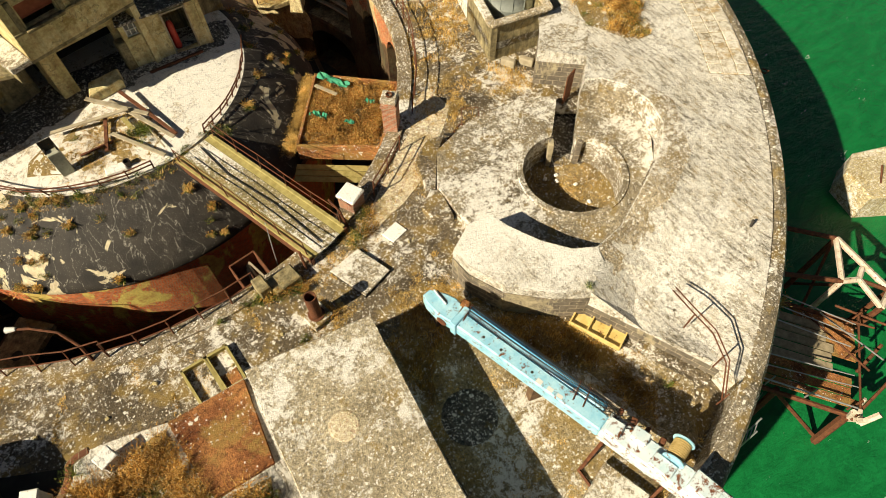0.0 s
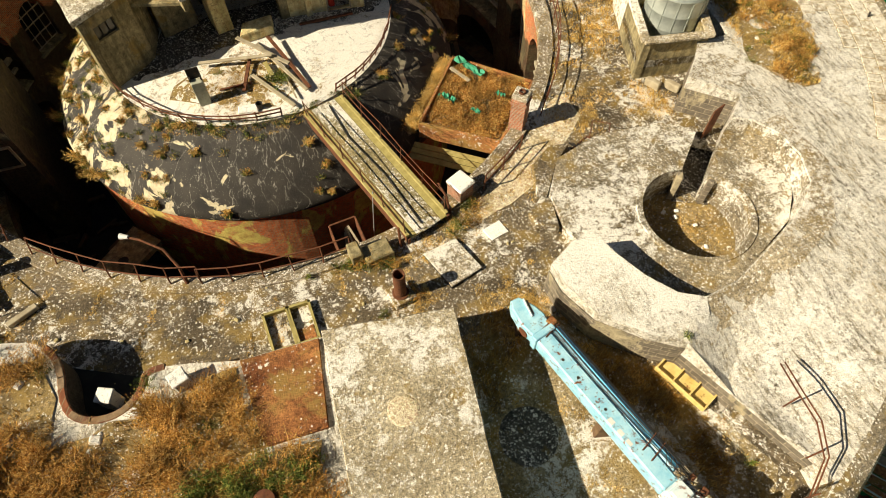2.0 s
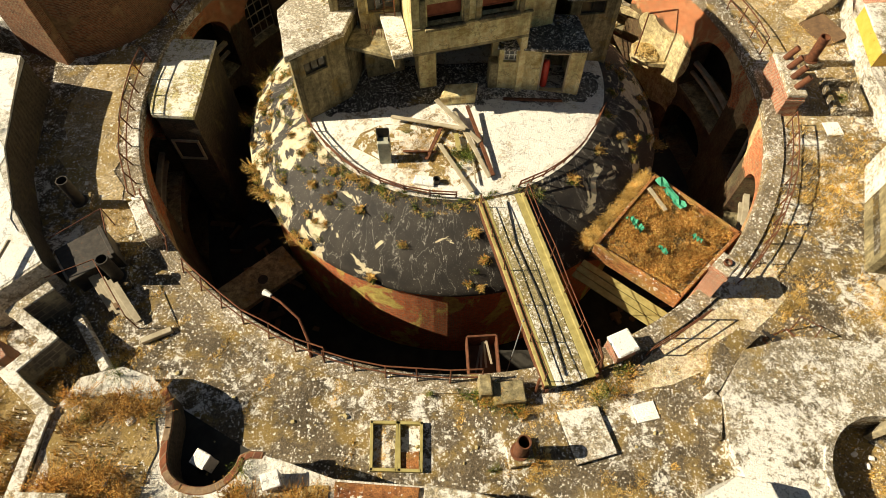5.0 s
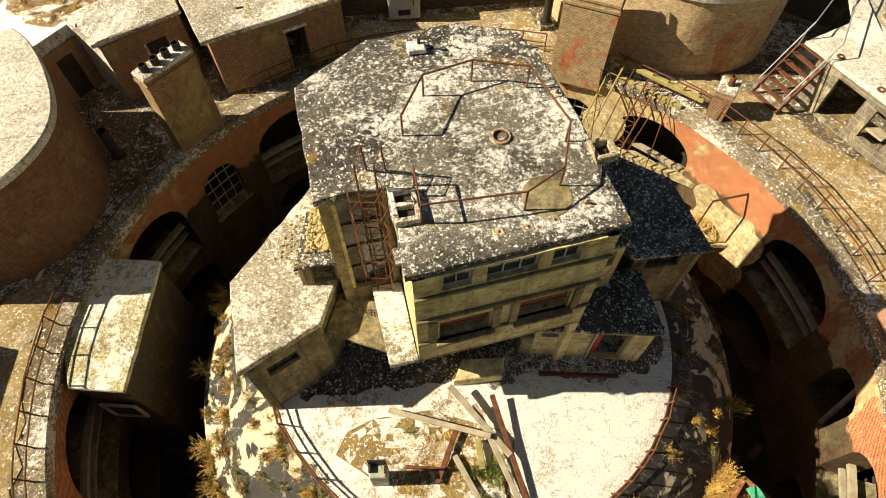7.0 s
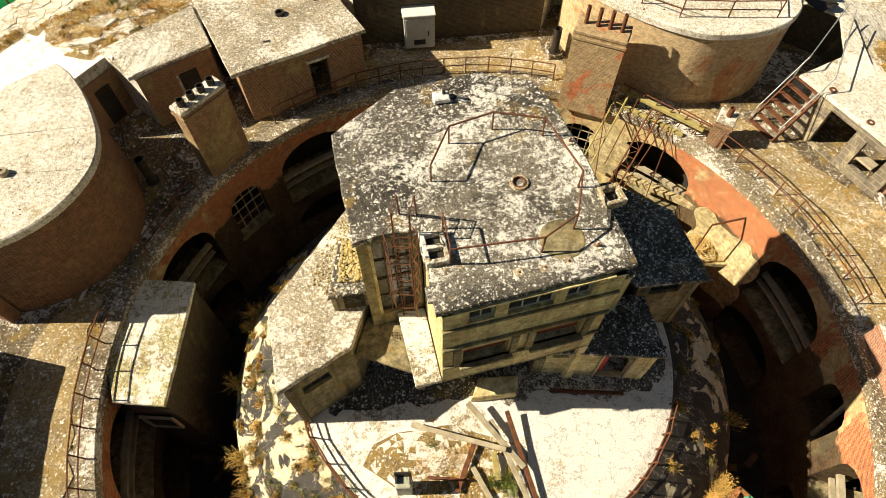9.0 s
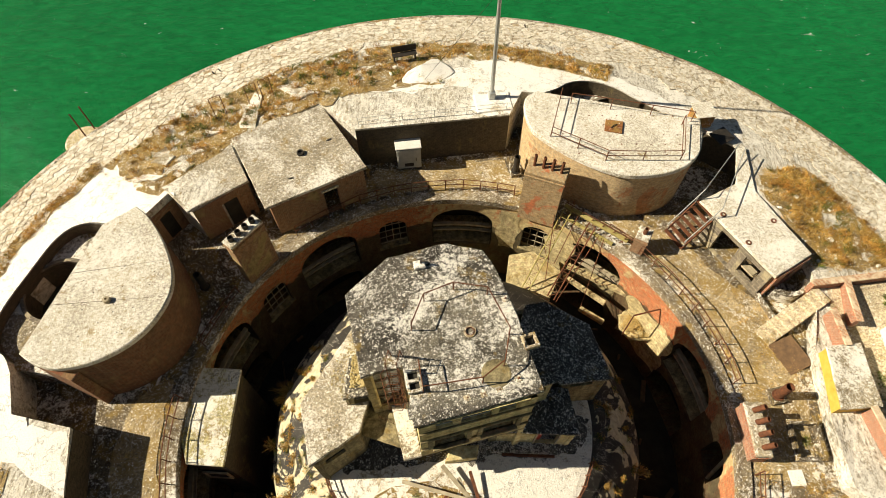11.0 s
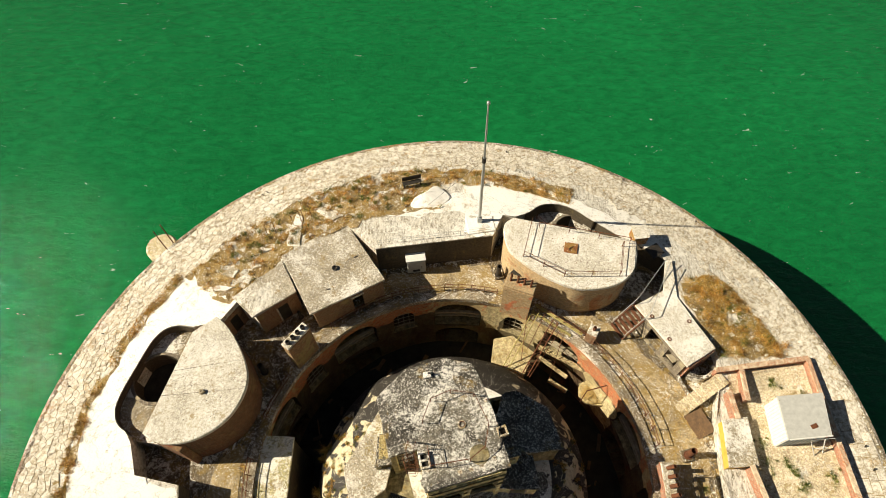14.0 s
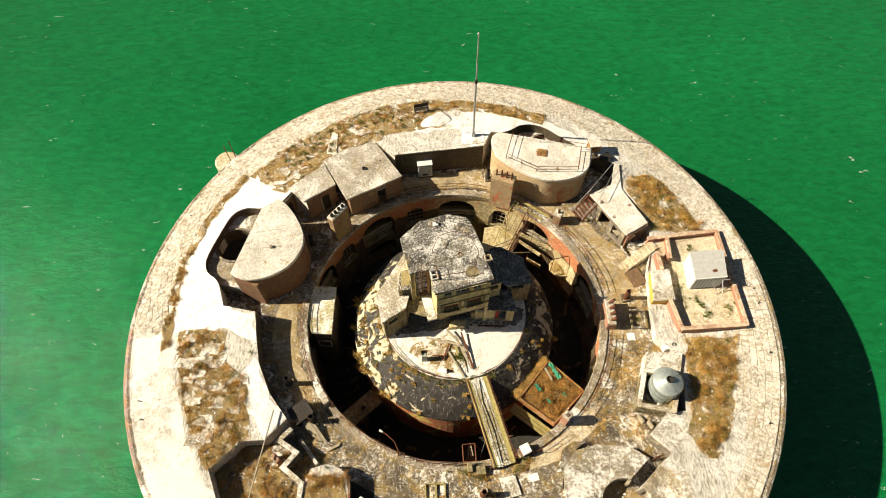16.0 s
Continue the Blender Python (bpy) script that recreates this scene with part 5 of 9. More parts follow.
railing("pit_railing", [(7.2, 21.2, 1.6), (8.4, 19.6, 1.6), (11.9, 18.9, 1.6), (13.4, 18.6, 1.6)], 0.9, "rusty railing in the gun pit", (0.5, 1.0), 1.5, 0.02)

# ---- the brick hut, the cabinet and the mast ----
H0, H1 = (-10.9, 11.5), (-5.75, 14.45)
hut = thing("brick_hut", -9.9, 15.4, 0, "square brown brick hut with a grey concrete slab roof", "hut")
part("roof", rough_slab([(-11.1, 11.2), (-5.5, 14.35), (-9.2, 19.9), (-14.1, 16.45)], 2.95, 3.15, 0.02), HUTROOF, hut, "grey concrete slab with dark spots")
part("front_wall", weld(wall_mesh(H0, H1, -0.01, 2.95, [(3.2, 4.1, 0.05, 2.2)], 0.25)), BROWNBRICK, hut)
part("door_frame", Mesh().box(*on_wall(H0, H1, 3.65, 0, 0.02)[:2], 2.2, 1.1, 0.12, 0.16, 29.8), HUTROOF, hut)
for a, b in ((H1, (-9.2, 19.6)), ((-9.2, 19.6), (-13.8, 16.35)), ((-13.8, 16.35), H0)):
    part("side_wall", weld(wall_mesh(a, b, -0.01, 2.95, [], 0.25)), BROWNBRICK, hut)
part("roof_vent", Mesh().lathe([(0.22, 3.15), (0.22, 3.3), (0.15, 3.3), (0.15, 3.16)], -9.6, 15.3, 16), DARKMETAL, hut)
part("roof_stain", Mesh().box(-8.0, 16.4, 3.15, 0.35, 0.12, 0.05, 25, 0.02), DARKMETAL, hut)
part("roof_stain", Mesh().box(-9.9, 13.4, 3.15, 0.3, 0.1, 0.05, 15, 0.02), DARKMETAL, hut)
shed = thing("casemate", -14, 12.2, 0, "dark brick casemate front under the parapet slab", "outbuilding")
part("wall", weld(wall_mesh((-15.25, 11.0), (-12.55, 13.2), 0, 2.95, [(1.6, 2.6, 0.05, 2.3)], 0.02)), BROWNBRICK, shed)
# doorway and recess_back are flat black, standing for unlit openings
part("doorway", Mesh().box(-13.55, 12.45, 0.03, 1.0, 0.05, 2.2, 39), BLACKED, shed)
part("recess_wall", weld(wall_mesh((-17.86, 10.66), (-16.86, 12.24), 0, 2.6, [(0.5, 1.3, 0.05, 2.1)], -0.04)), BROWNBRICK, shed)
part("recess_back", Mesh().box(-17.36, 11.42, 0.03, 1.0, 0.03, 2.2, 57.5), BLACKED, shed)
part("roof", rough_slab([(-15.5, 10.9), (-12.4, 13.2), (-13.9, 15.9), (-17.4, 12.6), (-16.9, 12.2)], 3.0, 3.16, 0.02), HUTROOF, shed)

cab = thing("cabinet", -3.25, 17.2, 0, "grey-white steel equipment cabinet standing on the deck", "cabinet")
part("body", Mesh().box(-3.25, 17.35, 0.12, 1.55, 1.35, 1.95, 8, 0.03), GREYPAINT, cab)
part("lid", Mesh().box(-3.25, 17.35, 2.07, 1.68, 1.5, 0.1, 8, 0.03), WHITEPAINT, cab)
door = part("door", Mesh().box(-3.16, 16.66, 0.22, 1.35, 0.05, 1.7, 8, 0.01), GREYPAINT, cab)
sub_part("handle", Mesh().box(-2.7, 16.62, 1.0, 0.05, 0.08, 0.25, 8), DARKMETAL, door)
sub_part("vent_grille", Mesh().box(-3.16, 16.63, 0.4, 0.6, 0.03, 0.3, 8), DARKMETAL, door)
part("plinth", Mesh().box(-3.25, 17.3, 0, 1.6, 1.4, 0.12, 8), CONCRETE, cab)

mast = thing("flag_mast", 2.1, 19.85, 3.3, "tall slim grey steel mast with a stepped collar", "mast")
part("plinth", Mesh().box(2.2, 19.4, 3.15, 2.3, 1.6, 0.35, 10, 0.05), LIMEWASH, mast, "whitened concrete plinth")
part("base_box", Mesh().box(2.1, 19.75, 3.5, 0.4, 0.35, 0.5, 10, 0.02), GALVANISED, mast)
part("lower_tube", Mesh().tube([(2.1, 19.85, 3.5), (2.08, 19.88, 11.2)], [0.13, 0.11], 12), GALVANISED, mast)
part("collar", Mesh().tube([(2.08, 19.88, 11.0), (2.08, 19.88, 11.45)], 0.16, 12), DARKMETAL, mast)
part("upper_tube", Mesh().tube([(2.08, 19.88, 11.4), (2.05, 19.9, 16.8)], [0.085, 0.06], 12), GALVANISED, mast)
part("finial", Mesh().lathe([(0.0, 16.75), (0.12, 16.8), (0.12, 16.98), (0.0, 17.05)], 2.05, 19.9, 12, closed=False), GALVANISED, mast)
single("guy_wire", Mesh().tube([(2.08, 19.9, 11.2), (-2.2, 21.5, 3.4)], 0.012, 4), DARKMETAL, "thin steel guy wire of the mast", "wire")


def chimney(x, y, width, depth, z0, z1, turn, pots, material, label, pot_mat, pot_r=0.13, pot_h=0.5, lean=0.0, cap=None):
    """A brick stack with corbels, a cap and a row of pots."""
    ob = thing("chimney", x, y, z0, label, "chimney")
    part("shaft", Mesh().box(x, y, z0, width, depth, z1 - z0 - 0.2, turn), material, ob)
    part("corbel", Mesh().box(x, y, z1 - 0.45, width + 0.1, depth + 0.1, 0.12, turn), material, ob)
    part("cap", Mesh().box(x, y, z1 - 0.2, width + 0.06, depth + 0.06, 0.2, turn, 0.04), cap or SPATTERED, ob, "weathered cap")
    d = Vector((math.cos(radians(turn)), math.sin(radians(turn))))
    for k in range(pots):
        s = (k + 0.5) / pots * (width - 0.2) - (width - 0.2) / 2
        part("pot", Mesh().pipe(x + d.x * s, y + d.y * s, z1 - 0.02, pot_h, pot_r, 0.03, 14, pose(0, 0, 0, lean, 0, turn)), pot_mat, ob)
    return ob


chimney(-11.68, 9.0, 2.2, 0.72, -0.6, 4.2, 53.0, 4, BROWNBRICK, "tall brown brick chimney with four short iron pots", DARKMETAL, 0.16, 0.32)
chimney(5.15, 13.55, 2.35, 1.15, -0.6, 4.1, -20, 4, MOTTLEDBRICK, "mottled yellow and red brick chimney with thin iron pipes", RUST, 0.09, 0.85, -6, cap=MOTTLEDBRICK)
chimney(14.95, -0.4, 2.65, 0.75, -0.8, 1.35, 90, 4, REDBRICK, "low red brick chimney with four leaning clay pots", RUST, 0.14, 0.7, 28)
chimney(9.75, -10.55, 0.62, 0.62, -1.2, 1.95, 45, 1, REDBRICK, "single slender red brick chimney on the coping", RUST, 0.14, 0.12)
ch = chimney(11.0, 10.8, 0.85, 0.75, -0.3, 1.65, 62, 1, BROWNBRICK, "short sooty brick stack with a broken rusty cowl", RUST)



def vent_pipe(x, y, z, h, r, label, lean=(0, 0), material=None, base=0.7):
    ob = thing("vent_pipe", x, y, z, label, "vent pipe", "deck vent pipes")
    part("base", Mesh().box(x, y, z - 0.01, base, base, 0.28, 12, 0.03), CONCRETE, ob)
    part("pipe", Mesh().pipe(x, y, z + 0.27, h, r, 0.035, 18, pose(0, 0, 0, *lean, 0)), material or RUST, ob)
    part("flange", Mesh().lathe([(r, z + 0.27), (r + 0.09, z + 0.27), (r + 0.09, z + 0.32), (r, z + 0.32)], x, y, 18), material or RUST, ob)
    return ob


vent_pipe(3.8, 16.45, 0, 1.4, 0.2, "dark iron vent pipe on a concrete base", (0, 0), DARKMETAL)
vent_pipe(-14.7, 7.6, 0, 1.5, 0.2, "dark iron vent pipe in the shade of the turret", (0, 0), DARKMETAL)
vent_pipe(-15.0, -7.35, 0, 1.4, 0.23, "rusty vent pipe on a pale concrete base", (0, 0), DARKMETAL, 0.85)
vent_pipe(-12.4, -10.75, 0, 1.35, 0.23, "rusty vent pipe beside the shaded plant", (0, 0), DARKMETAL, 0.85)
vent_pipe(16.95, 1.65, 0, 1.35, 0.23, "brown iron vent pipe with a flared rim", (0, 0), RUST, 0.85)
vent_pipe(2.45, -16.75, 0, 1.35, 0.22, "brown iron vent pipe among dry tufts", (0, 0), RUST, 0.85)
vent_pipe(-12.5, 12.3, 0, 1.0, 0.13, "thin curled vent pipe behind the chimney", (0, 0), DARKMETAL, 0.3)

# ---- the east side ----
eh = thing("store_hut", 17, 10.5, 0, "low brick store under a cracked white slab roof", "hut")
part("roof", rough_slab([(14.8, 11.7), (17.35, 7.5), (19.75, 9.0), (17.7, 13.35), (17.9, 16.75), (17.35, 16.6), (16.7, 13.9), (14.25, 12.55)], 2.35, 2.52, 0.02), TURRETROOF, eh, "cracked white slab with rust spots")
S0, S1 = (15.0, 11.75), (17.45, 7.75)
part("front_wall", weld(wall_mesh(S1, S0, -0.01, 2.35, [(0.6, 1.7, 0.5, 2.0), (2.3, 3.7, 0.05, 2.1)], 0.25)), DARKBRICK, eh)
part("side_wall", weld(wall_mesh((19.6, 9.05), S1, -0.01, 2.35, [(0.7, 1.6, 0.7, 1.9)], 0.25)), REDBRICK, eh)
part("side_wall", weld(wall_mesh(S0, (17.6, 13.4), -0.01, 2.35, [], 0.25)), DARKBRICK, eh)
part("back_wall", weld(wall_mesh((17.75, 13.3), (19.75, 9.1), -0.01, 2.35, [], 0.15)), DARKBRICK, eh)
for x, y in ((18.2, 11.2), (16.4, 9.7), (15.4, 11.6)):
    part("roof_ring", Mesh().lathe([(0.17, 2.52), (0.15, 2.57), (0.09, 2.57), (0.09, 2.53)], x, y, 12), RUST, eh)
part("shelf", Mesh().box(16.75, 9.1, 0.9, 1.4, 0.5, 0.12, -58, 0.02), OLDWOOD, eh)
stair = thing("steel_stair", 13.6, 11.4, 0, "rusty open steel stair with sagging treads and pipe rails", "stair")
for k in range(7):
    t = k / 6
    part("tread", Mesh().box(13.25 + 1.35 * t, 11.35 + 0.75 * t, 0.15 + 2.1 * t, 0.24, 1.5, 0.05, 29, 0.01), RUST, stair)
for sgn in (-1, 1):
    off = Vector((-0.36, 0.65)) * sgn
    part("stringer", Mesh().box(13.95 + off.x, 11.75 + off.y, 1.05, 2.5, 0.07, 0.2, 29, 0, (0, -54)), RUST, stair)
    part("handrail", Mesh().tube([(13.15 + off.x, 11.3 + off.y, 0.95), (14.7 + off.x, 12.15 + off.y, 3.3), (17.3 + off.x * 0.3, 16.2 + off.y * 0.3, 3.35)], 0.03, 6), GALVANISED, stair)
    for q in (0.1, 0.9):
        part("post", Mesh().tube([(13.15 + 1.5 * q + off.x, 11.3 + 0.85 * q + off.y, 0.05 + 2.1 * q), (13.15 + 1.5 * q + off.x, 11.3 + 0.85 * q + off.y, 0.95 + 2.3 * q)], 0.025, 6), GALVANISED, stair)
steps = thing("white_steps", 18.6, 6.0, 0, "worn whitewashed concrete steps up to the parapet", "steps")
for k in range(9):
    t = (k + 0.5) / 9
    part("step", Mesh().box(17.0 + 3.4 * t, 4.95 + 2.15 * t, 0, 0.44, 1.05, 0.10 + 0.17 * k, 32, 0.02), CEMENT, steps)
enc = [((19.7, 7.5), (26.8, 8.5)), ((26.8, 8.5), (27.3, -1.9)), ((27.3, -1.9), (21.2, -2.4)), ((21.2, -2.4), (20.65, 0.55)), ((20.3, 5.9), (20.45, 3.95)), ((21.6, 7.75), (21.5, 5.3))]
for a, b in enc:
    w = thing("enclosure_wall", (a[0] + b[0]) / 2, (a[1] + b[1]) / 2, 0.5, "low red brick wall with a worn brick coping", "wall", "walls of the ruined enclosure")
    ang_ = math.degrees(math.atan2(b[1] - a[1], b[0] - a[0]))
    ln = math.dist(a, b)
    part("brickwork", Mesh().box((a[0] + b[0]) / 2, (a[1] + b[1]) / 2, 0.2, ln, 0.3, 1.68, ang_), REDBRICK, w)
    part("coping", Mesh().box((a[0] + b[0]) / 2, (a[1] + b[1]) / 2, 1.88, ln + 0.2, 0.4, 0.08 + random.uniform(0.0, 0.02), ang_, 0.03), BRICKTOP, w)
structure("enclosure_floor", sheet(ccw([(20.7, 7.4), (26.6, 8.3), (27.1, -1.7), (21.3, -2.2), (20.8, 0.6), (20.5, 4.0)]), [], 0.8, lambda x, y: parapet_z(x, y) + 0.05 + 0.03 * noise.noise((x, y, 0))), CEMENT, "cracked pale floor of the ruined enclosure with weeds")
yb = thing("yellow_bunker", 20.2, 2.2, 0, "small concrete box with one wall washed yellow", "bunker")
yl = ccw([(19.35, 3.75), (21.1, 3.95), (21.1, 0.75), (19.05, 0.55)])
part("body", Mesh().prism(yl, -0.01, 1.72), YELLOWPAINT, yb, "yellow-washed walls")
part("slab", rough_slab([(19.32, 3.82), (21.2, 4.05), (21.2, 0.65), (19.05, 0.48)], 1.72, 1.8, 0.02), SPATTERED, yb)
box_ = thing("container", 24.5, 3.7, 0.95, "white corrugated steel site container with a grey roof", "container")
cb = [(22.95, 5.05), (22.9, 2.15), (25.9, 2.45), (26.2, 5.35)]
part("wall", Mesh().prism(ccw(cb), 0.95, 3.2), WHITEPAINT, box_)
part("roof", Mesh().prism(ccw([(22.9, 5.1), (22.85, 2.1), (25.95, 2.4), (26.25, 5.4)]), 3.2, 3.3, 0.02), GREYPAINT, box_, "grey sheet roof with a rust patch")
for k in range(16):
    p = on_wall((22.9, 2.15), (25.9, 2.45), 0.12 + k * 0.18, 1.0, 0.02)
    part("rib", Mesh().box(p[0], p[1], 1.05, 0.07, 0.06, 2.1, 5.7, 0.01), BLUEGREY if k % 2 else WHITEPAINT, box_)
for k in range(12):
    p = on_wall((22.95, 5.05), (22.9, 2.15), 0.15 + k * 0.23, 1.0, 0.015)
    part("rib", Mesh().box(p[0], p[1], 1.05, 0.05, 0.08, 2.1, 0, 0.01), WHITEPAINT, box_)
part("rust_patch", Mesh().box(24.9, 3.0, 3.3, 0.5, 0.3, 0.012, 20, 0.003), RUST, box_)
part("roof_edge", Mesh().tube([(22.95, 2.05, 3.3), (25.95, 2.35, 3.3)], 0.06, 6), WHITEPAINT, box_)
frame_rack = thing("pipe_rack", 25.2, 2.0, 0.95, "bent white pipe rack against the container", "rack")
for a, b in (((24.6, 2.15, 2.9), (25.6, 1.4, 1.0)), ((25.6, 2.2, 2.9), (26.2, 1.6, 1.0)), ((24.6, 2.15, 2.9), (26.3, 2.3, 2.9)), ((25.1, 1.8, 1.9), (26.2, 1.9, 1.9)), ((24.4, 1.3, 1.0), (25.6, 1.4, 1.0))):
    part("bar", Mesh().tube([a, b], 0.035, 6), WHITEPAINT, frame_rack)
pl = thing("planter_frame", 17.85, -0.7, 0, "low concrete kerb box overgrown with dry weeds", "planter")
for x, y, sx, sy in ((17.85, 0.2, 1.5, 0.16), (17.75, -1.6, 1.5, 0.16), (17.12, -0.7, 0.16, 1.65), (18.5, -0.7, 0.16, 1.65)):
    part("kerb", Mesh().box(x, y, 0, sx, sy, 0.42, 0, 0.02), CONCRETE, pl)
single("pad_stone", Mesh().box(16.9, -2.45, 0, 0.75, 0.75, 0.06, 5, 0.02), LIMEWASH, "pale square pad set in the deck", "pad")
wall_e = thing("kerb_wall", 17.7, 6.8, 0, "low curved concrete kerb wall by the steps", "kerb")
part("kerb", Mesh().box(17.65, 6.8, 0, 0.2, 2.3, 0.4, 20, 0.03), CONCRETE, wall_e)
part("curl", Mesh().arc(0.95, 1.2, 0, 1.0, -150, 60, 10, 18.9, 8.35), CONCRETE, wall_e)
old_door = single("fallen_shutter", Mesh().box(18.35, 4.0, 0.05, 1.5, 1.9, 0.08, 25, 0.02, (0, -6)), DARKWOOD, "dark plank shutter lying in dry grass", "shutter")
post_e = thing("concrete_stump", 20.0, -3.9, 0.9, "pale concrete stump with a dark pipe", "stump")
part("stump", Mesh().box(19.7, -3.9, 0.4, 0.6, 0.5, 0.75, 12, 0.05), LIMEWASH, post_e)
part("pipe", Mesh().pipe(20.35, -3.7, 0.4, 0.9, 0.18, 0.03, 14), DARKMETAL, post_e)

tk = thing("water_tank", 18.4, -7.95, 1.0, "round galvanised water tank with a conical top", "water tank")
part("shell", Mesh().lathe([(1.28, 1.0), (1.3, 1.05), (1.3, 1.6), (1.33, 1.65), (1.3, 1.7), (1.3, 2.3), (1.33, 2.35), (1.3, 2.4), (1.3, 3.1), (1.34, 3.15), (1.2, 3.25)], 18.4, -7.95, 40, closed=False), TANKSTEEL, tk, "", True)
for k in range(12):
    a0, a1 = k * 30 + 1, k * 30 + 29
    part("roof_panel", Mesh().lathe([(1.27, 3.22), (0.3, 3.72)], 18.4, -7.95, 3, a0, a1, False), TANKSTEEL, tk)
part("roof_cone", Mesh().lathe([(1.28, 3.19), (0.3, 3.7)], 18.4, -7.95, 36, closed=False), TANKSTEEL, tk)
for k in range(14):
    a = radians(k * 360 / 14 + 5)
    x, y = 18.4 + 1.31 * math.cos(a), -7.95 + 1.31 * math.sin(a)
    part("seam", Mesh().tube([(x, y, 1.05), (x, y, 3.12)], 0.018, 5), TANKSTEEL, tk)
part("manhole", Mesh().lathe([(0.32, 3.68), (0.3, 3.85), (0.24, 3.85), (0.24, 3.7)], 18.4, -7.95, 18), DARKMETAL, tk)
part("manhole_floor", Mesh().lathe([(0.0, 3.72), (0.25, 3.72)], 18.4, -7.95, 18, closed=False), BLACKED, tk)
tub = thing("tank_tub", 18, -8.3, 0, "square concrete tub holding the water tank", "tub")
tl = [(16.95, -6.5), (15.95, -9.65), (18.85, -10.2), (20.05, -6.85)]
for a, b in zip(tl, tl[1:] + tl[:1]):
    part("wall", weld(wall_mesh(a, b, -0.01, 2.05, [], 0.3)), GREYRENDER, tub)
    ang_ = math.degrees(math.atan2(b[1] - a[1], b[0] - a[0]))
    part("rim", Mesh().box((a[0] + b[0]) / 2, (a[1] + b[1]) / 2, 2.05, math.dist(a, b) + 0.2, 0.42, 0.12 + random.uniform(0.0, 0.02), ang_, 0.03), PALEDECK, tub)
part("floor", Mesh().prism(ccw(tl), 0.6, 1.0), CONCRETE, tub)
single("white_slab", Mesh().prism(ccw([(17.6, -4.6), (20.8, -4.75), (20.3, -6.6), (17.0, -6.45)]), 0, 1.7, 0.04), SPATTERED, "raised whitened concrete slab beside the tank", "slab")
for dx in (0.0, 0.75):
    single("loose_block", Mesh().box(16.5 + dx, -10.4 - dx * 0.6, 0, 0.3, 0.7, 0.4, 30, 0.05), OLDWOOD, "pale loose concrete block below the tub", "block")

# ---- the south-east gun emplacement ----
CX, CY = EMPLACEMENT
ring_loop = [(9.25, -14.7), (10.3, -13.2), (12.3, -12.65), (15.1, -12.85), (16.55, -13.75), (14.7, -15.5), (15.55, -16.15), (17.45, -14.35), (18.1, -15.05), (18.55, -16.2), (18.5, -17.6),
             (17.3, -18.95), (15.7, -19.7), (13.9, -20.5), (11.9, -20.95), (10.9, -20.4), (10.0, -19.2), (9.5, -17.9), (9.15, -16.4)]
ring_hole = circle(CX, CY, PIT_R, 40)
emp = thing("gun_emplacement", CX, CY, 0, "round concrete gun emplacement with a deep central pit", "gun emplacement")
# the passage cuts the ring, so the ring is laid in one outline that runs through the gap round the well
gap = [k for k, p in enumerate(ring_hole) if 32 < math.degrees(math.atan2(p[1] - CY, p[0] - CX)) % 360 < 80]
rest = [ring_hole[(gap[-1] + 1 + i) % 40] for i in range(40 - len(gap))]
outer_ring = ring_loop[:5] + [(14.75, -15.45)] + rest + [(15.55, -16.1)] + ring_loop[7:]
part("ring", sheet(ccw(outer_ring), [], 0.7, lambda x, y: 0.6 + 0.02 * noise.noise((x, y, 1)), -0.9), RINGCONC, emp, "weathered ring of concrete speckled white")
part("well_rim", Mesh().lathe([(PIT_R + 0.24, 0.6), (PIT_R + 0.22, 0.67), (PIT_R, 0.67), (PIT_R - 0.01, -0.9), (PIT_R + 0.2, -0.9)], CX, CY, 40, 84, 386), RINGCONC, emp)
part("well_floor", sheet(circle(CX, CY, PIT_R + 0.1, 40), [], 0.35, lambda x, y: -0.85 + 0.08 * noise.noise((x * 1.5, y * 1.5, 2))), SOIL, emp, "rubble-strewn earth floor")
# floor darkened by colour for the deep shade of the passage
part("passage_floor", Mesh().prism(ccw([(14.5, -15.9), (15.9, -16.6), (17.9, -14.0), (16.6, -13.4)]), -1.2, -0.82), DIRTSHADE, emp)
for x, y in ((14.62, -15.62), (15.68, -16.25)):
    part("pier", Mesh().box(x, y, -0.9, 0.24, 0.4, 1.42, -38, 0.03), DARKBRICK, emp)
part("door_leaf", Mesh().box(17.2, -13.75, 0.0, 0.7, 0.06, 1.6, 20, 0.01), RUST, emp, "rusty iron door leaf")
for k in range(14):
    a = random.uniform(0, 360)
    r = random.uniform(0.3, 1.7)
    s = random.uniform(0.08, 0.25)
    single("pit_stone", Mesh().box(CX + r * math.cos(a), CY + r * math.sin(a), -0.85, s, s * 0.7, s * 0.6, a, s * 0.2), LIMEWASH, "pale loose stone lying in the gun pit", "stone", "stones in the gun pit")
for (x0, y0), (x1, y1) in zip([(11.8, -21.05), (13.2, -20.85), (15.7, -19.8), (17.2, -19.1), (18.2, -18.2), (18.65, -17.0), (18.5, -15.8), (17.9, -14.9)], [(13.2, -20.85), (15.7, -19.8), (17.2, -19.1), (18.2, -18.2), (18.65, -17.0), (18.5, -15.8), (17.9, -14.9), (17.2, -14.5)]):
    part("ring_facing", weld(wall_mesh((x0, y0), (x1, y1), 0.5, min(parapet_z(x0, y0), parapet_z(x1, y1)) - 0.06, [], 0.04)), RINGCONC, emp)
block_face = thing("block_face", 17.4, -12.4, 0, "dark block facing below the pale parapet corner", "wall")
part("facing", weld(wall_mesh((16.7, -12.02), (18.3, -13.52), 0, 1.3, [], -0.03)), DARKBRICK, block_face)
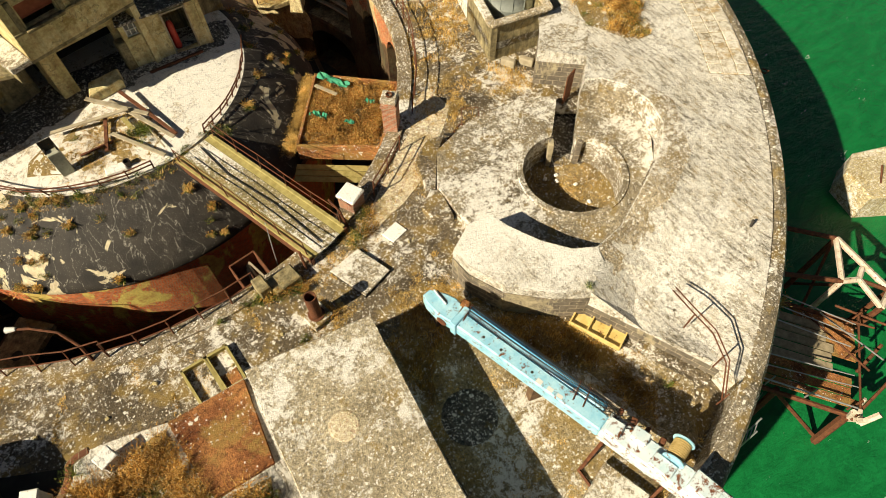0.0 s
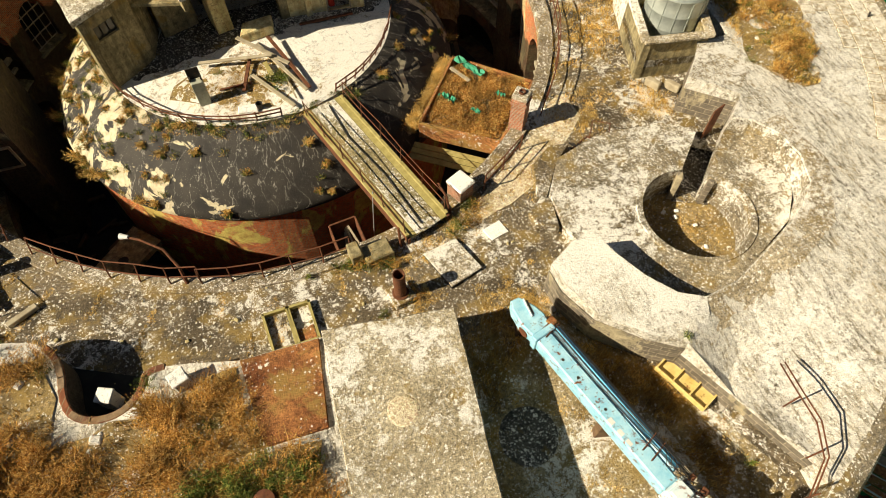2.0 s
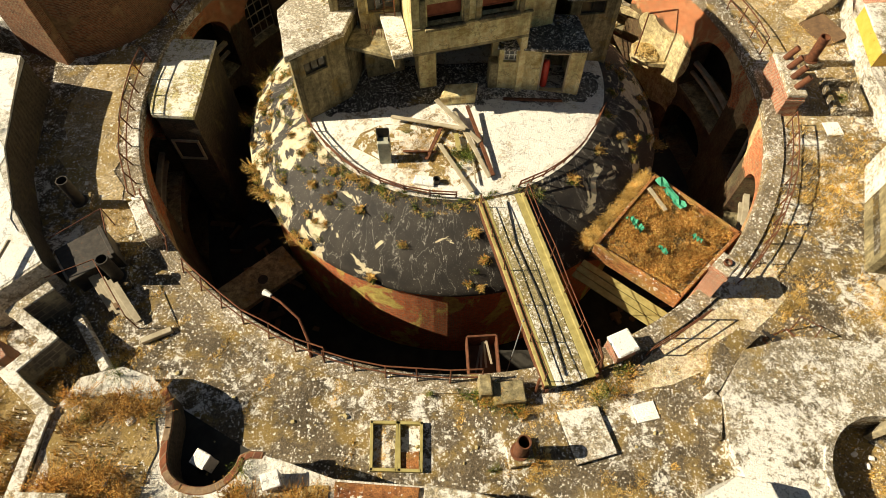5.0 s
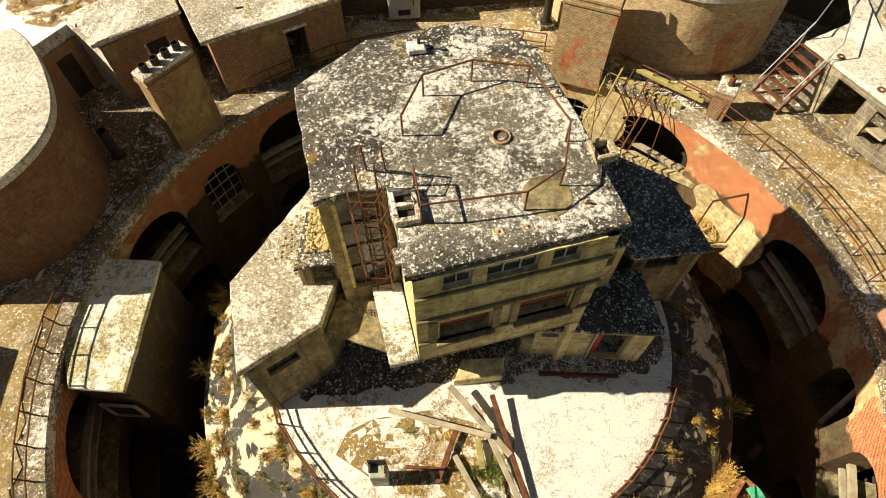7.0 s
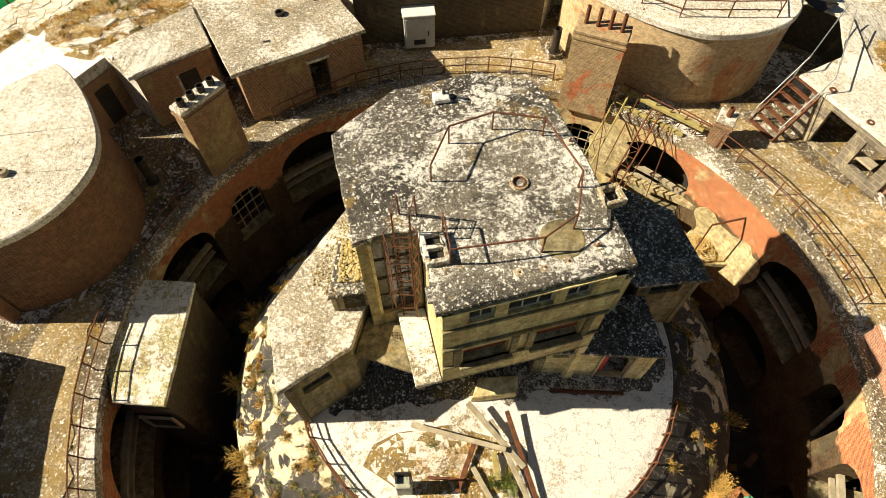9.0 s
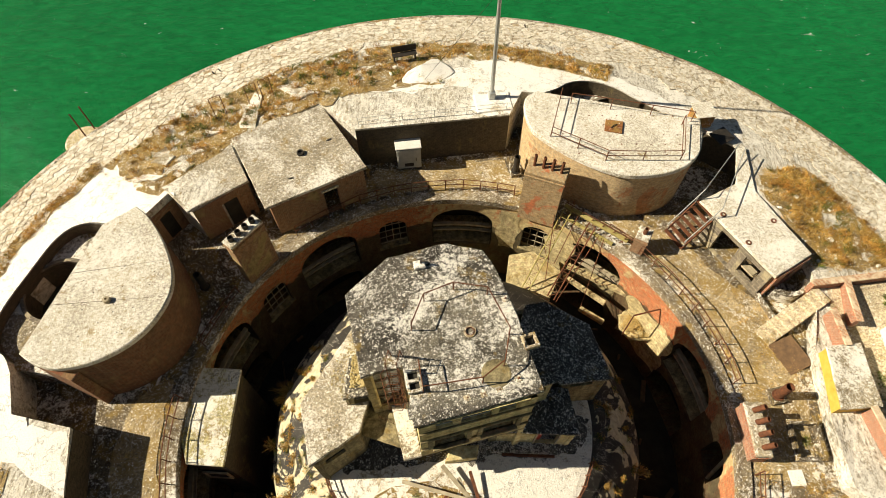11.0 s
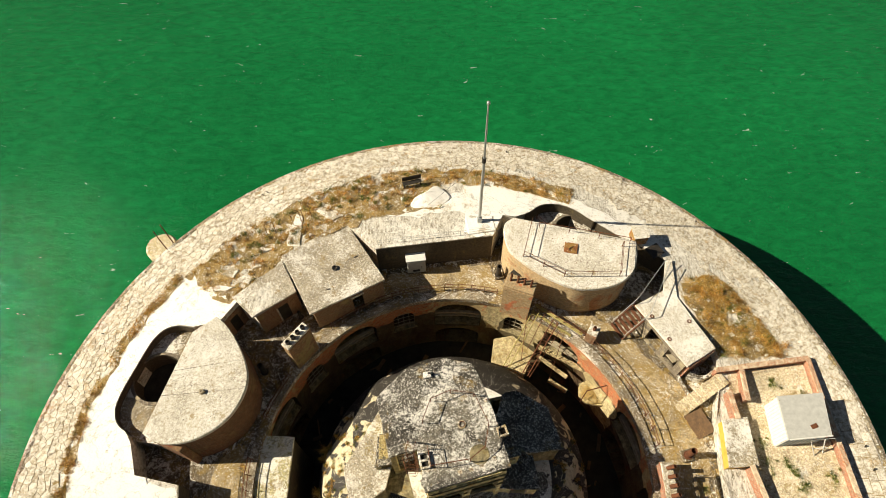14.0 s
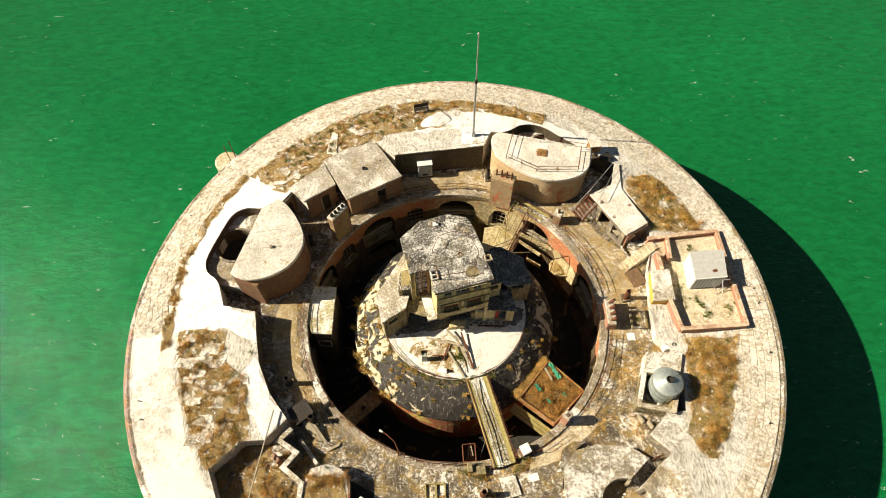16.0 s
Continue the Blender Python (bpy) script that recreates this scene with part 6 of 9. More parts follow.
part("facing", weld(wall_mesh((18.5, -10.22), (16.7, -12.02), 0, 1.3, [], -0.03)), DARKBRICK, block_face)
cresc = thing("breastwork_face", 9, -20, 0, "dark block facing of the curved breastwork", "wall")
face = [(10.36, -22.32), (9.32, -21.62), (8.08, -20.42), (7.53, -19.1), (7.48, -18.2)]
for a, b in zip(face, face[1:]):
    part("facing", weld(wall_mesh(b, a, 0, 1.3, [], -0.03)), DARKBRICK, cresc)
gl = [(12.27, -26.7), (11.22, -24.2), (10.37, -22.3)]
for a, b in zip(gl, gl[1:]):
    part("facing", weld(wall_mesh(b, a, 0, 0.82, [], -0.03)), DARKBRICK, cresc)
part("kerb", Mesh().box(11.6, -25.5, 0, 0.28, 2.6, 0.3, 22.5, 0.03), CONCRETE, cresc)
grate = thing("floor_grate", 12.1, -12.85, 0, "rusty slatted floor grate by a bent rail", "grate")
for k in range(7):
    part("slat", Mesh().box(11.7 + k * 0.14, -12.65 - k * 0.07, 0.03, 0.07, 1.05, 0.05, 35), DARKMETAL, grate)
part("frame", Mesh().tube([(11.35, -12.55, 0.04), (12.3, -12.15, 0.04), (12.95, -13.0, 0.04), (11.95, -13.45, 0.04), (11.35, -12.55, 0.04)], 0.035, 5), RUST, grate)
part("hoop", Mesh().tube([(12.4, -12.2, 0.0), (12.5, -12.0, 0.8), (13.1, -12.4, 0.8), (13.1, -12.6, 0.0)], 0.025, 6), RUST, grate)
low = single("low_kerb", Mesh().prism(ccw([(9.0, -14.6), (9.3, -14.9), (9.0, -16.2), (8.2, -15.8), (8.15, -15.2)]), 0, 0.45, 0.05), CONCRETE, "low weathered concrete ramp beside the emplacement", "kerb")
step_ = single("ledge_step", Mesh().prism(ccw([(9.3, -13.0), (10.4, -12.3), (11.2, -12.5), (10.3, -13.25), (9.25, -14.6), (8.9, -14.4)]), 0, 0.42, 0.04), CONCRETE, "low concrete step at the ring's edge", "step")
trough = thing("yellow_trough", 10.4, -23.1, 0, "yellow open steel trough with two cross ribs", "trough")
tp, tq = Vector((10.06, -22.2)), Vector((10.76, -23.92))
d_ = (tq - tp).normalized()
ta = math.degrees(math.atan2(d_.y, d_.x))
mid = (tp + tq) / 2
nrm = Vector((-d_.y, d_.x))
part("floor", Mesh().box(mid.x, mid.y, 0.04, 1.95, 0.8, 0.06, ta), FADEDYELLOW, trough)
for s in (-1, 1):
    part("side", Mesh().box(mid.x + nrm.x * 0.4 * s, mid.y + nrm.y * 0.4 * s, 0.04, 1.95, 0.06, 0.24 if s < 0 else 0.5, ta, 0.01), FADEDYELLOW, trough)
for s in (-0.95, -0.3, 0.35, 0.95):
    part("rib", Mesh().box(mid.x + d_.x * s, mid.y + d_.y * s, 0.08, 0.06, 0.8, 0.2, ta, 0.01), FADEDYELLOW, trough)
bent_rail = thing("bent_rail", 11.8, -26, 1.7, "bent rusty double rail sprawled on the glacis", "rail")
for off in (0.0, 0.16):
    part("rail", Mesh().tube([(12.5 + off, -23.9, 1.95), (12.2 + off, -24.8, 2.3), (12.05 + off, -25.8, 2.45), (11.7 + off, -26.7, 2.3), (10.9 + off, -27.4, 1.9)], 0.024, 6), RUST, bent_rail)
for p in ((12.1, -25.0), (11.8, -26.5), (10.95, -27.4)):
    part("post", Mesh().tube([(p[0], p[1], 1.4), (p[0] + 0.05, p[1], 2.3)], 0.025, 6), RUST, bent_rail)

# ---- the blue crane jib lying in the yard ----
crane = thing("crane_jib", 7.0, -24, 0, "faded blue steel crane jib laid across the yard", "crane jib")
c0, c1 = Vector((5.80, -19.05, 1.55)), Vector((8.75, -30.0, 1.75))
cm = Matrix.Translation(c0) @ (c1 - c0).to_track_quat("Y", "Z").to_matrix().to_4x4()
jl = (c1 - c0).length
part("boom", Mesh().box(0.12, 3.95, -0.34, 0.56, 6.1, 0.62, 0, 0.05).moved(cm), BLUEPAINT, crane, "flaking pale blue box boom")
nose = [(0.20, -0.05), (-0.10, 0.0), (-0.34, 0.55), (-0.40, 0.95), (-0.30, 1.35), (0.40, 1.35), (0.46, 0.85), (0.34, 0.2)]
part("nose", Mesh().prism(ccw(nose), -0.26, 0.30, 0.04).moved(cm), BLUEPAINT, crane, "tapered plate nose with rust stains")
part("nose_slot", Mesh().box(-0.16, 0.5, 0.296, 0.05, 0.55, 0.02, -14).moved(cm), BLACKED, crane)
part("nose_rib", Mesh().box(-0.08, 0.48, 0.29, 0.05, 0.7, 0.07, -14, 0.01).moved(cm), PALEBLUE, crane)
part("sheave", Mesh().tube([(0.30, 0.95, -0.1), (0.46, 0.95, -0.1)], 0.2, 16).moved(cm), RUST, crane)
part("nose_block", Mesh().box(-0.42, 1.3, 0.05, 0.3, 0.3, 0.3, 12, 0.04).moved(cm), RUSTPLATE, crane)
part("collar", Mesh().box(0.06, 1.45, -0.36, 0.82, 0.22, 0.72, 0, 0.03).moved(cm), BLUEPAINT, crane)
for x, r, z, m in ((-0.27, 0.085, 0.16, BLUEPAINT), (-0.47, 0.105, 0.05, BLUEPAINT), (-0.37, 0.035, 0.26, DEEPBLUE)):
    part("ram", Mesh().tube([(x, 1.2, z), (x, 6.75, z)], r, 12).moved(cm), m, crane)
part("ram_tray", Mesh().box(-0.37, 4.0, -0.22, 0.44, 5.6, 0.1, 0, 0.02).moved(cm), DEEPBLUE, crane, "deeper blue tray under the rams")
part("timber", Mesh().box(-0.68, 4.3, -0.3, 0.14, 5.9, 0.16, 0, 0.02).moved(cm), OLDWOOD, crane, "pale timber along the jib")
for x in (-0.2, -0.33, -0.42):
    part("hose", Mesh().tube([(x, 1.2, 0.28), (x + 0.03, 3.5, 0.27), (x - 0.02, 5.6, 0.28), (x - 0.05, 7.1, 0.40)], 0.016, 5).moved(cm), DARKMETAL, crane)
for y in (1.25, 1.5, 5.75, 6.1):
    part("clamp", Mesh().tube([(0.12, y + 0.12, 0.31), (-0.55, y, 0.30), (-0.62, y - 0.02, 0.05)], 0.022, 5).moved(cm), RUST, crane)
for y in (0.85, 2.5, 3.2, 4.4):
    part("hole_plate", Mesh().lathe([(0.05, 0.285), (0.0, 0.288)], 0.16, y, 10, closed=False).moved(cm), BLACKED, crane)
for k, y in enumerate((4.75, 5.15, 5.5)):
    part("mark", Mesh().box(0.27, y, 0.281, 0.16 - 0.02 * k, 0.2, 0.004).moved(cm), WHITEPAINT, crane, "faded white painted mark")
part("lower_boom", Mesh().box(0.05, (7.0 + jl) / 2, -0.36, 0.78, jl - 7.0, 0.68, 0, 0.05).moved(cm), PALEBLUE, crane, "bleached lower boom streaked with rust")
for x, y, w, l, h in ((0.1, 7.3, 0.5, 0.45, 0.16), (-0.15, 8.0, 0.4, 0.5, 0.22), (0.2, 8.9, 0.46, 0.7, 0.2), (0.0, 10.1, 0.6, 0.8, 0.24)):
    part("bracket", Mesh().box(x, y, 0.31, w, l, h, random.uniform(-6, 6), 0.03).moved(cm), PALEBLUE, crane)
for k in range(7):
    y = 6.2 + k * 0.17
    part("cable", Mesh().tube([(-0.5, y, 0.18), (-0.3, y + 0.15, 0.42 + 0.04 * (k % 3)), (-0.1, y + 0.35, 0.36), (-0.35, y + 0.75, 0.40), (-0.6, y + 0.9, 0.1)], 0.014, 5).moved(cm), DARKMETAL, crane)
for y, w in ((7.2, 0.14), (7.65, 0.2), (8.1, 0.12), (8.6, 0.16)):
    part("fitting", Mesh().box(-0.52, y, 0.02, 0.2, w, 0.26, 10, 0.03).moved(cm), RUST, crane)
winch = part("winch", Mesh().tube([(-0.72, 9.05, 0.5), (-0.12, 9.05, 0.5)], 0.2, 16).moved(cm), RUST, crane, "winch drum wound with pale rope")
for k in range(9):
    sub_part("rope_turn", Mesh().tube([(-0.68 + k * 0.065, 9.05 + 0.235 * math.cos(t), 0.5 + 0.235 * math.sin(t)) for t in [i * math.pi / 8 for i in range(17)]], 0.033, 5).moved(cm), STRAWROPE, winch)
for x in (-0.76, -0.08):
    part("winch_cheek", Mesh().tube([(x - 0.02, 9.05, 0.5), (x + 0.02, 9.05, 0.5)], 0.33, 18).moved(cm), BLUEPAINT, crane)
prop = thing("crane_trestle", 7.4, -26, 0, "rusty steel trestle under the crane jib", "trestle")
for a, b in (((6.5, -26.3, 0), (7.6, -26.1, 1.2)), ((8.5, -26.0, 0), (7.7, -26.2, 1.2)), ((6.4, -28.3, 0), (8.1, -28.1, 1.3)), ((9.3, -28.0, 0), (8.3, -28.2, 1.3)), ((6.5, -26.3, 0.1), (6.4, -28.3, 0.1)), ((6.9, -26.2, 0.5), (8.2, -26.1, 0.5))):
    part("leg", Mesh().tube([a, b], 0.06, 5), RUST, prop)
part("packing", Mesh().box(6.0, -19.55, 0, 0.5, 0.3, 1.15, -15, 0.03), DARKWOOD, prop)
part("packing", Mesh().box(7.0, -23.6, 0, 0.6, 0.3, 1.25, -15, 0.03), DARKWOOD, prop)
single("pale_slab", Mesh().prism(ccw([(5.9, -27.0), (7.3, -26.6), (7.8, -28.4), (6.2, -28.9)]), 0, 0.35, 0.04), SPATTERED, "pale broken slab under the crane jib", "slab")
single("cover_plate", Mesh().lathe([(0.95, 0.0), (0.95, 0.05), (0.7, 0.06), (0.0, 0.04)], 4.75, -22.9, 28, closed=False), DIRTSHADE, "round dark cover plate set in the yard", "cover plate")

# ---- the south side ----
slab = thing("slab_building", 1.2, -22, 0, "long low building under a bare concrete slab roof", "building")
sl = [(-1.35, -29.0), (2.4, -29.3), (3.7, -18.75), (-0.5, -18.1)]
part("wall", Mesh().prism(ccw([(-1.25, -28.9), (2.3, -29.2), (3.58, -18.85), (-0.42, -18.2)]), -0.01, 1.9), DARKBRICK, slab)
part("roof", rough_slab(sl, 1.88, 2.1, 0.02), SLABROOF, slab, "bare slab roof blotched white")
part("roof_patch", Mesh().lathe([(0.48, 2.104), (0.42, 2.125), (0.0, 2.13)], 1.15, -21.4, 24, closed=False), CEMENT, slab)
single("rust_plate", Mesh().prism(ccw([(-3.15, -18.05), (-0.65, -18.15), (-1.05, -21.0), (-2.95, -20.9)]), 1.3, 1.72, 0.02), RUSTPLATE, "broad rusted steel plate patched with lichen", "plate")
fr = thing("cold_frame", -1.6, -16.6, 0, "two old timber hatch frames lying open", "frame")
for x0, x1 in ((-2.4, -1.55), (-1.5, -0.75)):
    for a, b in (((x0, -15.9), (x0 + 0.1, -17.4)), ((x1, -15.9), (x1 + 0.05, -17.4)), ((x0, -15.9), (x1, -15.9)), ((x0 + 0.1, -17.4), (x1, -17.4))):
        ang_ = math.degrees(math.atan2(b[1] - a[1], b[0] - a[0]))
        part("bar", Mesh().box((a[0] + b[0]) / 2, (a[1] + b[1]) / 2, 0.0, math.dist(a, b) + 0.1, 0.1, 0.2, ang_, 0.01), MOSSWOOD, fr)
part("rust_panel", Mesh().box(-1.1, -17.1, 0.02, 0.6, 0.6, 0.05, 2), RUSTPLATE, fr)
trap = thing("deck_hatch", 4.65, -16.1, 0, "square raised deck hatch spattered white", "hatch")
tr_ = ccw([(3.75, -15.4), (5.15, -15.15), (5.65, -16.7), (4.3, -17.1)])
part("curb", Mesh().prism(tr_, 0, 0.1), DARKMETAL, trap)
part("lid", Mesh().prism([tuple(Vector(p) * 0.985 + Vector((4.7, -16.1)) * 0.015) for p in tr_], 0.1, 0.17, 0.02), SPATTERED, trap)
single("pad_stone", Mesh().prism(ccw([(6.3, -15.1), (7.07, -14.9), (7.22, -15.5), (6.46, -15.68)]), 0, 0.07, 0.015), LIMEWASH, "pale square pad set in the deck", "pad")
for x, y, h, t in ((-4.95, -18.1, 2.0, 20), (-7.55, -17.35, 0.85, -25)):
    p_ = thing("concrete_post", x, y, 0, "short pale concrete post with a sloping top", "post")
    part("shaft", Mesh().box(x, y, -0.01 if h < 1 else 1.2, 0.48, 0.42, h if h < 1 else h - 1.2, t, 0.03), LIMEWASH, p_)
    part("cap", Mesh().box(x, y, h - 0.02, 0.54, 0.48, 0.08, t, 0.03, (6, 0)), LIMEWASH, p_)
rb = thing("rusty_engine", -3.0, -23.3, 1.4, "rusty boxed engine casing with round lids", "engine")
part("casing", Mesh().box(-3.0, -23.3, 1.3, 1.2, 1.3, 0.75, 5, 0.06), RUSTPLATE, rb)
part("lid", Mesh().lathe([(0.33, 2.05), (0.3, 2.12), (0.0, 2.14)], -2.95, -23.2, 20, closed=False), DARKMETAL, rb)
part("drum", Mesh().lathe([(0.3, 1.3), (0.3, 2.1), (0.0, 2.14)], -3.15, -22.45, 18, closed=False), RUST, rb)
wb = thing("white_bunker", -11.2, -19.8, 1.0, "brick box with a white blotched flat top", "bunker")
part("body", Mesh().prism(ccw([(-11.85, -18.75), (-10.6, -18.75), (-10.5, -20.95), (-11.8, -20.85)]), 1.0, 2.2), REDBRICK, wb)
part("top", rough_slab([(-11.95, -18.65), (-10.5, -18.65), (-10.4, -21.05), (-11.9, -20.95)], 2.2, 2.32, 0.02), SPATTERED, wb)
single("garden_wall", Mesh().box(-13.2, -21.15, 0.8, 2.6, 0.3, 0.9, -3, 0.03), REDBRICK, "low red brick wall by the scrub", "wall")
zig = [(-14.05, -11.9), (-14.85, -12.75), (-13.25, -13.75), (-14.2, -14.95), (-12.5, -16.2), (-12.6, -18.8)]
zw = thing("zigzag_wall", -13.6, -14, 0, "zigzag blast wall with a broad white coping", "wall")
for a, b in zip(zig, zig[1:]):
    ang_ = math.degrees(math.atan2(b[1] - a[1], b[0] - a[0]))
    part("wall", Mesh().box((a[0] + b[0]) / 2, (a[1] + b[1]) / 2, -0.01, math.dist(a, b) + 0.28, 0.3, 1.42, ang_), DARKBRICK, zw)
    part("coping", Mesh().box((a[0] + b[0]) / 2, (a[1] + b[1]) / 2, 1.41 + random.uniform(0, 0.006), math.dist(a, b) + 0.42, 0.42, 0.09, ang_, 0.02), SPATTERED, zw)
single("white_wall", Mesh().box(-15.0, -14.15, 0, 0.85, 0.4, 1.3, -45, 0.04), REDBRICK, "stub of red brick wall with white top", "wall")
lw = thing("kerb_wall", -12.9, -13.4, 0, "long low concrete kerb with a white top", "kerb")
part("kerb", Mesh().box(-12.45, -13.45, 0, 0.3, 2.6, 0.5, 40, 0.03), SPATTERED, lw)

# ---- the west plant ----
plant = thing("plant_box", -13.5, -10.1, 0, "shaded steel plant box inside a pipe guard", "plant")
part("body", Mesh().box(-13.5, -10.2, 0, 1.55, 1.6, 0.95, -50, 0.04), DARKMETAL, plant)
part("lid", Mesh().box(-13.5, -10.2, 0.95, 1.65, 1.7, 0.07, -50, 0.02), DARKMETAL, plant)
part("side_panel", Mesh().box(-12.75, -9.7, 0.1, 1.5, 0.16, 1.15, -53, 0.02), DARKMETAL, plant)
guard = thing("pipe_guard", -13.6, -9.8, 0, "thin rusty pipe guard round the plant", "guard rail")
for a, b in (((-14.9, -9.7, 1.2), (-13.4, -8.3, 1.2)), ((-13.4, -8.3, 1.2), (-12.6, -9.9, 1.2)), ((-14.4, -11.4, 1.3), (-12.9, -10.6, 1.3)), ((-12.9, -10.6, 1.3), (-11.2, -12.7, 1.1)), ((-13.4, -8.3, 0), (-13.4, -8.3, 1.2)), ((-12.6, -9.9, 0), (-12.6, -9.9, 1.2)), ((-12.9, -10.6, 0), (-12.9, -10.6, 1.3)), ((-11.2, -12.7, 0), (-11.2, -12.7, 1.1))):
    part("bar", Mesh().tube([a, b], 0.022, 5), RUST, guard)
ramp = thing("timber_ramp", -12.2, -11.9, 0, "grey timber ramp of five boards", "ramp")
for k in range(5):
    part("board", Mesh().box(-12.75 + k * 0.26, -11.45 - k * 0.12 + k * 0.02, 0.42 - k * 0.01, 0.25, 1.75, 0.06, 40, 0.01, (14, 0)), OLDWOOD, ramp)
part("bearer", Mesh().box(-12.4, -11.6, 0.0, 1.3, 0.12, 0.4, -50), DARKWOOD, ramp)
single("loose_timber", Mesh().box(-10.4, -13.0, 0.0, 1.1, 0.22, 0.2, 27, 0.02), OLDWOOD, "squared timber lying on the deck", "timber")
single("edge_beam", Mesh().box(-11.85, -8.45, 0.1, 0.62, 2.1, 0.75, 33, 0.04), SPATTERED, "white concrete block on the court edge", "block")
single("edge_beam_end", Mesh().box(-12.55, -7.35, 0.1, 0.4, 0.4, 0.45, 33, 0.03), LIMEWASH, "small white block on the court edge", "block")
structure("deck_line", Mesh().lathe([(16.15, 0.022), (16.3, 0.022)], sides=30, a0=-178 + 360, a1=158, closed=False), LIMEWASH, "faded pale line along the deck")

# the sunk hole by the scrub
hole_line = [p for p in INNER if math.dist(p, (-7.5, -17.0)) < 2.4 and p[1] < -14.9]
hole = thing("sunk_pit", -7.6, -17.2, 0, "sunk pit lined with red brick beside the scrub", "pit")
for (x0, y0), (x1, y1) in zip(hole_line, hole_line[1:]):
    z0, z1 = parapet_z(x0, y0), parapet_z(x1, y1)
    c = (-7.4, -16.6)
    s = [(x + (c[0] - x) * 0.02, y + (c[1] - y) * 0.02) for x, y in ((x0, y0), (x1, y1))]
    part("lining", Mesh().add([(*s[0], 0), (*s[1], 0), (*s[1], z1 - 0.02), (*s[0], z0 - 0.02)], [(0, 1, 2, 3)]), DARKLINING, hole)
    ang_ = math.degrees(math.atan2(y1 - y0, x1 - x0))
    part("coping", Mesh().box((x0 + x1) / 2, (y0 + y1) / 2, min(z0, z1) - 0.07, math.dist((x0, y0), (x1, y1)) + 0.1, 0.24, 0.11, ang_, 0.03), TURRETBRICK, hole)

# flat near-black floor: the dark of the pit's depth put into its colour
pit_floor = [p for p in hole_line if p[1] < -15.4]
part("floor", Mesh().prism(ccw([(p[0] + (-7.4 - p[0]) * 0.03, p[1] + (-16.9 - p[1]) * 0.03) for p in pit_floor]), -0.01, 0.035), BLACKED, hole, "black floor with the shade of the pit put into its colour")

# brick facings under the parapet's edge, shade put into their dark tone
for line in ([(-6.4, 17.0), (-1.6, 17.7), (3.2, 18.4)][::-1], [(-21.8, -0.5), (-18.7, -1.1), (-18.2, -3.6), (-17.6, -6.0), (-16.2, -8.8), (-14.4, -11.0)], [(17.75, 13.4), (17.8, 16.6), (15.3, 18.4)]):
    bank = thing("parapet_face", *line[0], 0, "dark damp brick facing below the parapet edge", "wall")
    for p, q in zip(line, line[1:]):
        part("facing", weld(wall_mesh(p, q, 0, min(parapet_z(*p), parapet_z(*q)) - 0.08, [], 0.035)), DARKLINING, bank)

# ---- in and over the court ----
bridge = thing("footbridge", 3.2, -10.6, 0.2, "narrow mossy timber footbridge with rusty pipe rails", "footbridge")
b0, b1 = Vector((2.05, -6.75, 0.36)), Vector((4.35, -14.45, 0.3))
bd = (b1 - b0)
bm_ = Matrix.Translation(b0) @ bd.to_track_quat("Y", "Z").to_matrix().to_4x4()
bl = bd.length
for k in range(6):
    x = -0.72 + k * 0.288
    part("plank", Mesh().box(x, bl / 2, -0.06 + random.uniform(-0.008, 0.008), 0.275, bl + random.uniform(-0.1, 0.05), 0.07, 0, 0.012).moved(bm_), (BOARDGUANO if 0 < k < 5 else MOSSWOOD), bridge)
for x in (-0.92, 0.92):
    part("girder", Mesh().box(x, bl / 2, -0.42, 0.12, bl, 0.42, 0, 0.01).moved(bm_), RUST, bridge)
    part("kerb", Mesh().box(x * 0.98, bl / 2, 0.0, 0.16, bl - 0.2, 0.1, 0, 0.02).moved(bm_), MOSSWOOD, bridge)
    for k in range(6):
        y = 0.3 + k * (bl - 0.6) / 5
        part("post", Mesh().tube([(x, y, 0), (x * 1.05, y, 0.95)], 0.022, 6).moved(bm_), RUST, bridge)
    for z in (0.5, 0.95):
        part("rail", Mesh().tube([(x * (1 + 0.05 * z) + random.uniform(-0.03, 0.03), y, z + random.uniform(-0.03, 0.03)) for y in [0.3 + k * (bl - 0.6) / 5 for k in range(6)]], 0.019, 6).moved(bm_), RUST, bridge)
for k in range(9):
    part("cross_beam", Mesh().box(0, 0.3 + k * bl / 9, -0.3, 1.8, 0.1, 0.22).moved(bm_), DARKWOOD, bridge)
single("wire_rope", Mesh().tube([(2.75, -12.2, 0.5), (2.5, -12.9, -0.4), (2.3, -13.4, -1.6)], 0.02, 5), GALVANISED, "frayed wire rope hanging by the bridge", "rope")
single("bridge_cable", Mesh().tube([(2.3, -7.0, 0.42), (2.6, -9.0, 0.4), (3.5, -11.5, 0.38), (4.1, -14.2, 0.36)], 0.03, 5), BLACKED, "black cable lying along the footbridge", "cable")

skip = thing("hanging_skip", 1.3, -13.2, -1.5, "open dark timber skip hung beside the bridge", "skip")
skip_loop = [(0.75, -12.5), (1.85, -12.4), (1.95, -13.9), (0.85, -13.95)]
for a, b in zip(skip_loop, skip_loop[1:] + skip_loop[:1]):
    ang_ = math.degrees(math.atan2(b[1] - a[1], b[0] - a[0]))
    part("side", Mesh().box((a[0] + b[0]) / 2, (a[1] + b[1]) / 2, -1.4, math.dist(a, b), 0.08, 0.9, ang_, 0.02), RUST, skip)
part("floor", Mesh().prism(ccw(skip_loop), -1.5, -1.4), DARKWOOD, skip)
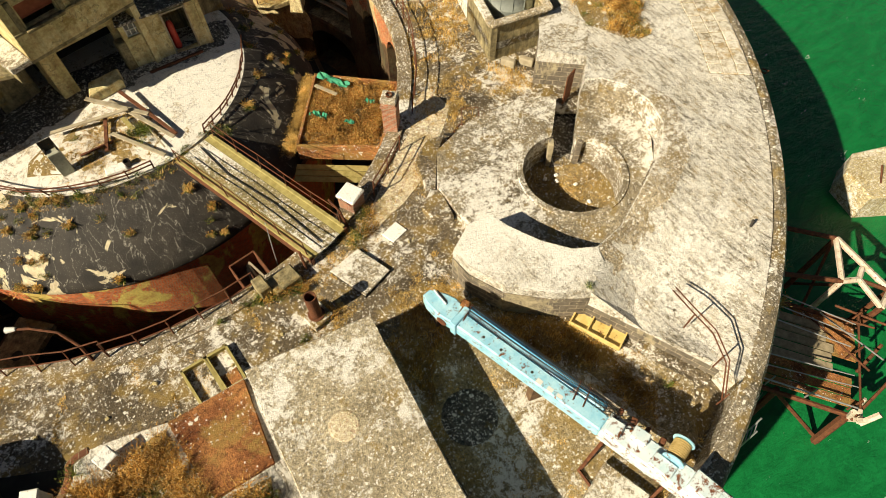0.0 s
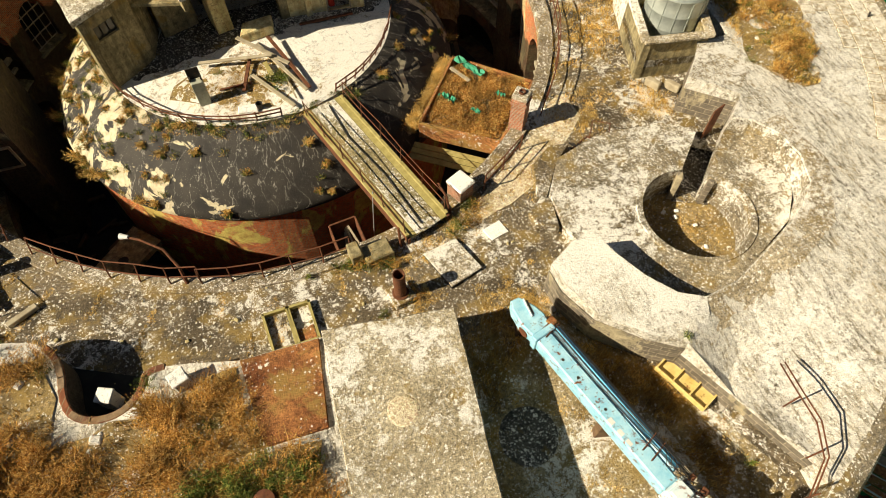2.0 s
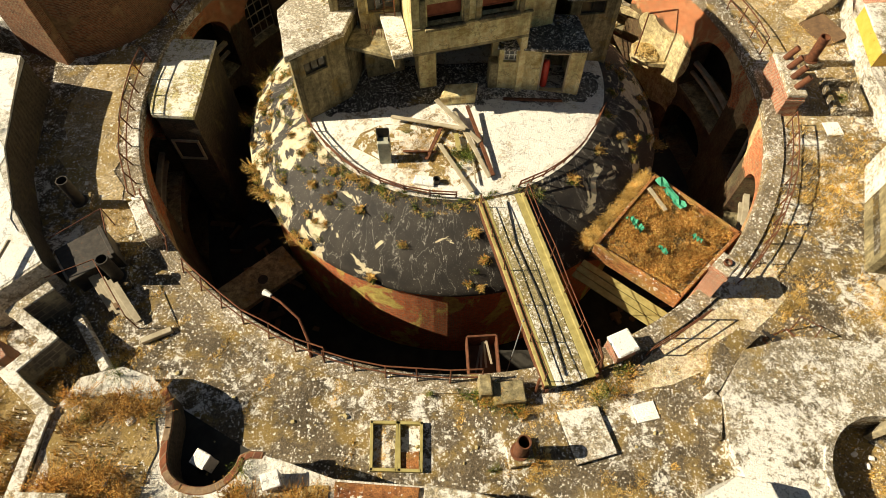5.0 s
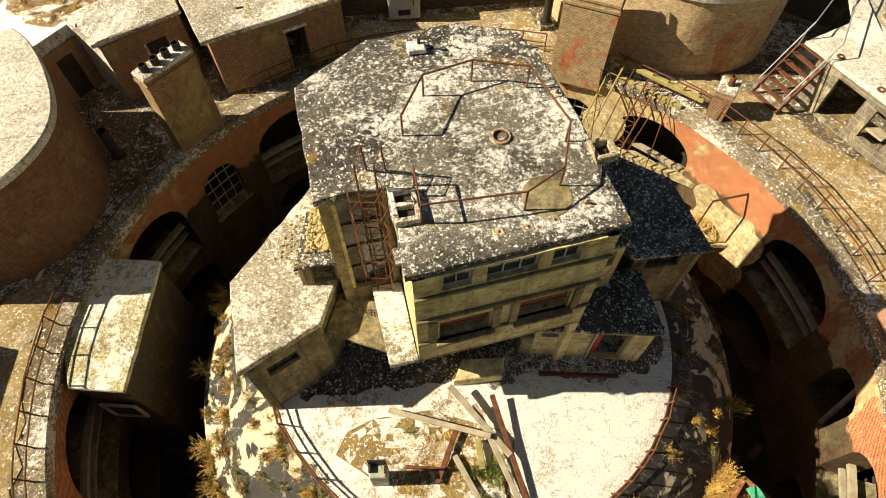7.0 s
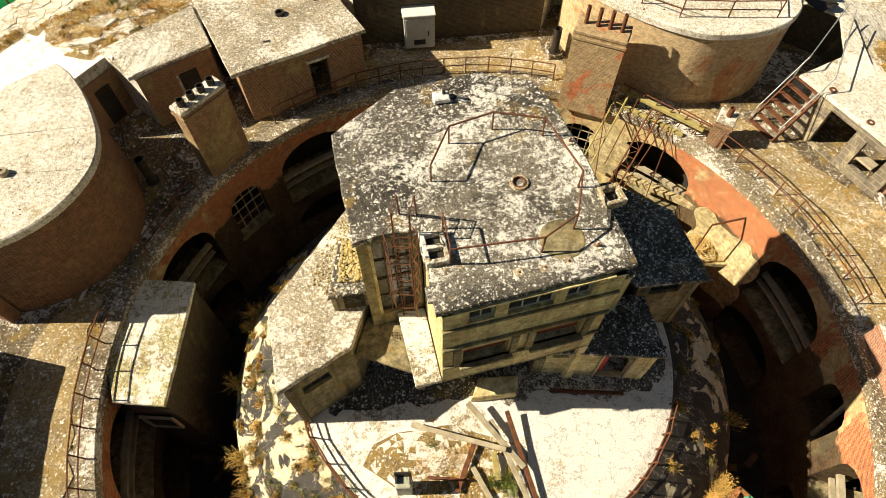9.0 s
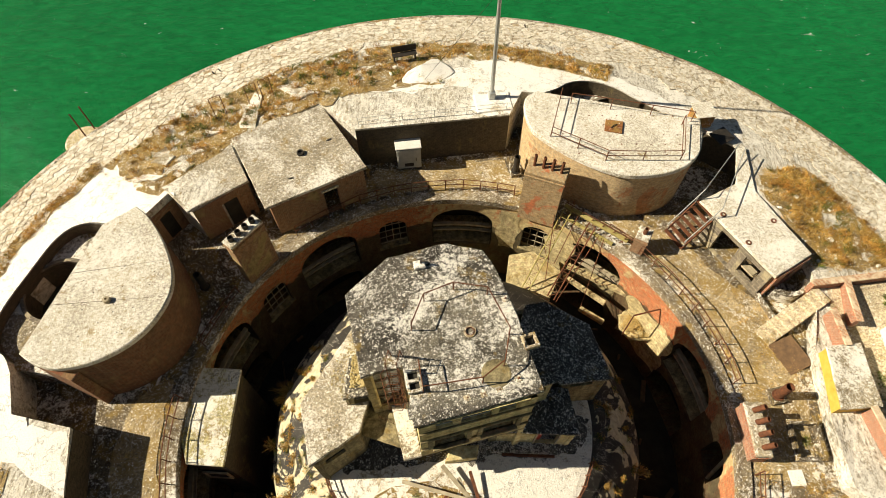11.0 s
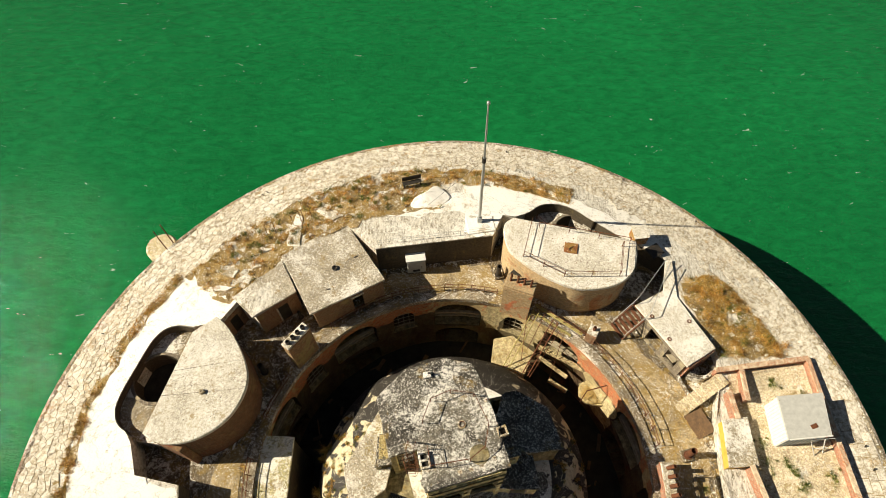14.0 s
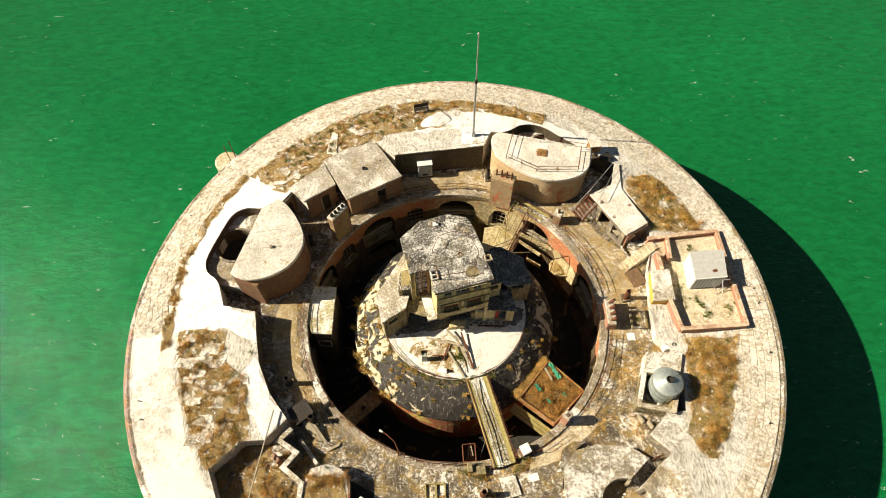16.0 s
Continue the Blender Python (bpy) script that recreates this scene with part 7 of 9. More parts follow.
for k in range(4):
    part("batten", Mesh().box(1.2 + 0.12 * k, -13.1 + 0.1 * k, -1.3 + 0.1 * k, 0.08, 1.1, 0.05, 8 * k - 10, 0, (12, 0)), OLDWOOD, skip)

# the planted box hung from the coping
pb = [(9.0, -4.6), (6.05, -8.2), (9.05, -10.5), (12.0, -7.5)]
planter = thing("hanging_planter", 9, -7.7, -2.2, "overgrown timber platform wedged between drum and wall", "planter")
part("bed", Mesh().prism(ccw(pb), -1.55, -1.15), SOIL, planter)
for a, b in zip(pb, pb[1:] + pb[:1]):
    ang_ = math.degrees(math.atan2(b[1] - a[1], b[0] - a[0]))
    part("board", Mesh().box((a[0] + b[0]) / 2, (a[1] + b[1]) / 2, -1.7, math.dist(a, b) + 0.1, 0.13, 0.92, ang_, 0.02), RUSTPLATE, planter)
for k in range(3):
    off = 0.25 + 0.32 * k
    part("walk_board", Mesh().box(7.35 - off * 0.62, -9.55 - off * 0.8, -1.75 - 0.03 * k, 4.0, 0.3, 0.06, -37.5, 0.01), MOSSWOOD, planter)
part("strut", Mesh().tube([(11.3, -8.1, -1.7), (12.3, -8.9, -4.5)], 0.09, 6), RUST, planter)
part("strut", Mesh().tube([(6.3, -8.3, -1.7), (5.6, -7.6, -3.4)], 0.09, 6), RUST, planter)
for (x0, y0), (x1, y1), w in (((9.05, -4.9), (9.85, -6.4), 0.34), ((7.5, -6.9), (7.95, -7.6), 0.3), ((8.5, -8.3), (8.8, -8.7), 0.2), ((9.9, -7.7), (10.3, -8.1), 0.16)):
    n = 9
    px, py = (y1 - y0) / math.dist((x0, y0), (x1, y1)), (x0 - x1) / math.dist((x0, y0), (x1, y1))
    vv = [(x0 + (x1 - x0) * j / n + px * w * (i / 3 - 0.5) + random.uniform(-0.04, 0.04), y0 + (y1 - y0) * j / n + py * w * (i / 3 - 0.5) + random.uniform(-0.04, 0.04), -0.72 + random.uniform(0.0, 0.2)) for j in range(n + 1) for i in range(4)]
    part("netting", Mesh().add(vv, [(j * 4 + i, j * 4 + i + 1, (j + 1) * 4 + i + 1, (j + 1) * 4 + i) for j in range(n) for i in range(3) if random.random() < 0.85]), GREENNET, planter, "torn green netting")
part("cloth", Mesh().box(8.85, -5.9, -0.78, 0.2, 1.3, 0.05, 25, 0.015), OLDWOOD, planter, "pale batten lying in the growth")

# the annex under the west rail
ax = thing("annex", -12.9, 0.3, -5, "cream court annex with a sunlit mossy slab roof", "annex")
al = [(-14.4, 2.85), (-11.8, 2.75), (-11.72, -2.35), (-13.65, -2.25), (-14.15, -1.2)]
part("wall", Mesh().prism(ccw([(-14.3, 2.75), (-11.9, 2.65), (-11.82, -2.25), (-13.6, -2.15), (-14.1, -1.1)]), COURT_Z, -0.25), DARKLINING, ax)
part("roof", rough_slab(al, -0.28, -0.08, 0.02), CREAMROOF, ax, "yellow-green stained slab")
# black box for the window opening, its inner shade put into the colour
part("window", Mesh().box(-12.7, -2.27, -3.0, 1.1, 0.12, 1.2, -2), BLACKED, ax)
part("window_frame", Mesh().box(-12.7, -2.35, -1.8, 1.3, 0.1, 0.1, -2).box(-12.7, -2.35, -3.05, 1.3, 0.1, 0.1, -2).box(-13.3, -2.33, -3.0, 0.1, 0.1, 1.2).box(-12.1, -2.36, -3.0, 0.1, 0.1, 1.2), OLDWOOD, ax)

gang = thing("court_gangway", -9.2, -8.2, -5.3, "concrete gangway slab across the court in shadow", "gangway")
part("slab", Mesh().prism(ccw([(-11.6, -9.3), (-10.2, -10.3), (-7.0, -7.4), (-8.2, -6.1)]), -5.3, -5.0), GREYRENDER, gang)
part("hole", Mesh().lathe([(0.25, -4.995), (0.0, -4.99)], -8.8, -8.0, 12, closed=False), BLACKED, gang)
cl = Mesh()
for _ in range(90):
    a, r = random.uniform(0, 360), random.uniform(10.4, 14.0)
    x, y = pc(r, a)
    cl.box(x, y, COURT_Z, random.uniform(0.1, 0.4), random.uniform(0.3, 1.6), random.uniform(0.05, 0.3), random.uniform(0, 180), 0.02)
stuff("court_debris", cl, DARKWOOD, "broken timbers and rubble on the court floor", "debris")

lamp = thing("swan_neck_lamp", -4.75, -13.4, 0.1, "leaning rusty swan-neck lamp post over the court", "lamp")
part("post", Mesh().tube([(-4.75, -13.65, 0.1), (-4.78, -13.3, 0.75), (-5.1, -12.7, 1.2), (-5.75, -12.2, 1.45), (-6.2, -11.95, 1.5)], [0.07, 0.06, 0.05, 0.05, 0.045], 8), RUST, lamp)
part("lamp_head", Mesh().tube([(-6.1, -12.0, 1.52), (-6.38, -11.85, 1.5)], [0.07, 0.12], 10), WHITEPAINT, lamp)

# railings round the court edge, broken where things stand
for a0, a1, lean in ((-150, -139, 0.25), (-134, -107, 0.25), (-107, -85, 0.15), (176, 210, -0.2), (150, 164, -0.1)):
    n = max(2, int(abs(a1 - a0) / 4))
    railing("court_railing", [(*pc(COURT_R + 0.2, a0 + (a1 - a0) * k / n), 0.1) for k in range(n + 1)], 0.85, "rusty two-bar pipe railing round the court", (0.45, 1.0), 1.9, 0.028, lean)
for a0, a1 in ((76, 131), (-43, -9), (9, 52), (-62, -52)):
    n = max(2, int(abs(a1 - a0) / 4))
    railing("court_railing", [(*pc(COURT_R + 0.75, a0 + (a1 - a0) * k / n), 0.02) for k in range(n + 1)], 0.95, "rusty two-bar pipe railing set back on the deck", (0.5, 1.0), 1.9, 0.026, -0.05)
wp = thing("gate_pier", 6.1, -13.2, 0, "square white-topped concrete pier by the bridge", "pier")
part("shaft", Mesh().box(6.1, -13.15, -0.01, 0.75, 0.75, 0.72, 25, 0.03), REDBRICK, wp)
part("cap", Mesh().box(6.1, -13.15, 0.71, 0.85, 0.85, 0.16, 25, 0.05), LIMEWASH, wp)
bp = thing("gate_pier", 1.35, -14.75, 0, "low crumbling pier with weeds by the bridge", "pier")
part("shaft", Mesh().box(1.35, -14.7, -0.01, 0.45, 0.7, 0.75, 5, 0.05), GREYRENDER, bp)
part("trough", Mesh().box(2.15, -14.85, -0.01, 1.1, 0.75, 0.5, 8, 0.05), GREYRENDER, bp)
post_r = thing("gate_post", 5.35, -13.6, 0, "bent rusty gate post at the bridge end", "post")
part("post", Mesh().tube([(5.4, -13.9, 0), (5.3, -13.7, 0.9), (5.15, -13.2, 1.2)], 0.05, 6), RUST, post_r)
part("post", Mesh().tube([(3.1, -14.7, 0), (3.1, -14.6, 1.1)], 0.05, 6), RUST, post_r)

# davit and ropes on the north-east wall
dv = thing("wall_davit", 7.5, 11.9, 0, "broken yellow davit beam with rusty stays on the wall", "davit")
part("beam", Mesh().box(8.5, 12.15, 0.55, 4.4, 0.24, 0.2, -36, 0.02), MOSSWOOD, dv)
part("beam", Mesh().box(8.0, 11.95, 0.12, 3.6, 0.2, 0.16, -36, 0.02), MOSSWOOD, dv)
for k in range(6):
    part("lattice", Mesh().tube([(6.9 + k * 0.6, 13.25 - k * 0.44, 0.1), (7.1 + k * 0.6, 13.1 - k * 0.44, 1.0)], 0.03, 5), RUST, dv)
part("lattice", Mesh().tube([(6.8, 13.4, 1.0), (10.6, 10.6, 1.0)], 0.03, 5), RUST, dv)
for (a, b, m) in (((6.79, 12.88, 0.9), (4.35, 9.25, -3.0), MOSSWOOD), ((8.23, 11.94, 0.7), (6.0, 8.8, -3.0), RUST)):
    girder = thing("lattice_ladder", *b, "flaking yellowish lattice girder leaning from the coping" if m is MOSSWOOD else "rusty lattice girder leaning from the coping", "girder", "leaning lattice girders")
    a, b = Vector(a), Vector(b)
    side_ = (b - a).cross(Vector((0, 0, 1))).normalized() * 0.24
    for k in (-1, 1):
        part("chord", Mesh().tube([a + side_ * k, b + side_ * k], 0.045, 6), m, girder)
    for k in range(11):
        p, q = a.lerp(b, k / 11), a.lerp(b, (k + 1) / 11)
        part("rung", Mesh().tube([p + side_, p - side_], 0.022, 5), m, girder)
        part("diagonal", Mesh().tube([p + side_ * (1 if k % 2 else -1), q - side_ * (1 if k % 2 else -1)], 0.016, 5), RUST, girder)
for a, b in (((8.6, 11.3, 0.5), (6.3, 8.5, -3.0)), ((8.9, 11.1, 0.5), (8.2, 8.9, -4.4)), ((6.0, 12.9, 1.0), (5.6, 9.6, -2.0)), ((7.4, 12.5, 0.9), (6.1, 10.4, -1.4))):
    part("stay", Mesh().tube([a, b], 0.026, 5), RUST, dv)
part("landing", Mesh().prism(ccw([(3.5, 12.0), (5.14, 12.3), (5.98, 11.5), (6.89, 10.8), (5.89, 8.73), (3.2, 9.9)]), -3.4, -3.1), PALECREAM, dv, "cream concrete landing")
part("landing_wall", Mesh().prism(ccw([(3.7, 11.9), (5.1, 12.1), (6.7, 10.7), (5.85, 9.0), (3.4, 10.0)]), COURT_Z, -3.4), PALECREAM, dv)
for p, q, z, w in (((7.4, 11.4), (11.0, 9.35), -3.2, 0.34), ((7.17, 10.75), (9.6, 8.8), -3.5, 0.26), ((8.2, 8.95), (9.65, 7.95), -4.6, 0.3)):
    part("arch_beam", Mesh().box((p[0] + q[0]) / 2, (p[1] + q[1]) / 2, z - 0.35, math.dist(p, q), w, 0.35, math.degrees(math.atan2(q[1] - p[1], q[0] - p[0])), 0.02), PALECREAM, dv, "cream concrete beam below the arch")
def render_patch(a0, a1, z0, z1, label):
    """A skin of old render left on the court wall."""
    loop = ragged_patch([(radians(a0) * COURT_R, z0), (radians(a1) * COURT_R, z0), (radians(a1) * COURT_R, z1), (radians(a0) * COURT_R, z1)])
    return structure("render_patch", bent(sheet(loop, [], 0.6, lambda x, y: -0.02), COURT_R), PALECREAM, label)


def ragged_patch(loop):
    out = []
    for (x0, y0), (x1, y1) in zip(loop, loop[1:] + loop[:1]):
        n = max(2, int(math.hypot(x1 - x0, y1 - y0) / 0.3))
        for i in range(n):
            t = i / n
            x, y = x0 + (x1 - x0) * t, y0 + (y1 - y0) * t
            out.append((x + 0.5 * noise.noise((x, y, 3)), y + 0.6 * noise.noise((x, y, 8))))
    return out


render_patch(23.0, 39, -7.5, -2.7, "sunlit cream render left on the court wall")
render_patch(58.0, 65.0, -5.6, -1.1, "cream render left between the arches")
render_patch(73, 78.5, -5.0, -0.8, "cream render left beside the chimney")
mem = thing("wall_bracket", *pc(14.2, 31), -1.4, "rusty iron wall bracket with a hanging bar", "bracket")
part("arm", Mesh().tube([pc(14.28, 31, -1.4), pc(12.6, 33, -1.3)], 0.05, 5), RUST, mem)
part("bar", Mesh().tube([pc(12.6, 33, -1.3), pc(12.6, 33, -4.2)], 0.04, 5), RUST, mem)
coil = Mesh()
for k in range(70):
    x, y = 11.4 + random.gauss(0, 0.26), 7.7 + random.gauss(0, 0.26)
    r, turn = random.uniform(0.12, 0.4), random.uniform(0, 6.28)
    coil.tube([(x + r * math.cos(turn + t), y + r * math.sin(turn + t), -4.68 + 0.3 * max(0.0, 1 - math.dist((x, y), (11.4, 7.7)) / 0.8) + random.uniform(-0.04, 0.06)) for t in [i * 0.45 for i in range(random.randint(4, 9))]], 0.022, 4)
stuff("rope_heap", coil, STRAWROPE, "heap of frayed straw-coloured rope", "rope")
ledge_ = thing("rope_ledge", 11.5, 7.8, -5.0, "cream concrete ledge below the patched court wall", "ledge")
part("ledge", Mesh().prism(ccw([(11.25, 8.95), (10.75, 8.4), (10.65, 7.6), (11.1, 6.95), (11.9, 6.8), (12.7, 6.75), (12.2, 7.6)]), -5.0, -4.72, 0.04), PALECREAM, ledge_)

# casemate joinery: arched windows and long shelves inside the openings
for a in SMALL[:3]:
    wnd = thing("arched_window", *pc(14.6, a), -4.6, "arched timber window with broken panes in the court wall", "window", "arched court windows")
    half_deg = math.degrees(0.95 / COURT_R)
    for k in range(5):
        q = a - half_deg + 2 * half_deg * k / 4
        top = -2.5 + 0.72 * math.sqrt(max(0.05, 1 - ((k - 2) / 2) ** 2))
        part("mullion", Mesh().tube([pc(14.6, q, -4.55), pc(14.6, q, top)], 0.035, 4), OLDWOOD, wnd)
    for z in (-4.5, -3.8, -3.1, -2.45):
        part("transom", Mesh().tube([pc(14.6, a - half_deg, z), pc(14.6, a, z), pc(14.6, a + half_deg, z)], 0.035, 4), OLDWOOD, wnd)
    part("sill", Mesh().arc(14.15, 14.75, -4.72, -4.58, a - half_deg - 0.6, a + half_deg + 0.6, 2), GREYRENDER, wnd)
bare = thing("door_post", *pc(14.5, -5.0), -4.6, "pale leaning timber post in a bare opening", "post")
part("post", Mesh().tube([pc(14.45, -6.6, -4.6), pc(14.5, -4.6, -1.9)], 0.11, 6), OLDWOOD, bare)
for a, _ in LARGE:
    h = math.degrees(1.95 / COURT_R)
    sh = thing("casemate_shelf", *pc(15, a), -4.4, "pale timber shutter rails across a casemate arch", "shutter")
    part("rail", Mesh().arc(14.7, 14.95, -3.7, -3.5, a - h, a + h, 3), OLDWOOD, sh)
    part("rail", Mesh().arc(14.75, 14.95, -4.35, -4.2, a - h, a + h, 3), OLDWOOD, sh)
    part("floor", Mesh().arc(14.35, 16.6, -5.25, -5.15, a - h - 0.1, a + h + 0.1, 3), GREYRENDER, sh)

# ---- outside the wall ----
jt = thing("landing_stage", 22, -29, -8, "collapsed rusty iron landing stage below the wall", "landing stage")
u = Vector((21.4, -29.0)).normalized()
v_ = Vector((-u.y, u.x))


def jp(out, along, z):
    """A place on the landing stage: metres out from the wall, along it, and height."""
    p = u * (31.0 + out) + v_ * along
    return (p.x, p.y, z)


for k in range(8):
    s = -2.3 + k * 0.5
    pale = 2 < k
    o0, o1 = 0.3 + random.uniform(-0.2, 0.2), (5.3 if pale else 6.2) + random.uniform(-0.5, 0.2)
    part("plank", Mesh().add([jp(o0, s, -6.3), jp(o1, s, -6.6), jp(o1, s + 0.42, -6.6), jp(o0, s + 0.42, -6.3), jp(o0, s, -6.22), jp(o1, s, -6.52), jp(o1, s + 0.42, -6.52), jp(o0, s + 0.42, -6.22)],
                             [(3, 2, 1, 0), (4, 5, 6, 7), (0, 1, 5, 4), (1, 2, 6, 5), (2, 3, 7, 6), (3, 0, 4, 7)]), JETTYWOOD if pale else RUSTPLATE, jt)
part("end_plate", Mesh().prism(ccw([jp(4.6, 0.2, 0)[:2], jp(6.3, 0.1, 0)[:2], jp(6.2, 2.3, 0)[:2], jp(3.2, 2.3, 0)[:2]]), -6.72, -6.62), RUSTPLATE, jt, "rusted chequered end plate")
for a, b, r in ((jp(0, -2.5, -6.4), jp(6.4, -2.6, -6.8), 0.12), (jp(0, 2.2, -6.4), jp(6, 2.2, -6.7), 0.12), (jp(5.8, -2.7, -6.8), jp(6.4, -3.0, -13.5), 0.2), (jp(5.6, 2.2, -6.7), jp(5.6, 2.4, -13.5), 0.18), (jp(2.8, -2.4, -6.6), jp(3.2, -2.6, -13.5), 0.16), (jp(2.8, -2.4, -6.8), jp(6.0, -2.7, -9.8), 0.1),
                (jp(0, -2.5, -5.5), jp(5.8, -2.6, -5.8), 0.04), (jp(0, 0.6, -5.2), jp(5.5, 0.2, -5.6), 0.03), (jp(0, 2.0, -5.0), jp(5.8, 1.5, -5.7), 0.03), (jp(0, 1.4, -5.1), jp(5.8, 0.9, -5.7), 0.025), (jp(0, -1.4, -5.4), jp(5.6, -1.2, -5.6), 0.03), (jp(0, -1.9, -5.6), jp(5.9, -1.6, -5.8), 0.025),
                (jp(5.8, -2.7, -5.6), jp(5.9, 2.1, -5.6), 0.05), (jp(5.8, -2.4, -6.6), jp(5.8, -2.4, -5.4), 0.05), (jp(5.8, 0.1, -6.6), jp(5.8, 0.1, -5.2), 0.05), (jp(5.8, 1.9, -6.6), jp(5.8, 1.9, -5.2), 0.05), (jp(4.0, -2.4, -6.6), jp(4.0, -2.4, -5.5), 0.04), (jp(2.2, -2.4, -6.5), jp(2.2, -2.4, -5.4), 0.04),
                (jp(3.9, 2.0, -6.5), jp(6.0, -1.0, -5.2), 0.05), (jp(4.9, 2.2, -6.5), jp(6.2, 1.1, -5.0), 0.05), (jp(4.6, 2.1, -6.4), jp(6.5, -0.4, -5.0), 0.04), (jp(5.9, -2.9, -6.5), jp(7.1, -1.0, -5.8), 0.07), (jp(5.2, 2.6, -6.2), jp(7.0, 1.7, -5.4), 0.06), (jp(6.1, -0.6, -6.3), jp(6.9, 0.8, -5.7), 0.08)):
    part("beam", Mesh().tube([a, b], r, 6), RUST if r > 0.045 else GALVANISED, jt)
for k in range(6):
    q = (5.9 + random.uniform(0.0, 0.7), -2.6 + random.uniform(-0.3, 0.5))
    part("snapped_timber", Mesh().tube([jp(*q, -7.0), jp(q[0] + random.uniform(-0.5, 0.5), q[1] + random.uniform(-0.5, 0.5), -6.0 + random.uniform(-0.3, 0.3))], random.uniform(0.08, 0.16), 6), PALEIRON, jt)
gt = thing("boat_gantry", 25, -26, -8, "broken white-topped iron boat gantry over the sea", "gantry")
joints = dict(a=(25.76, -25.34, -5.0), b=(23.89, -26.97, -5.0), c=(24.15, -28.87, -5.0), d=(24.61, -27.38, -5.0), e=(25.26, -28.59, -5.0), m=(25.3, -27.1, -5.0), w=(22.2, -21.5, -4.6), v=(20.2, -23.7, -4.6))
for i, j, r, m in (("a", "b", 0.14, PALEIRON), ("a", "e", 0.15, PALEIRON), ("b", "d", 0.15, PALEIRON), ("d", "c", 0.14, PALEIRON), ("c", "e", 0.14, PALEIRON), ("d", "m", 0.13, PALEIRON), ("d", "e", 0.1, RUST), ("a", "w", 0.12, RUST), ("b", "v", 0.12, RUST)):
    part("member", Mesh().tube([joints[i], joints[j]], r, 6), m, gt)
part("leg", Mesh().tube([joints["b"], (*joints["b"][:2], -8.2)], 0.14, 6), PALEIRON, gt)
for i in "abce":
    x, y, z = joints[i]
    part("leg", Mesh().tube([(x, y, z - (3.2 if i == "b" else 0.0)), (x - 0.2, y + 0.1, -13.5)], 0.14, 6), RUST, gt)
for (i, z0), (j, z1) in ((("a", -5.4), ("b", -9.6)), (("b", -5.4), ("a", -9.6)), (("c", -5.4), ("e", -9.0))):
    part("brace", Mesh().tube([(*joints[i][:2], z0), (*joints[j][:2], z1)], 0.08, 5), RUST, gt)
conc = thing("sea_caisson", 36, -24, -10, "wedge of pale concrete caisson awash in the sea", "caisson")
part("body", Mesh().prism(ccw([(33.4, -22.6), (35.2, -21.9), (38.8, -23.5), (37.0, -27.2), (32.8, -24.6)]), -14, [-8.0, -7.7, -7.9, -8.2, -8.1], 0.1), OCHRECONC, conc)
part("bar", Mesh().tube([(34.2, -24.3, -8.0), (35.0, -23.6, -7.6)], 0.06, 5), RUST, conc)
dol = thing("mooring_dolphin", -26.5, 20.0, -10, "round pale concrete dolphin standing against the wall", "dolphin")
part("drum", Mesh().lathe([(1.45, -14), (1.4, -1.2), (1.25, -1.0), (0.0, -0.95)], -26.5, 19.85, 28, closed=False), OCHRECONC, dol)
for dx, dy in ((0.5, -0.3), (0.9, 0.4)):
    part("bar", Mesh().tube([(-26.2 + dx, 19.6 + dy, -1.0), (-26.4 + dx, 19.8 + dy, 1.9)], 0.05, 5), RUST, dol)
single("wall_ring", Mesh().tube([pc(30.7, -35.2, 0.4), pc(31.2, -35.2, 0.42), pc(31.35, -34.9, 0.42), pc(31.6, -35.2, 0.42), pc(31.35, -35.5, 0.42), pc(31.2, -35.2, 0.42)], 0.03, 5), RUST, "iron mooring ring on the outer wall", "ring")
lad2 = thing("wall_ladder", *pc(30.9, -67.5), -9, "thin steel ladder down the outer wall", "ladder")
for da in (-0.45, 0.45):
    part("stile", Mesh().tube([pc(31.0, -67.5 + da, 0.8), pc(31.9, -67.5 + da, -10)], 0.03, 5), GALVANISED, lad2)
for k in range(24):
    part("rung", Mesh().tube([pc(31.02 + k * 0.036, -67.95, 0.5 - k * 0.43), pc(31.02 + k * 0.036, -67.05, 0.5 - k * 0.43)], 0.018, 4), GALVANISED, lad2)

# ---- odd things on the parapet ----
bench = thing("bench", -3.7, 24.0, 2.9, "broken dark plank bench in the grass", "bench")
part("seat", Mesh().box(-3.7, 24.0, 3.25, 1.7, 0.4, 0.06, 15, 0.01), DARKMETAL, bench)
part("backrest", Mesh().box(-3.75, 24.25, 3.3, 1.7, 0.06, 0.5, 15, 0.01), DARKMETAL, bench)
for dx in (-0.7, 0.7):
    part("leg", Mesh().box(-3.7 + dx, 24.0 + dx * 0.27, 2.8, 0.08, 0.35, 0.46, 15), DARKMETAL, bench)
rh = thing("rusty_locker", 15.2, 18.8, 3.0, "rusty sheet-iron locker with a flat lid", "locker")
part("body", Mesh().box(15.3, 18.6, 2.7, 1.15, 1.1, 1.0, 8, 0.03), RUSTPLATE, rh)
part("lid", Mesh().box(15.3, 18.65, 3.7, 1.3, 1.3, 0.07, 8, 0.02), TURRETROOF, rh)
single("iron_plate", Mesh().box(16.6, 17.5, 2.6, 1.2, 1.1, 0.08, 30, 0.01), DARKMETAL, "dark iron plate beside the turret", "plate")
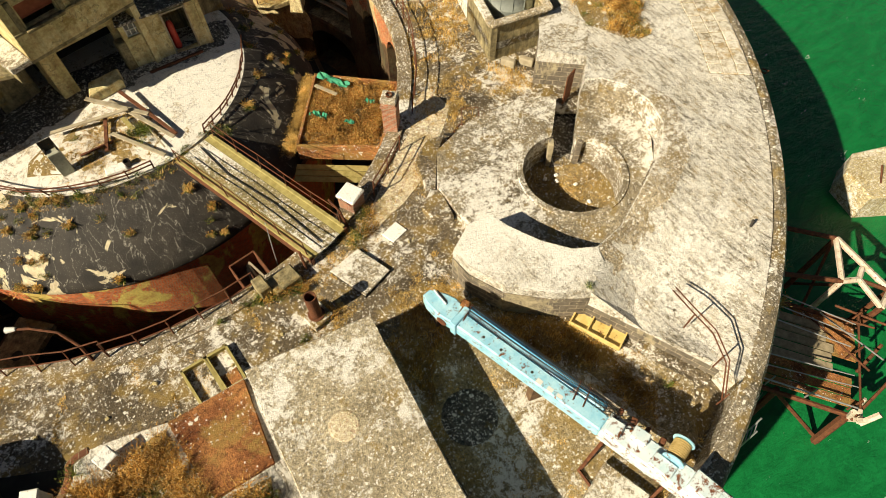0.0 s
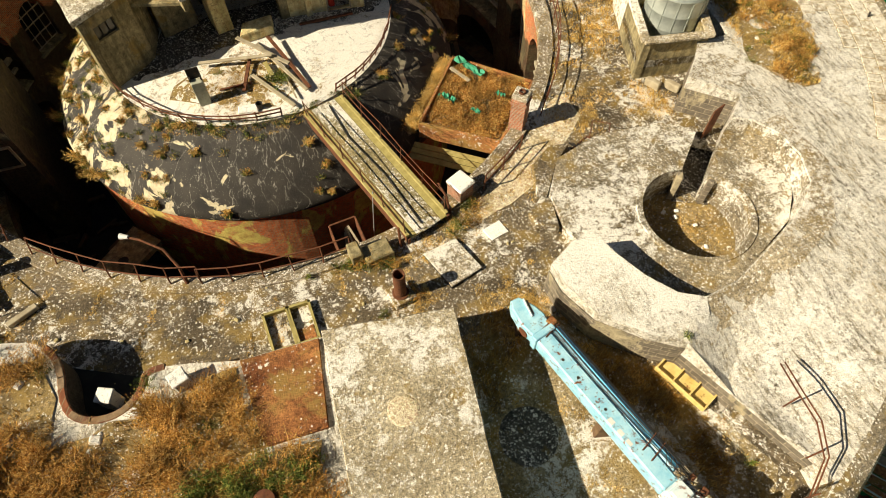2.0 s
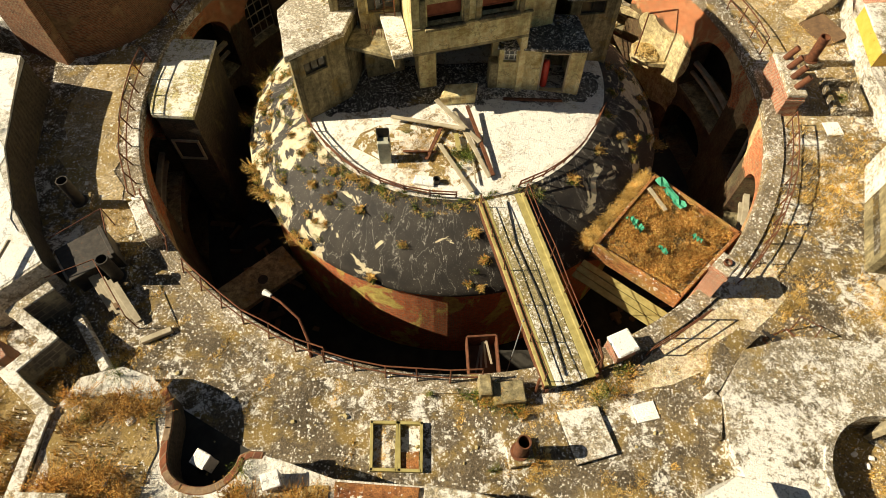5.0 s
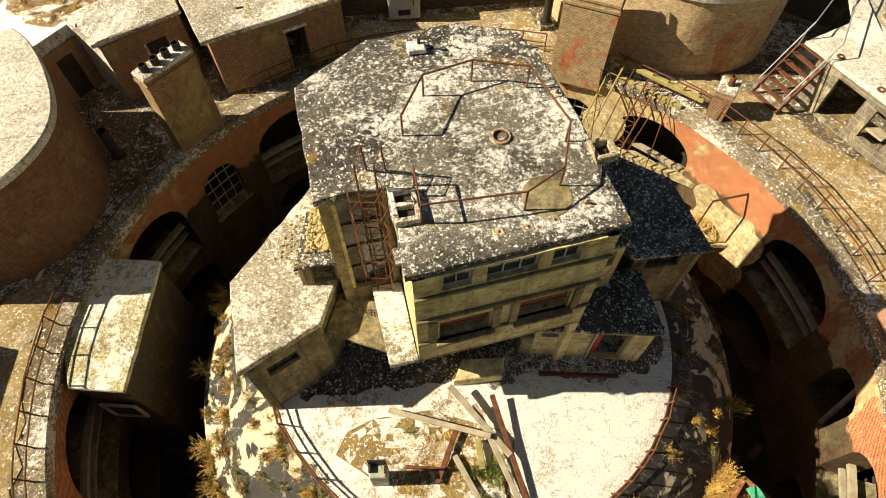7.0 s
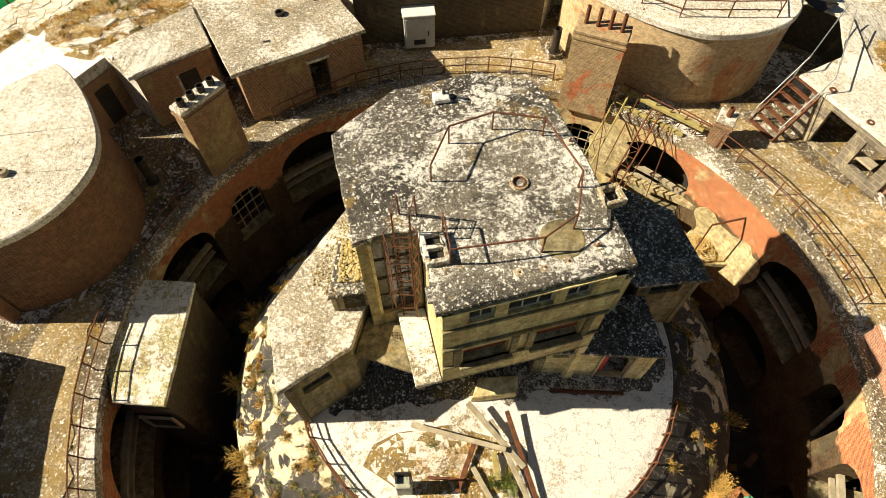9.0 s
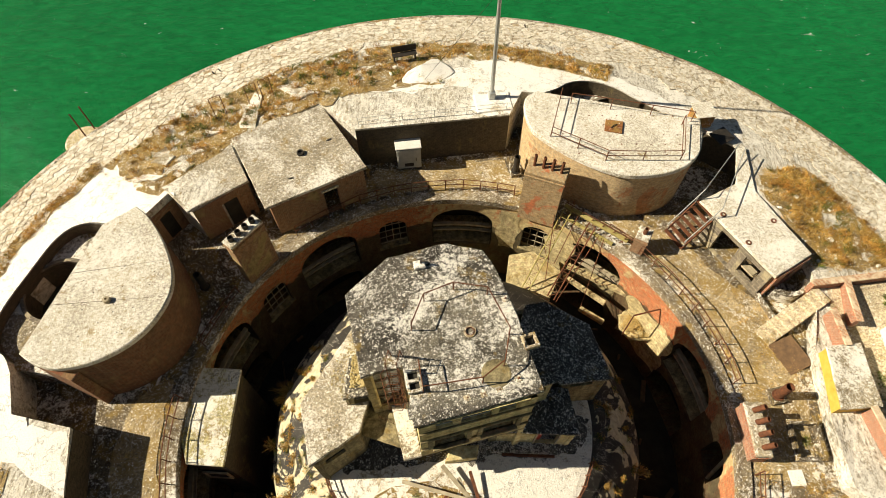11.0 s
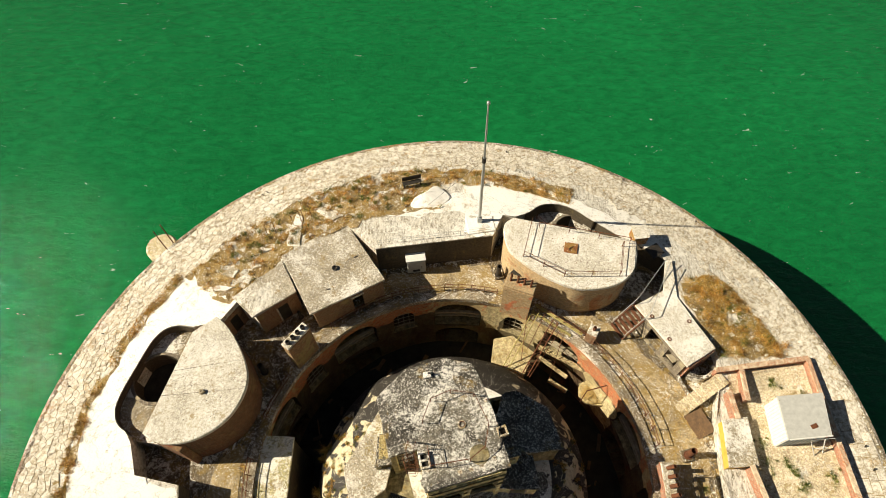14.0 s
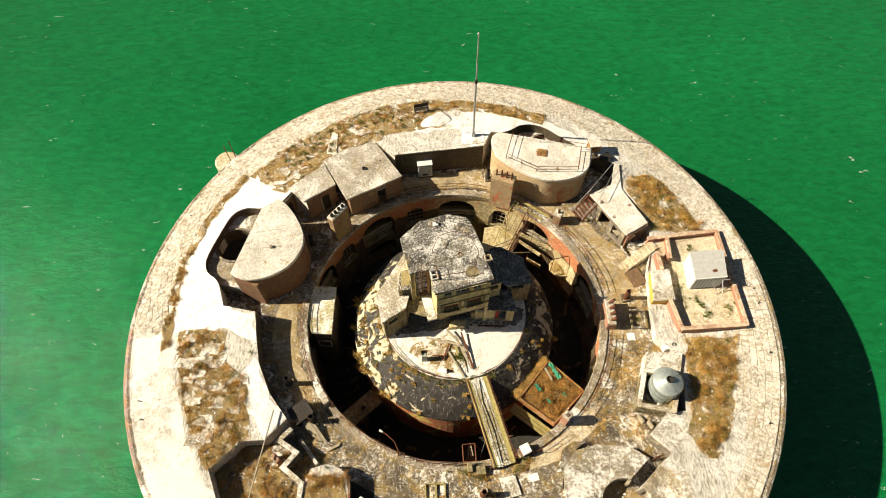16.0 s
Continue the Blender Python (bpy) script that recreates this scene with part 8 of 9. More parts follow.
for k, (x, y, z) in enumerate(((-13.6, 19.7, 2.6), (-12.8, 20.2, 2.6), (-15.6, 18.6, 2.6))):
    ar = thing("plant_support", x, y, z, "thin standing pipe frame in the weeds", "frame")
    part("pole", Mesh().tube([(x, y, z), (x, y, z + 1.7)], 0.025, 5), RUST, ar)
    part("pole", Mesh().tube([(x + 0.6, y + 0.4, z), (x + 0.6, y + 0.4, z + 1.7)], 0.025, 5), RUST, ar)
    part("bar", Mesh().tube([(x, y, z + 1.7), (x + 0.6, y + 0.4, z + 1.7)], 0.02, 5), RUST, ar)
railing("wire_fence", [(-6.2, 17.4, 3.4), (-3.5, 17.9, 3.4), (0.5, 18.4, 3.4), (3.0, 18.8, 3.4)], 0.6, "thin wire fence on the parapet edge", (0.5, 1.0), 2.2, 0.012, 0, GALVANISED, "fence", 0.018)
for k in range(16):
    a = random.uniform(0, 360)
    b = thing("bollard", *pc(29.2, a), 1.5, "small iron peg on the parapet rim", "peg", "pegs on the rim")
    part("peg", Mesh().tube([pc(29.2, a, parapet_z(*pc(29.2, a)) - 0.05), pc(29.2, a + 0.2, parapet_z(*pc(29.2, a)) + 0.25)], 0.05, 6), DARKMETAL, b)

# ---- limewashed and earthy patches on the parapet ----


def ragged(loop, amount=0.35, step=0.7):
    """Breaks an outline into an uneven one."""
    loop, out = ccw(loop), []
    for (x0, y0), (x1, y1) in zip(loop, loop[1:] + loop[:1]):
        n = max(1, int(math.hypot(x1 - x0, y1 - y0) / step))
        for i in range(n):
            t = i / n
            x, y = x0 + (x1 - x0) * t, y0 + (y1 - y0) * t
            out.append((x + amount * noise.noise((x * 0.9, y * 0.9, 5)) * 1.6, y + amount * noise.noise((x * 0.9, y * 0.9, 9)) * 1.6))
    return out


def band(r0, r1, a0, a1, step=4.0):
    n = max(2, int(abs(a1 - a0) / step))
    return [pc(r1, a0 + (a1 - a0) * k / n) for k in range(n + 1)] + [pc(r0, a1 + (a0 - a1) * k / n) for k in range(n + 1)]


def ground_patch(name, loop, material, label, lift, hole=True, amount=0.35):
    loop = ragged(loop, amount)
    m = sheet(loop, [] if hole or amount == 0.0 else [INNER], 0.8 if material is LIMEWASH else 0.42, lambda x, y: (0.0 if hole else parapet_z(x, y)) + lift)
    keep = []
    for f in m.f:
        c = (sum(m.v[i][0] for i in f) / 3, sum(m.v[i][1] for i in f) / 3)
        zs = [m.v[i][2] for i in f]
        if hole and not inside(c, INNER):
            continue
        if material is SOIL and name != "soil_scrub" and noise.noise((c[0] * 0.8, c[1] * 0.8, 21)) + 0.5 * noise.noise((c[0] * 2.3, c[1] * 2.3, 2)) > 0.26:
            continue
        keep.append(f)
    m.f = keep
    return structure(name, m, material, label)


ground_patch("limewash_west", band(20.6, 26.5, 142.5, 187), LIMEWASH, "whitewashed parapet top round the west turret", 0.02, False, 0.6)
ground_patch("limewash_north", band(18.5, 25.0, 45, 88), LIMEWASH, "whitewashed parapet top round the railed turret", 0.02, False)
ground_patch("limewash_mast", [(-6.0, 20.5), (-2.5, 22.8), (3.0, 23.4), (3.2, 21.2), (-3.0, 20.3)], LIMEWASH, "whitewashed slope beside the mast", 0.02, False)
ground_patch("limewash_slab", [(-25.0, -1.2), (-18.8, -1.2), (-18.0, -4.2), (-21.0, -3.0)], LIMEWASH, "whitewashed slab on the west parapet", 0.025, False)
ground_patch("limewash_edge", [(-18.0, -5.6), (-16.0, -9.2), (-14.6, -11.0), (-16.2, -12.6), (-17.8, -10.5), (-19.0, -7.0)], LIMEWASH, "whitewashed edge of the west parapet", 0.02, False)
ground_patch("limewash_crescent", [(10.37, -22.3), (9.32, -21.6), (8.12, -20.4), (7.57, -19.1), (7.52, -18.22), (8.6, -17.63), (9.48, -17.83), (9.73, -18.6), (10.28, -19.72), (10.98, -20.62), (11.8, -21.08), (11.5, -22.4)], BREAST, "pale whitewashed top of the curved breastwork", 0.014, False, 0.0)
ground_patch("limewash_block", [(18.54, -9.9), (19.4, -10.4), (20.0, -11.88), (18.5, -13.2), (16.8, -12.05)], SPATTERED, "whitened top of the parapet corner by the gun pit", 0.016, False, 0.0)
ground_patch("limewash_rim", band(25.9, 29.9, 187, 238), BREAST, "whitewashed rim of the western parapet", 0.016, False)
ground_patch("limewash_trench", [(11.8, -21.1), (13.2, -20.9), (15.7, -19.85), (17.22, -19.14), (18.22, -18.22), (18.68, -17.0), (18.52, -15.8), (18.2, -15.1), (19.2, -15.0), (19.5, -17.6), (17.9, -20.0), (13.5, -22.0), (11.6, -22.2)], PALEDECK, "pale lip round the gun emplacement", 0.012, False, 0.0)
east_deck = ragged([pc(15.3, -10 + 6 * k) for k in range(12)] + [pc(17.2, 54), (12.6, 12.0), (14.0, 10.9), (16.2, 8.3), (17.6, 7.0), (18.5, 4.5), (18.3, 0.0), pc(18.0, -8)], 0.3)
structure("tan_deck", sheet(east_deck, [], 0.7, lambda x, y: 0.03 + 0.02 * noise.noise((x * 0.5, y * 0.5, 0))), TANDECK, "tan stained cement on the eastern deck")
west_deck = ragged([pc(15.1, 172 + 6 * k) for k in range(8)] + [pc(16.6, 214), pc(17.2, 205), pc(17.4, 196), pc(17.5, 188), pc(17.3, 180), pc(16.6, 174)], 0.3)
structure("tan_deck_west", sheet(west_deck, [], 0.7, lambda x, y: 0.03 + 0.02 * noise.noise((x * 0.5, y * 0.5, 0))), TANDECK, "tan stained cement on the western deck")
north_deck = ragged([pc(15.2, 66 + 6 * k) for k in range(9)] + [pc(16.2, 116), (-5.4, 16.6), (0.0, 17.4), (3.0, 17.6), (3.4, 16.2), pc(15.9, 70)], 0.25)
structure("tan_deck_north", sheet(north_deck, [], 0.7, lambda x, y: 0.03 + 0.02 * noise.noise((x * 0.5, y * 0.5, 0))), TANDECK, "tan stained cement on the northern deck")
deck_patch = ragged([(9.14, -11.9), (7.74, -13.0), (6.6, -13.75), (6.5, -14.6), (7.9, -14.3), (9.0, -13.75), (10.1, -13.2), (11.2, -12.2), (12.66, -10.9), (12.4, -9.3), (11.6, -9.9), (10.34, -11.2)], 0.12)
structure("pale_deck", sheet(deck_patch, [], 0.7, lambda x, y: 0.03 + 0.02 * noise.noise((x * 0.5, y * 0.5, 0))), CEMENT, "pale sunlit cement patch on the deck")
SOILS = {
    "west": [(-25.7, -3.1), (-23.1, -2.6), (-21.1, -3.1), (-20.6, -6.1), (-18.6, -7.4), (-17.3, -12.6), (-18.2, -13.2), (-20.4, -15.4), (-22.1, -13.2), (-23.9, -9.5)],
    "north": band(21.2, 26.5, 93, 146),
    "mast": band(24.2, 26.2, 66, 93),
    "north_east": [(18.3, 14.6), (19.2, 15.2), (21.2, 15.7), (22.6, 14.3), (24.2, 11.8), (25.3, 9.4), (25.2, 8.8), (20.1, 8.7), (20.2, 9.4), (18.2, 13.5)],
    "south_east": [(21.5, -3.0), (26.5, -2.7), (25.4, -6.4), (23.7, -11.4), (21.9, -14.0), (20.9, -13.8), (19.8, -12.0), (20.4, -10.2), (21.0, -6.5)],
    "scrub": [(-12.0, -15.6), (-9.0, -15.6), (-8.8, -18.6), (-6.2, -18.7), (-3.3, -18.2), (-3.1, -21.0), (-1.4, -21.2), (-1.4, -28.6), (-6, -28.4), (-11, -26.4), (-12.0, -21.3)],
    "rim_west": band(26.4, 27.3, 146, 190),
}
for key, loop in SOILS.items():
    ground_patch("soil_" + key, loop, SOIL, "dry earth with dead grass on the parapet", 0.035, False)
ground_patch("soil_recess", [(-16.1, -12.9), (-18.0, -13.0), (-20.2, -15.2), (-18.5, -18.7), (-14.6, -21.4), (-12.8, -20.8), (-12.8, -16.6), (-14.4, -15.2)], SOIL, "dry earth in the walled recess", 0.03, True, 0.0)
ground_patch("yard_floor", [(4.0, -19.2), (7.3, -19.2), (8.2, -20.7), (10.1, -22.7), (11.7, -26.4), (10.3, -27.9), (2.8, -28.9), (3.75, -19.6)], YARD, "blotched cement floor of the crane yard", 0.016, True, 0.0)
ground_patch("soil_yard", [(7.6, -20.4), (9.8, -22.6), (10.3, -26.0), (9.4, -26.8), (9.0, -24.0), (7.4, -21.8)], SOIL, "dry grassy earth along the breastwork foot", 0.03, True, 0.12)
ground_patch("soil_slab", [(4.0, -19.0), (5.6, -18.6), (6.0, -20.2), (3.9, -22.0)], SOIL, "dry grassy earth in the yard corner", 0.03, True, 0.12)

# ---- plants ----
blades = random.Random(5)


def tuft(m, x, y, z, count, height, spread, width=0.009):
    """Thin curved blades from one root."""
    for _ in range(count):
        a, h = blades.uniform(0, 6.28), height * blades.uniform(0.5, 1.2)
        s = spread * blades.uniform(0.1, 0.8)
        bx, by = x + blades.gauss(0, 0.07), y + blades.gauss(0, 0.07)
        tx, ty = bx + math.cos(a) * s, by + math.sin(a) * s
        px, py = -math.sin(a) * width, math.cos(a) * width
        k = len(m.v)
        m.v += [(bx - px, by - py, z), (bx + px, by + py, z), ((bx + tx) / 2 + px, (by + ty) / 2 + py, z + h * 0.7), ((bx + tx) / 2 - px, (by + ty) / 2 - py, z + h * 0.7), (tx, ty, z + h)]
        m.f += [(k, k + 1, k + 2, k + 3), (k + 3, k + 2, k + 4)]


def bush(m, x, y, z, radius, height, leaves, size):
    """A low dome of fine twigs with small leaves towards its outside."""
    for _ in range(max(8, leaves // 8)):
        a, s = blades.uniform(0, 6.28), radius * math.sqrt(blades.random())
        h = height * blades.uniform(0.75, 1.1) * math.sqrt(max(0.08, 1.15 - (s / radius) ** 2))
        ex, ey, ez = x + math.cos(a) * s, y + math.sin(a) * s, z + h
        w = 0.007
        k = len(m.v)
        m.v += [(x - w, y, z), (x + w, y + w, z), (ex, ey, ez)]
        m.f.append((k, k + 1, k + 2))
        for _ in range(9):
            t = blades.uniform(0.5, 1.06)
            px, py, pz = x + (ex - x) * t + blades.gauss(0, radius * 0.10), y + (ey - y) * t + blades.gauss(0, radius * 0.10), z + (ez - z) * t + blades.gauss(0, height * 0.06)
            d = Vector((ex - x + blades.gauss(0, 0.4), ey - y + blades.gauss(0, 0.4), blades.gauss(0.1, 0.4))).normalized() * size * blades.uniform(0.5, 1.3)
            e = d.orthogonal().normalized() * d.length * 0.5
            k = len(m.v)
            m.v += [(px - d.x, py - d.y, pz - d.z), (px + e.x, py + e.y, pz + e.z), (px + d.x, py + d.y, pz + d.z), (px - e.x, py - e.y, pz - e.z)]
            m.f.append((k, k + 1, k + 2, k + 3))


def fuzz(m, x, y, z, radius, height, count, width=0.009):
    """A patch of short fine dead grass."""
    for _ in range(count):
        a, s = blades.uniform(0, 6.28), radius * math.sqrt(blades.random())
        bx, by, b = x + math.cos(a) * s, y + math.sin(a) * s, blades.uniform(0, 6.28)
        reach, h = height * blades.uniform(0.3, 1.3), height * blades.uniform(0.3, 1.1)
        px, py = -math.sin(b) * width, math.cos(b) * width
        k = len(m.v)
        m.v += [(bx - px, by - py, z), (bx + px, by + py, z), (bx + math.cos(b) * reach, by + math.sin(b) * reach, z + h)]
        m.f.append((k, k + 1, k + 2))


def sprig(m, x, y, z, radius, height, count, lean=(0.0, 0.0)):
    """Dead feathery scrub: fine stems that arch out from one root, each with short side twigs near its tip."""
    for _ in range(count):
        a, s = blades.uniform(0, 6.28), radius * blades.uniform(0.2, 1.0)
        h = height * blades.uniform(0.5, 1.1)
        bx, by = x + blades.gauss(0, radius * 0.22), y + blades.gauss(0, radius * 0.22)
        dx, dy = math.cos(a) * s + lean[0], math.sin(a) * s + lean[1]
        mx, my, mz = bx + dx * 0.45, by + dy * 0.45, z + h * 0.75
        tx, ty, tz = bx + dx, by + dy, z + h
        wx, wy = -math.sin(a) * 0.005, math.cos(a) * 0.005
        k = len(m.v)
        m.v += [(bx - wx, by - wy, z), (bx + wx, by + wy, z), (mx + wx, my + wy, mz), (mx - wx, my - wy, mz), (tx, ty, tz)]
        m.f += [(k, k + 1, k + 2, k + 3), (k + 3, k + 2, k + 4)]
        wx, wy = wx * 2.2, wy * 2.2
        for _ in range(9):
            t = blades.uniform(-0.4, 1.0)
            qx, qy, qz = mx + (tx - mx) * t, my + (ty - my) * t, mz + (tz - mz) * t
            b, r = blades.uniform(0, 6.28), blades.uniform(0.025, 0.07)
            k = len(m.v)
            m.v += [(qx - wx, qy - wy, qz), (qx + wx, qy + wy, qz), (qx + math.cos(b) * r, qy + math.sin(b) * r, qz + blades.uniform(-0.02, 0.06))]
            m.f.append((k, k + 1, k + 2))


def ground_z(x, y):
    return 0.0 if inside((x, y), INNER) else parapet_z(x, y) + 0.02


def meadow(loop, count, height, mask=0.0, m=None, width=0.009):
    m = m or Mesh()
    xs, ys = [p[0] for p in loop], [p[1] for p in loop]
    made = tries = 0
    while made < count and tries < count * 12:
        tries += 1
        x, y = blades.uniform(min(xs), max(xs)), blades.uniform(min(ys), max(ys))
        if inside((x, y), loop) and noise.noise((x * 0.55, y * 0.55, 7)) > mask:
            tuft(m, x, y, ground_z(x, y), 11, height * blades.uniform(0.6, 1.4), 0.13, width)
            made += 1
    return m


straw = Mesh()
for key, count, h, mask in (("west", 1300, 0.15, -0.05), ("north", 1100, 0.14, 0.0), ("mast", 450, 0.15, -0.1), ("north_east", 1100, 0.16, -0.05), ("south_east", 1200, 0.16, -0.05), ("rim_west", 650, 0.14, -0.1), ("scrub", 700, 0.2, -0.2)):
    meadow(SOILS[key], count, h, mask, straw)
meadow([(7.6, -20.4), (9.8, -22.6), (10.3, -26.0), (9.4, -26.8), (9.0, -24.0), (7.4, -21.8)], 420, 0.2, -0.3, straw)
meadow([(4.0, -19.0), (5.6, -18.4), (7.2, -19.4), (5.2, -20.4), (3.9, -22.0)], 300, 0.2, -0.3, straw)
meadow([(-20.0, -15.2), (-18, -13.2), (-15.0, -14.6), (-12.9, -16.8), (-12.9, -20.6), (-15, -21)], 500, 0.25, -0.3, straw)
meadow(circle(CX + 0.4, CY + 0.3, 1.5, 20), 0, 0.1, 0, straw)
for _ in range(240):
    a, r = blades.uniform(0, 6.28), blades.uniform(0.2, 1.95)
    if math.cos(a - 0.6) > -0.4:
        tuft(straw, CX + r * math.cos(a), CY + r * math.sin(a), -0.85, 5, 0.12, 0.14)
# tufts in the deck's joints and along feet of walls
for a in [blades.uniform(0, 360) for _ in range(34)]:
    r0 = blades.uniform(14.9, 17.5)
    for k in range(blades.randint(6, 22)):
        r = r0 + k * 0.07
        x, y = pc(r, a + blades.uniform(-0.35, 0.35))
        if inside((x, y), INNER) and r < 19.5:
            tuft(straw, x, y, 0.0, 5, 0.13, 0.12)
for _ in range(110):
    a, r = blades.uniform(-60, 30), blades.uniform(14.95, 18.8)
    x, y = pc(r, a)
    if inside((x, y), INNER):
        for _ in range(blades.randint(3, 14)):
            tuft(straw, x + blades.gauss(0, 0.22), y + blades.gauss(0, 0.22), 0.0, 5, 0.12, 0.12)
for (ax_, ay_), (bx_, by_) in (((17.9, 8.5), (18.9, 0.5)), ((18.7, -2.5), (16.2, -6.5)), ((15.8, -9.8), (16.5, -12.0)), ((15.0, -2.0), (15.4, -8.0)), ((14.0, -3.5), (13.0, -7.0))):
    for _ in range(120):
        t = blades.random()
        tuft(straw, ax_ + (bx_ - ax_) * t + blades.gauss(0, 0.25), ay_ + (by_ - ay_) * t + blades.gauss(0, 0.25), 0.0, 5, 0.16, 0.14)
for _ in range(260):
    x, y = blades.gauss(-1.0, 0.9), blades.gauss(-4.6, 0.8)
    fuzz(straw, x, y, float(np.interp(math.hypot(x, y), [0, 4, 6.6], [0.85, 0.68, 0.44])), blades.uniform(0.08, 0.2), 0.06, 26)


russet, green = Mesh(), Mesh()
BIG_BUSHES = [(22.9, -4.6, 0.6), (24.2, -4.0, 0.6), (25.2, -5.2, 0.6), (23.8, -5.8, 0.7), (22.4, -6.6, 0.5), (24.4, -7.0, 0.5), (21.9, -8.2, 0.5), (23.2, -8.9, 0.4), (22.4, -11.8, 0.5), (21.5, -12.8, 0.4),
              (24.9, 9.3, 0.6), (24.2, 9.9, 0.4), (21.0, 13.9, 0.4), (19.6, 14.2, 0.4), (19.9, 9.2, 0.35), (-6.1, -18.5, 0.45), (-22.8, -6.4, 0.5), (-20.2, -11.6, 0.5), (-24.6, -4.4, 0.4), (-19.4, -8.2, 0.4)]
scrub = SOILS["scrub"]
made = 0
while made < 560:
    x, y = blades.uniform(-12, -1.5), blades.uniform(-28, -15.5)
    if inside((x, y), scrub) and noise.noise((x * 0.5, y * 0.5, 11)) > -0.15:
        high = 0.55 + 0.6 * noise.noise((x * 0.4, y * 0.4, 3))
        if blades.random() < 0.06:
            bush(green, x, y, ground_z(x, y), blades.uniform(0.3, 0.5), 0.4, 160, 0.024)
        else:
            sprig(russet, x, y, ground_z(x, y), blades.uniform(0.35, 0.8), max(0.22, high * blades.uniform(0.6, 1.2)), 44, (blades.gauss(0.05, 0.12), blades.gauss(0.05, 0.12)))
        made += 1
for _ in range(30):
    x, y = blades.uniform(-5.2, -1.5), blades.gauss(-21.7, 0.3)
    bush(green, x, y, ground_z(x, y), blades.uniform(0.3, 0.55), blades.uniform(0.4, 0.75), 300, 0.03)
for _ in range(46):
    x, y = blades.uniform(-19.5, -12.9), blades.uniform(-20.5, -13.4)
    if inside((x, y), INNER):
        sprig(russet, x, y, 0.0, 0.5, 0.5, 40)
        if blades.random() < 0.3:
            bush(green, x, y, 0.0, 0.4, 0.4, 150, 0.024)
for x, y, s in ((-6.0, -17.8, 0.6), (-10.6, -14.9, 0.6), (2.0, -15.0, 0.5), (0.6, -14.9, 0.4), (-0.5, -14.9, 0.3), (1.6, -17.3, 0.35), (5.2, -14.9, 0.55), (24.0, 6.6, 0.7), (26.0, 6.0, 0.4), (22.2, 2.2, 0.5), (23.4, 0.9, 0.6), (23.9, 0.2, 0.5), (24.1, -0.8, 0.5), (26.3, 0.2, 0.5), (17.8, -0.7, 0.5), (22.5, 9.8, 0.6), (24.3, 10.1, 0.7), (10.4, -22.1, 0.25), (10.9, -26.0, 0.3), (-18.4, -5.2, 0.5), (-22.6, -6.3, 0.7), (-23.4, -5.0, 0.5), (0.4, -4.7, 0.6), (0.7, -5.1, 0.4), (-1.9, -3.6, 0.4), (3.7, -6.6, 0.5)):
    bush(green, x, y, ground_z(x, y) if math.hypot(x, y) > 14 else (0.5 if math.hypot(x, y) < 6 else 0.1), s * 0.8, s * 0.75, int(420 * s + 50), 0.024)
for _ in range(120):
    a, r = blades.uniform(95, 138), blades.uniform(21.8, 26.4)
    x, y = pc(r, a)
    if not inside((x, y), INNER):
        if blades.random() < 0.45:
            bush(green, x, y, ground_z(x, y), blades.uniform(0.25, 0.5), 0.32, 200, 0.028)
        else:
            sprig(russet, x, y, ground_z(x, y), 0.4, 0.3, 30)
for key in ("west", "south_east", "north_east", "north", "mast", "rim_west"):
    for _ in range({"mast": 110, "rim_west": 160, "north_east": 330, "south_east": 330, "west": 360, "north": 380}[key]):
        xs, ys = [p[0] for p in SOILS[key]], [p[1] for p in SOILS[key]]
        x, y = blades.uniform(min(xs), max(xs)), blades.uniform(min(ys), max(ys))
        if inside((x, y), SOILS[key]):
            which = blades.random()
            if which < 0.22:
                bush(green, x, y, ground_z(x, y), blades.uniform(0.2, 0.45), blades.uniform(0.15, 0.3), 110, 0.024)
            elif which < 0.45:
                sprig(russet, x, y, ground_z(x, y), 0.45, 0.3, 34)
            else:
                fuzz(straw, x, y, ground_z(x, y), blades.uniform(0.25, 0.6), 0.075, 150, 0.010)


def shoulder_z(r):
    return float(np.interp(r, [6.95, 7.8, 8.5, 9.1, 9.55, 9.85, 10.0], [0.36, -0.08, -0.55, -1.05, -1.55, -2.0, -2.3]))


for _ in range(230):
    a = blades.choice((blades.uniform(150, 235), blades.uniform(150, 235), blades.uniform(235, 300), blades.uniform(-30, 20)))
    if -31 < a < 21 and blades.random() < 0.65:
        continue
    r = blades.choice((blades.uniform(7.0, 8.2), blades.uniform(8.5, 9.9)))
    if 235 < a < 300 and r > 7.6 and blades.random() < 0.7:
        continue
    x, y = pc(r, a)
    for _ in range(3):
        fuzz(straw, x + blades.gauss(0, 0.1), y + blades.gauss(0, 0.1), shoulder_z(r) - 0.03, 0.14, 0.12, 20)
    bush(green, x, y, shoulder_z(r) - 0.08, blades.uniform(0.16, 0.34), 0.26, 170, 0.022)
    if blades.random() < 0.5:
        sprig(russet, x, y, shoulder_z(r) - 0.05, 0.26, 0.24, 26)
for _ in range(260):
    a, r = blades.uniform(178, 300), blades.uniform(6.75, 7.4)
    x, y = pc(r, a)
    fuzz(straw, x, y, shoulder_z(r) - 0.03, 0.2, 0.1, 26)
    if blades.random() < 0.4:
        bush(green, x, y, shoulder_z(r) - 0.03, 0.18, 0.2, 60, 0.02)
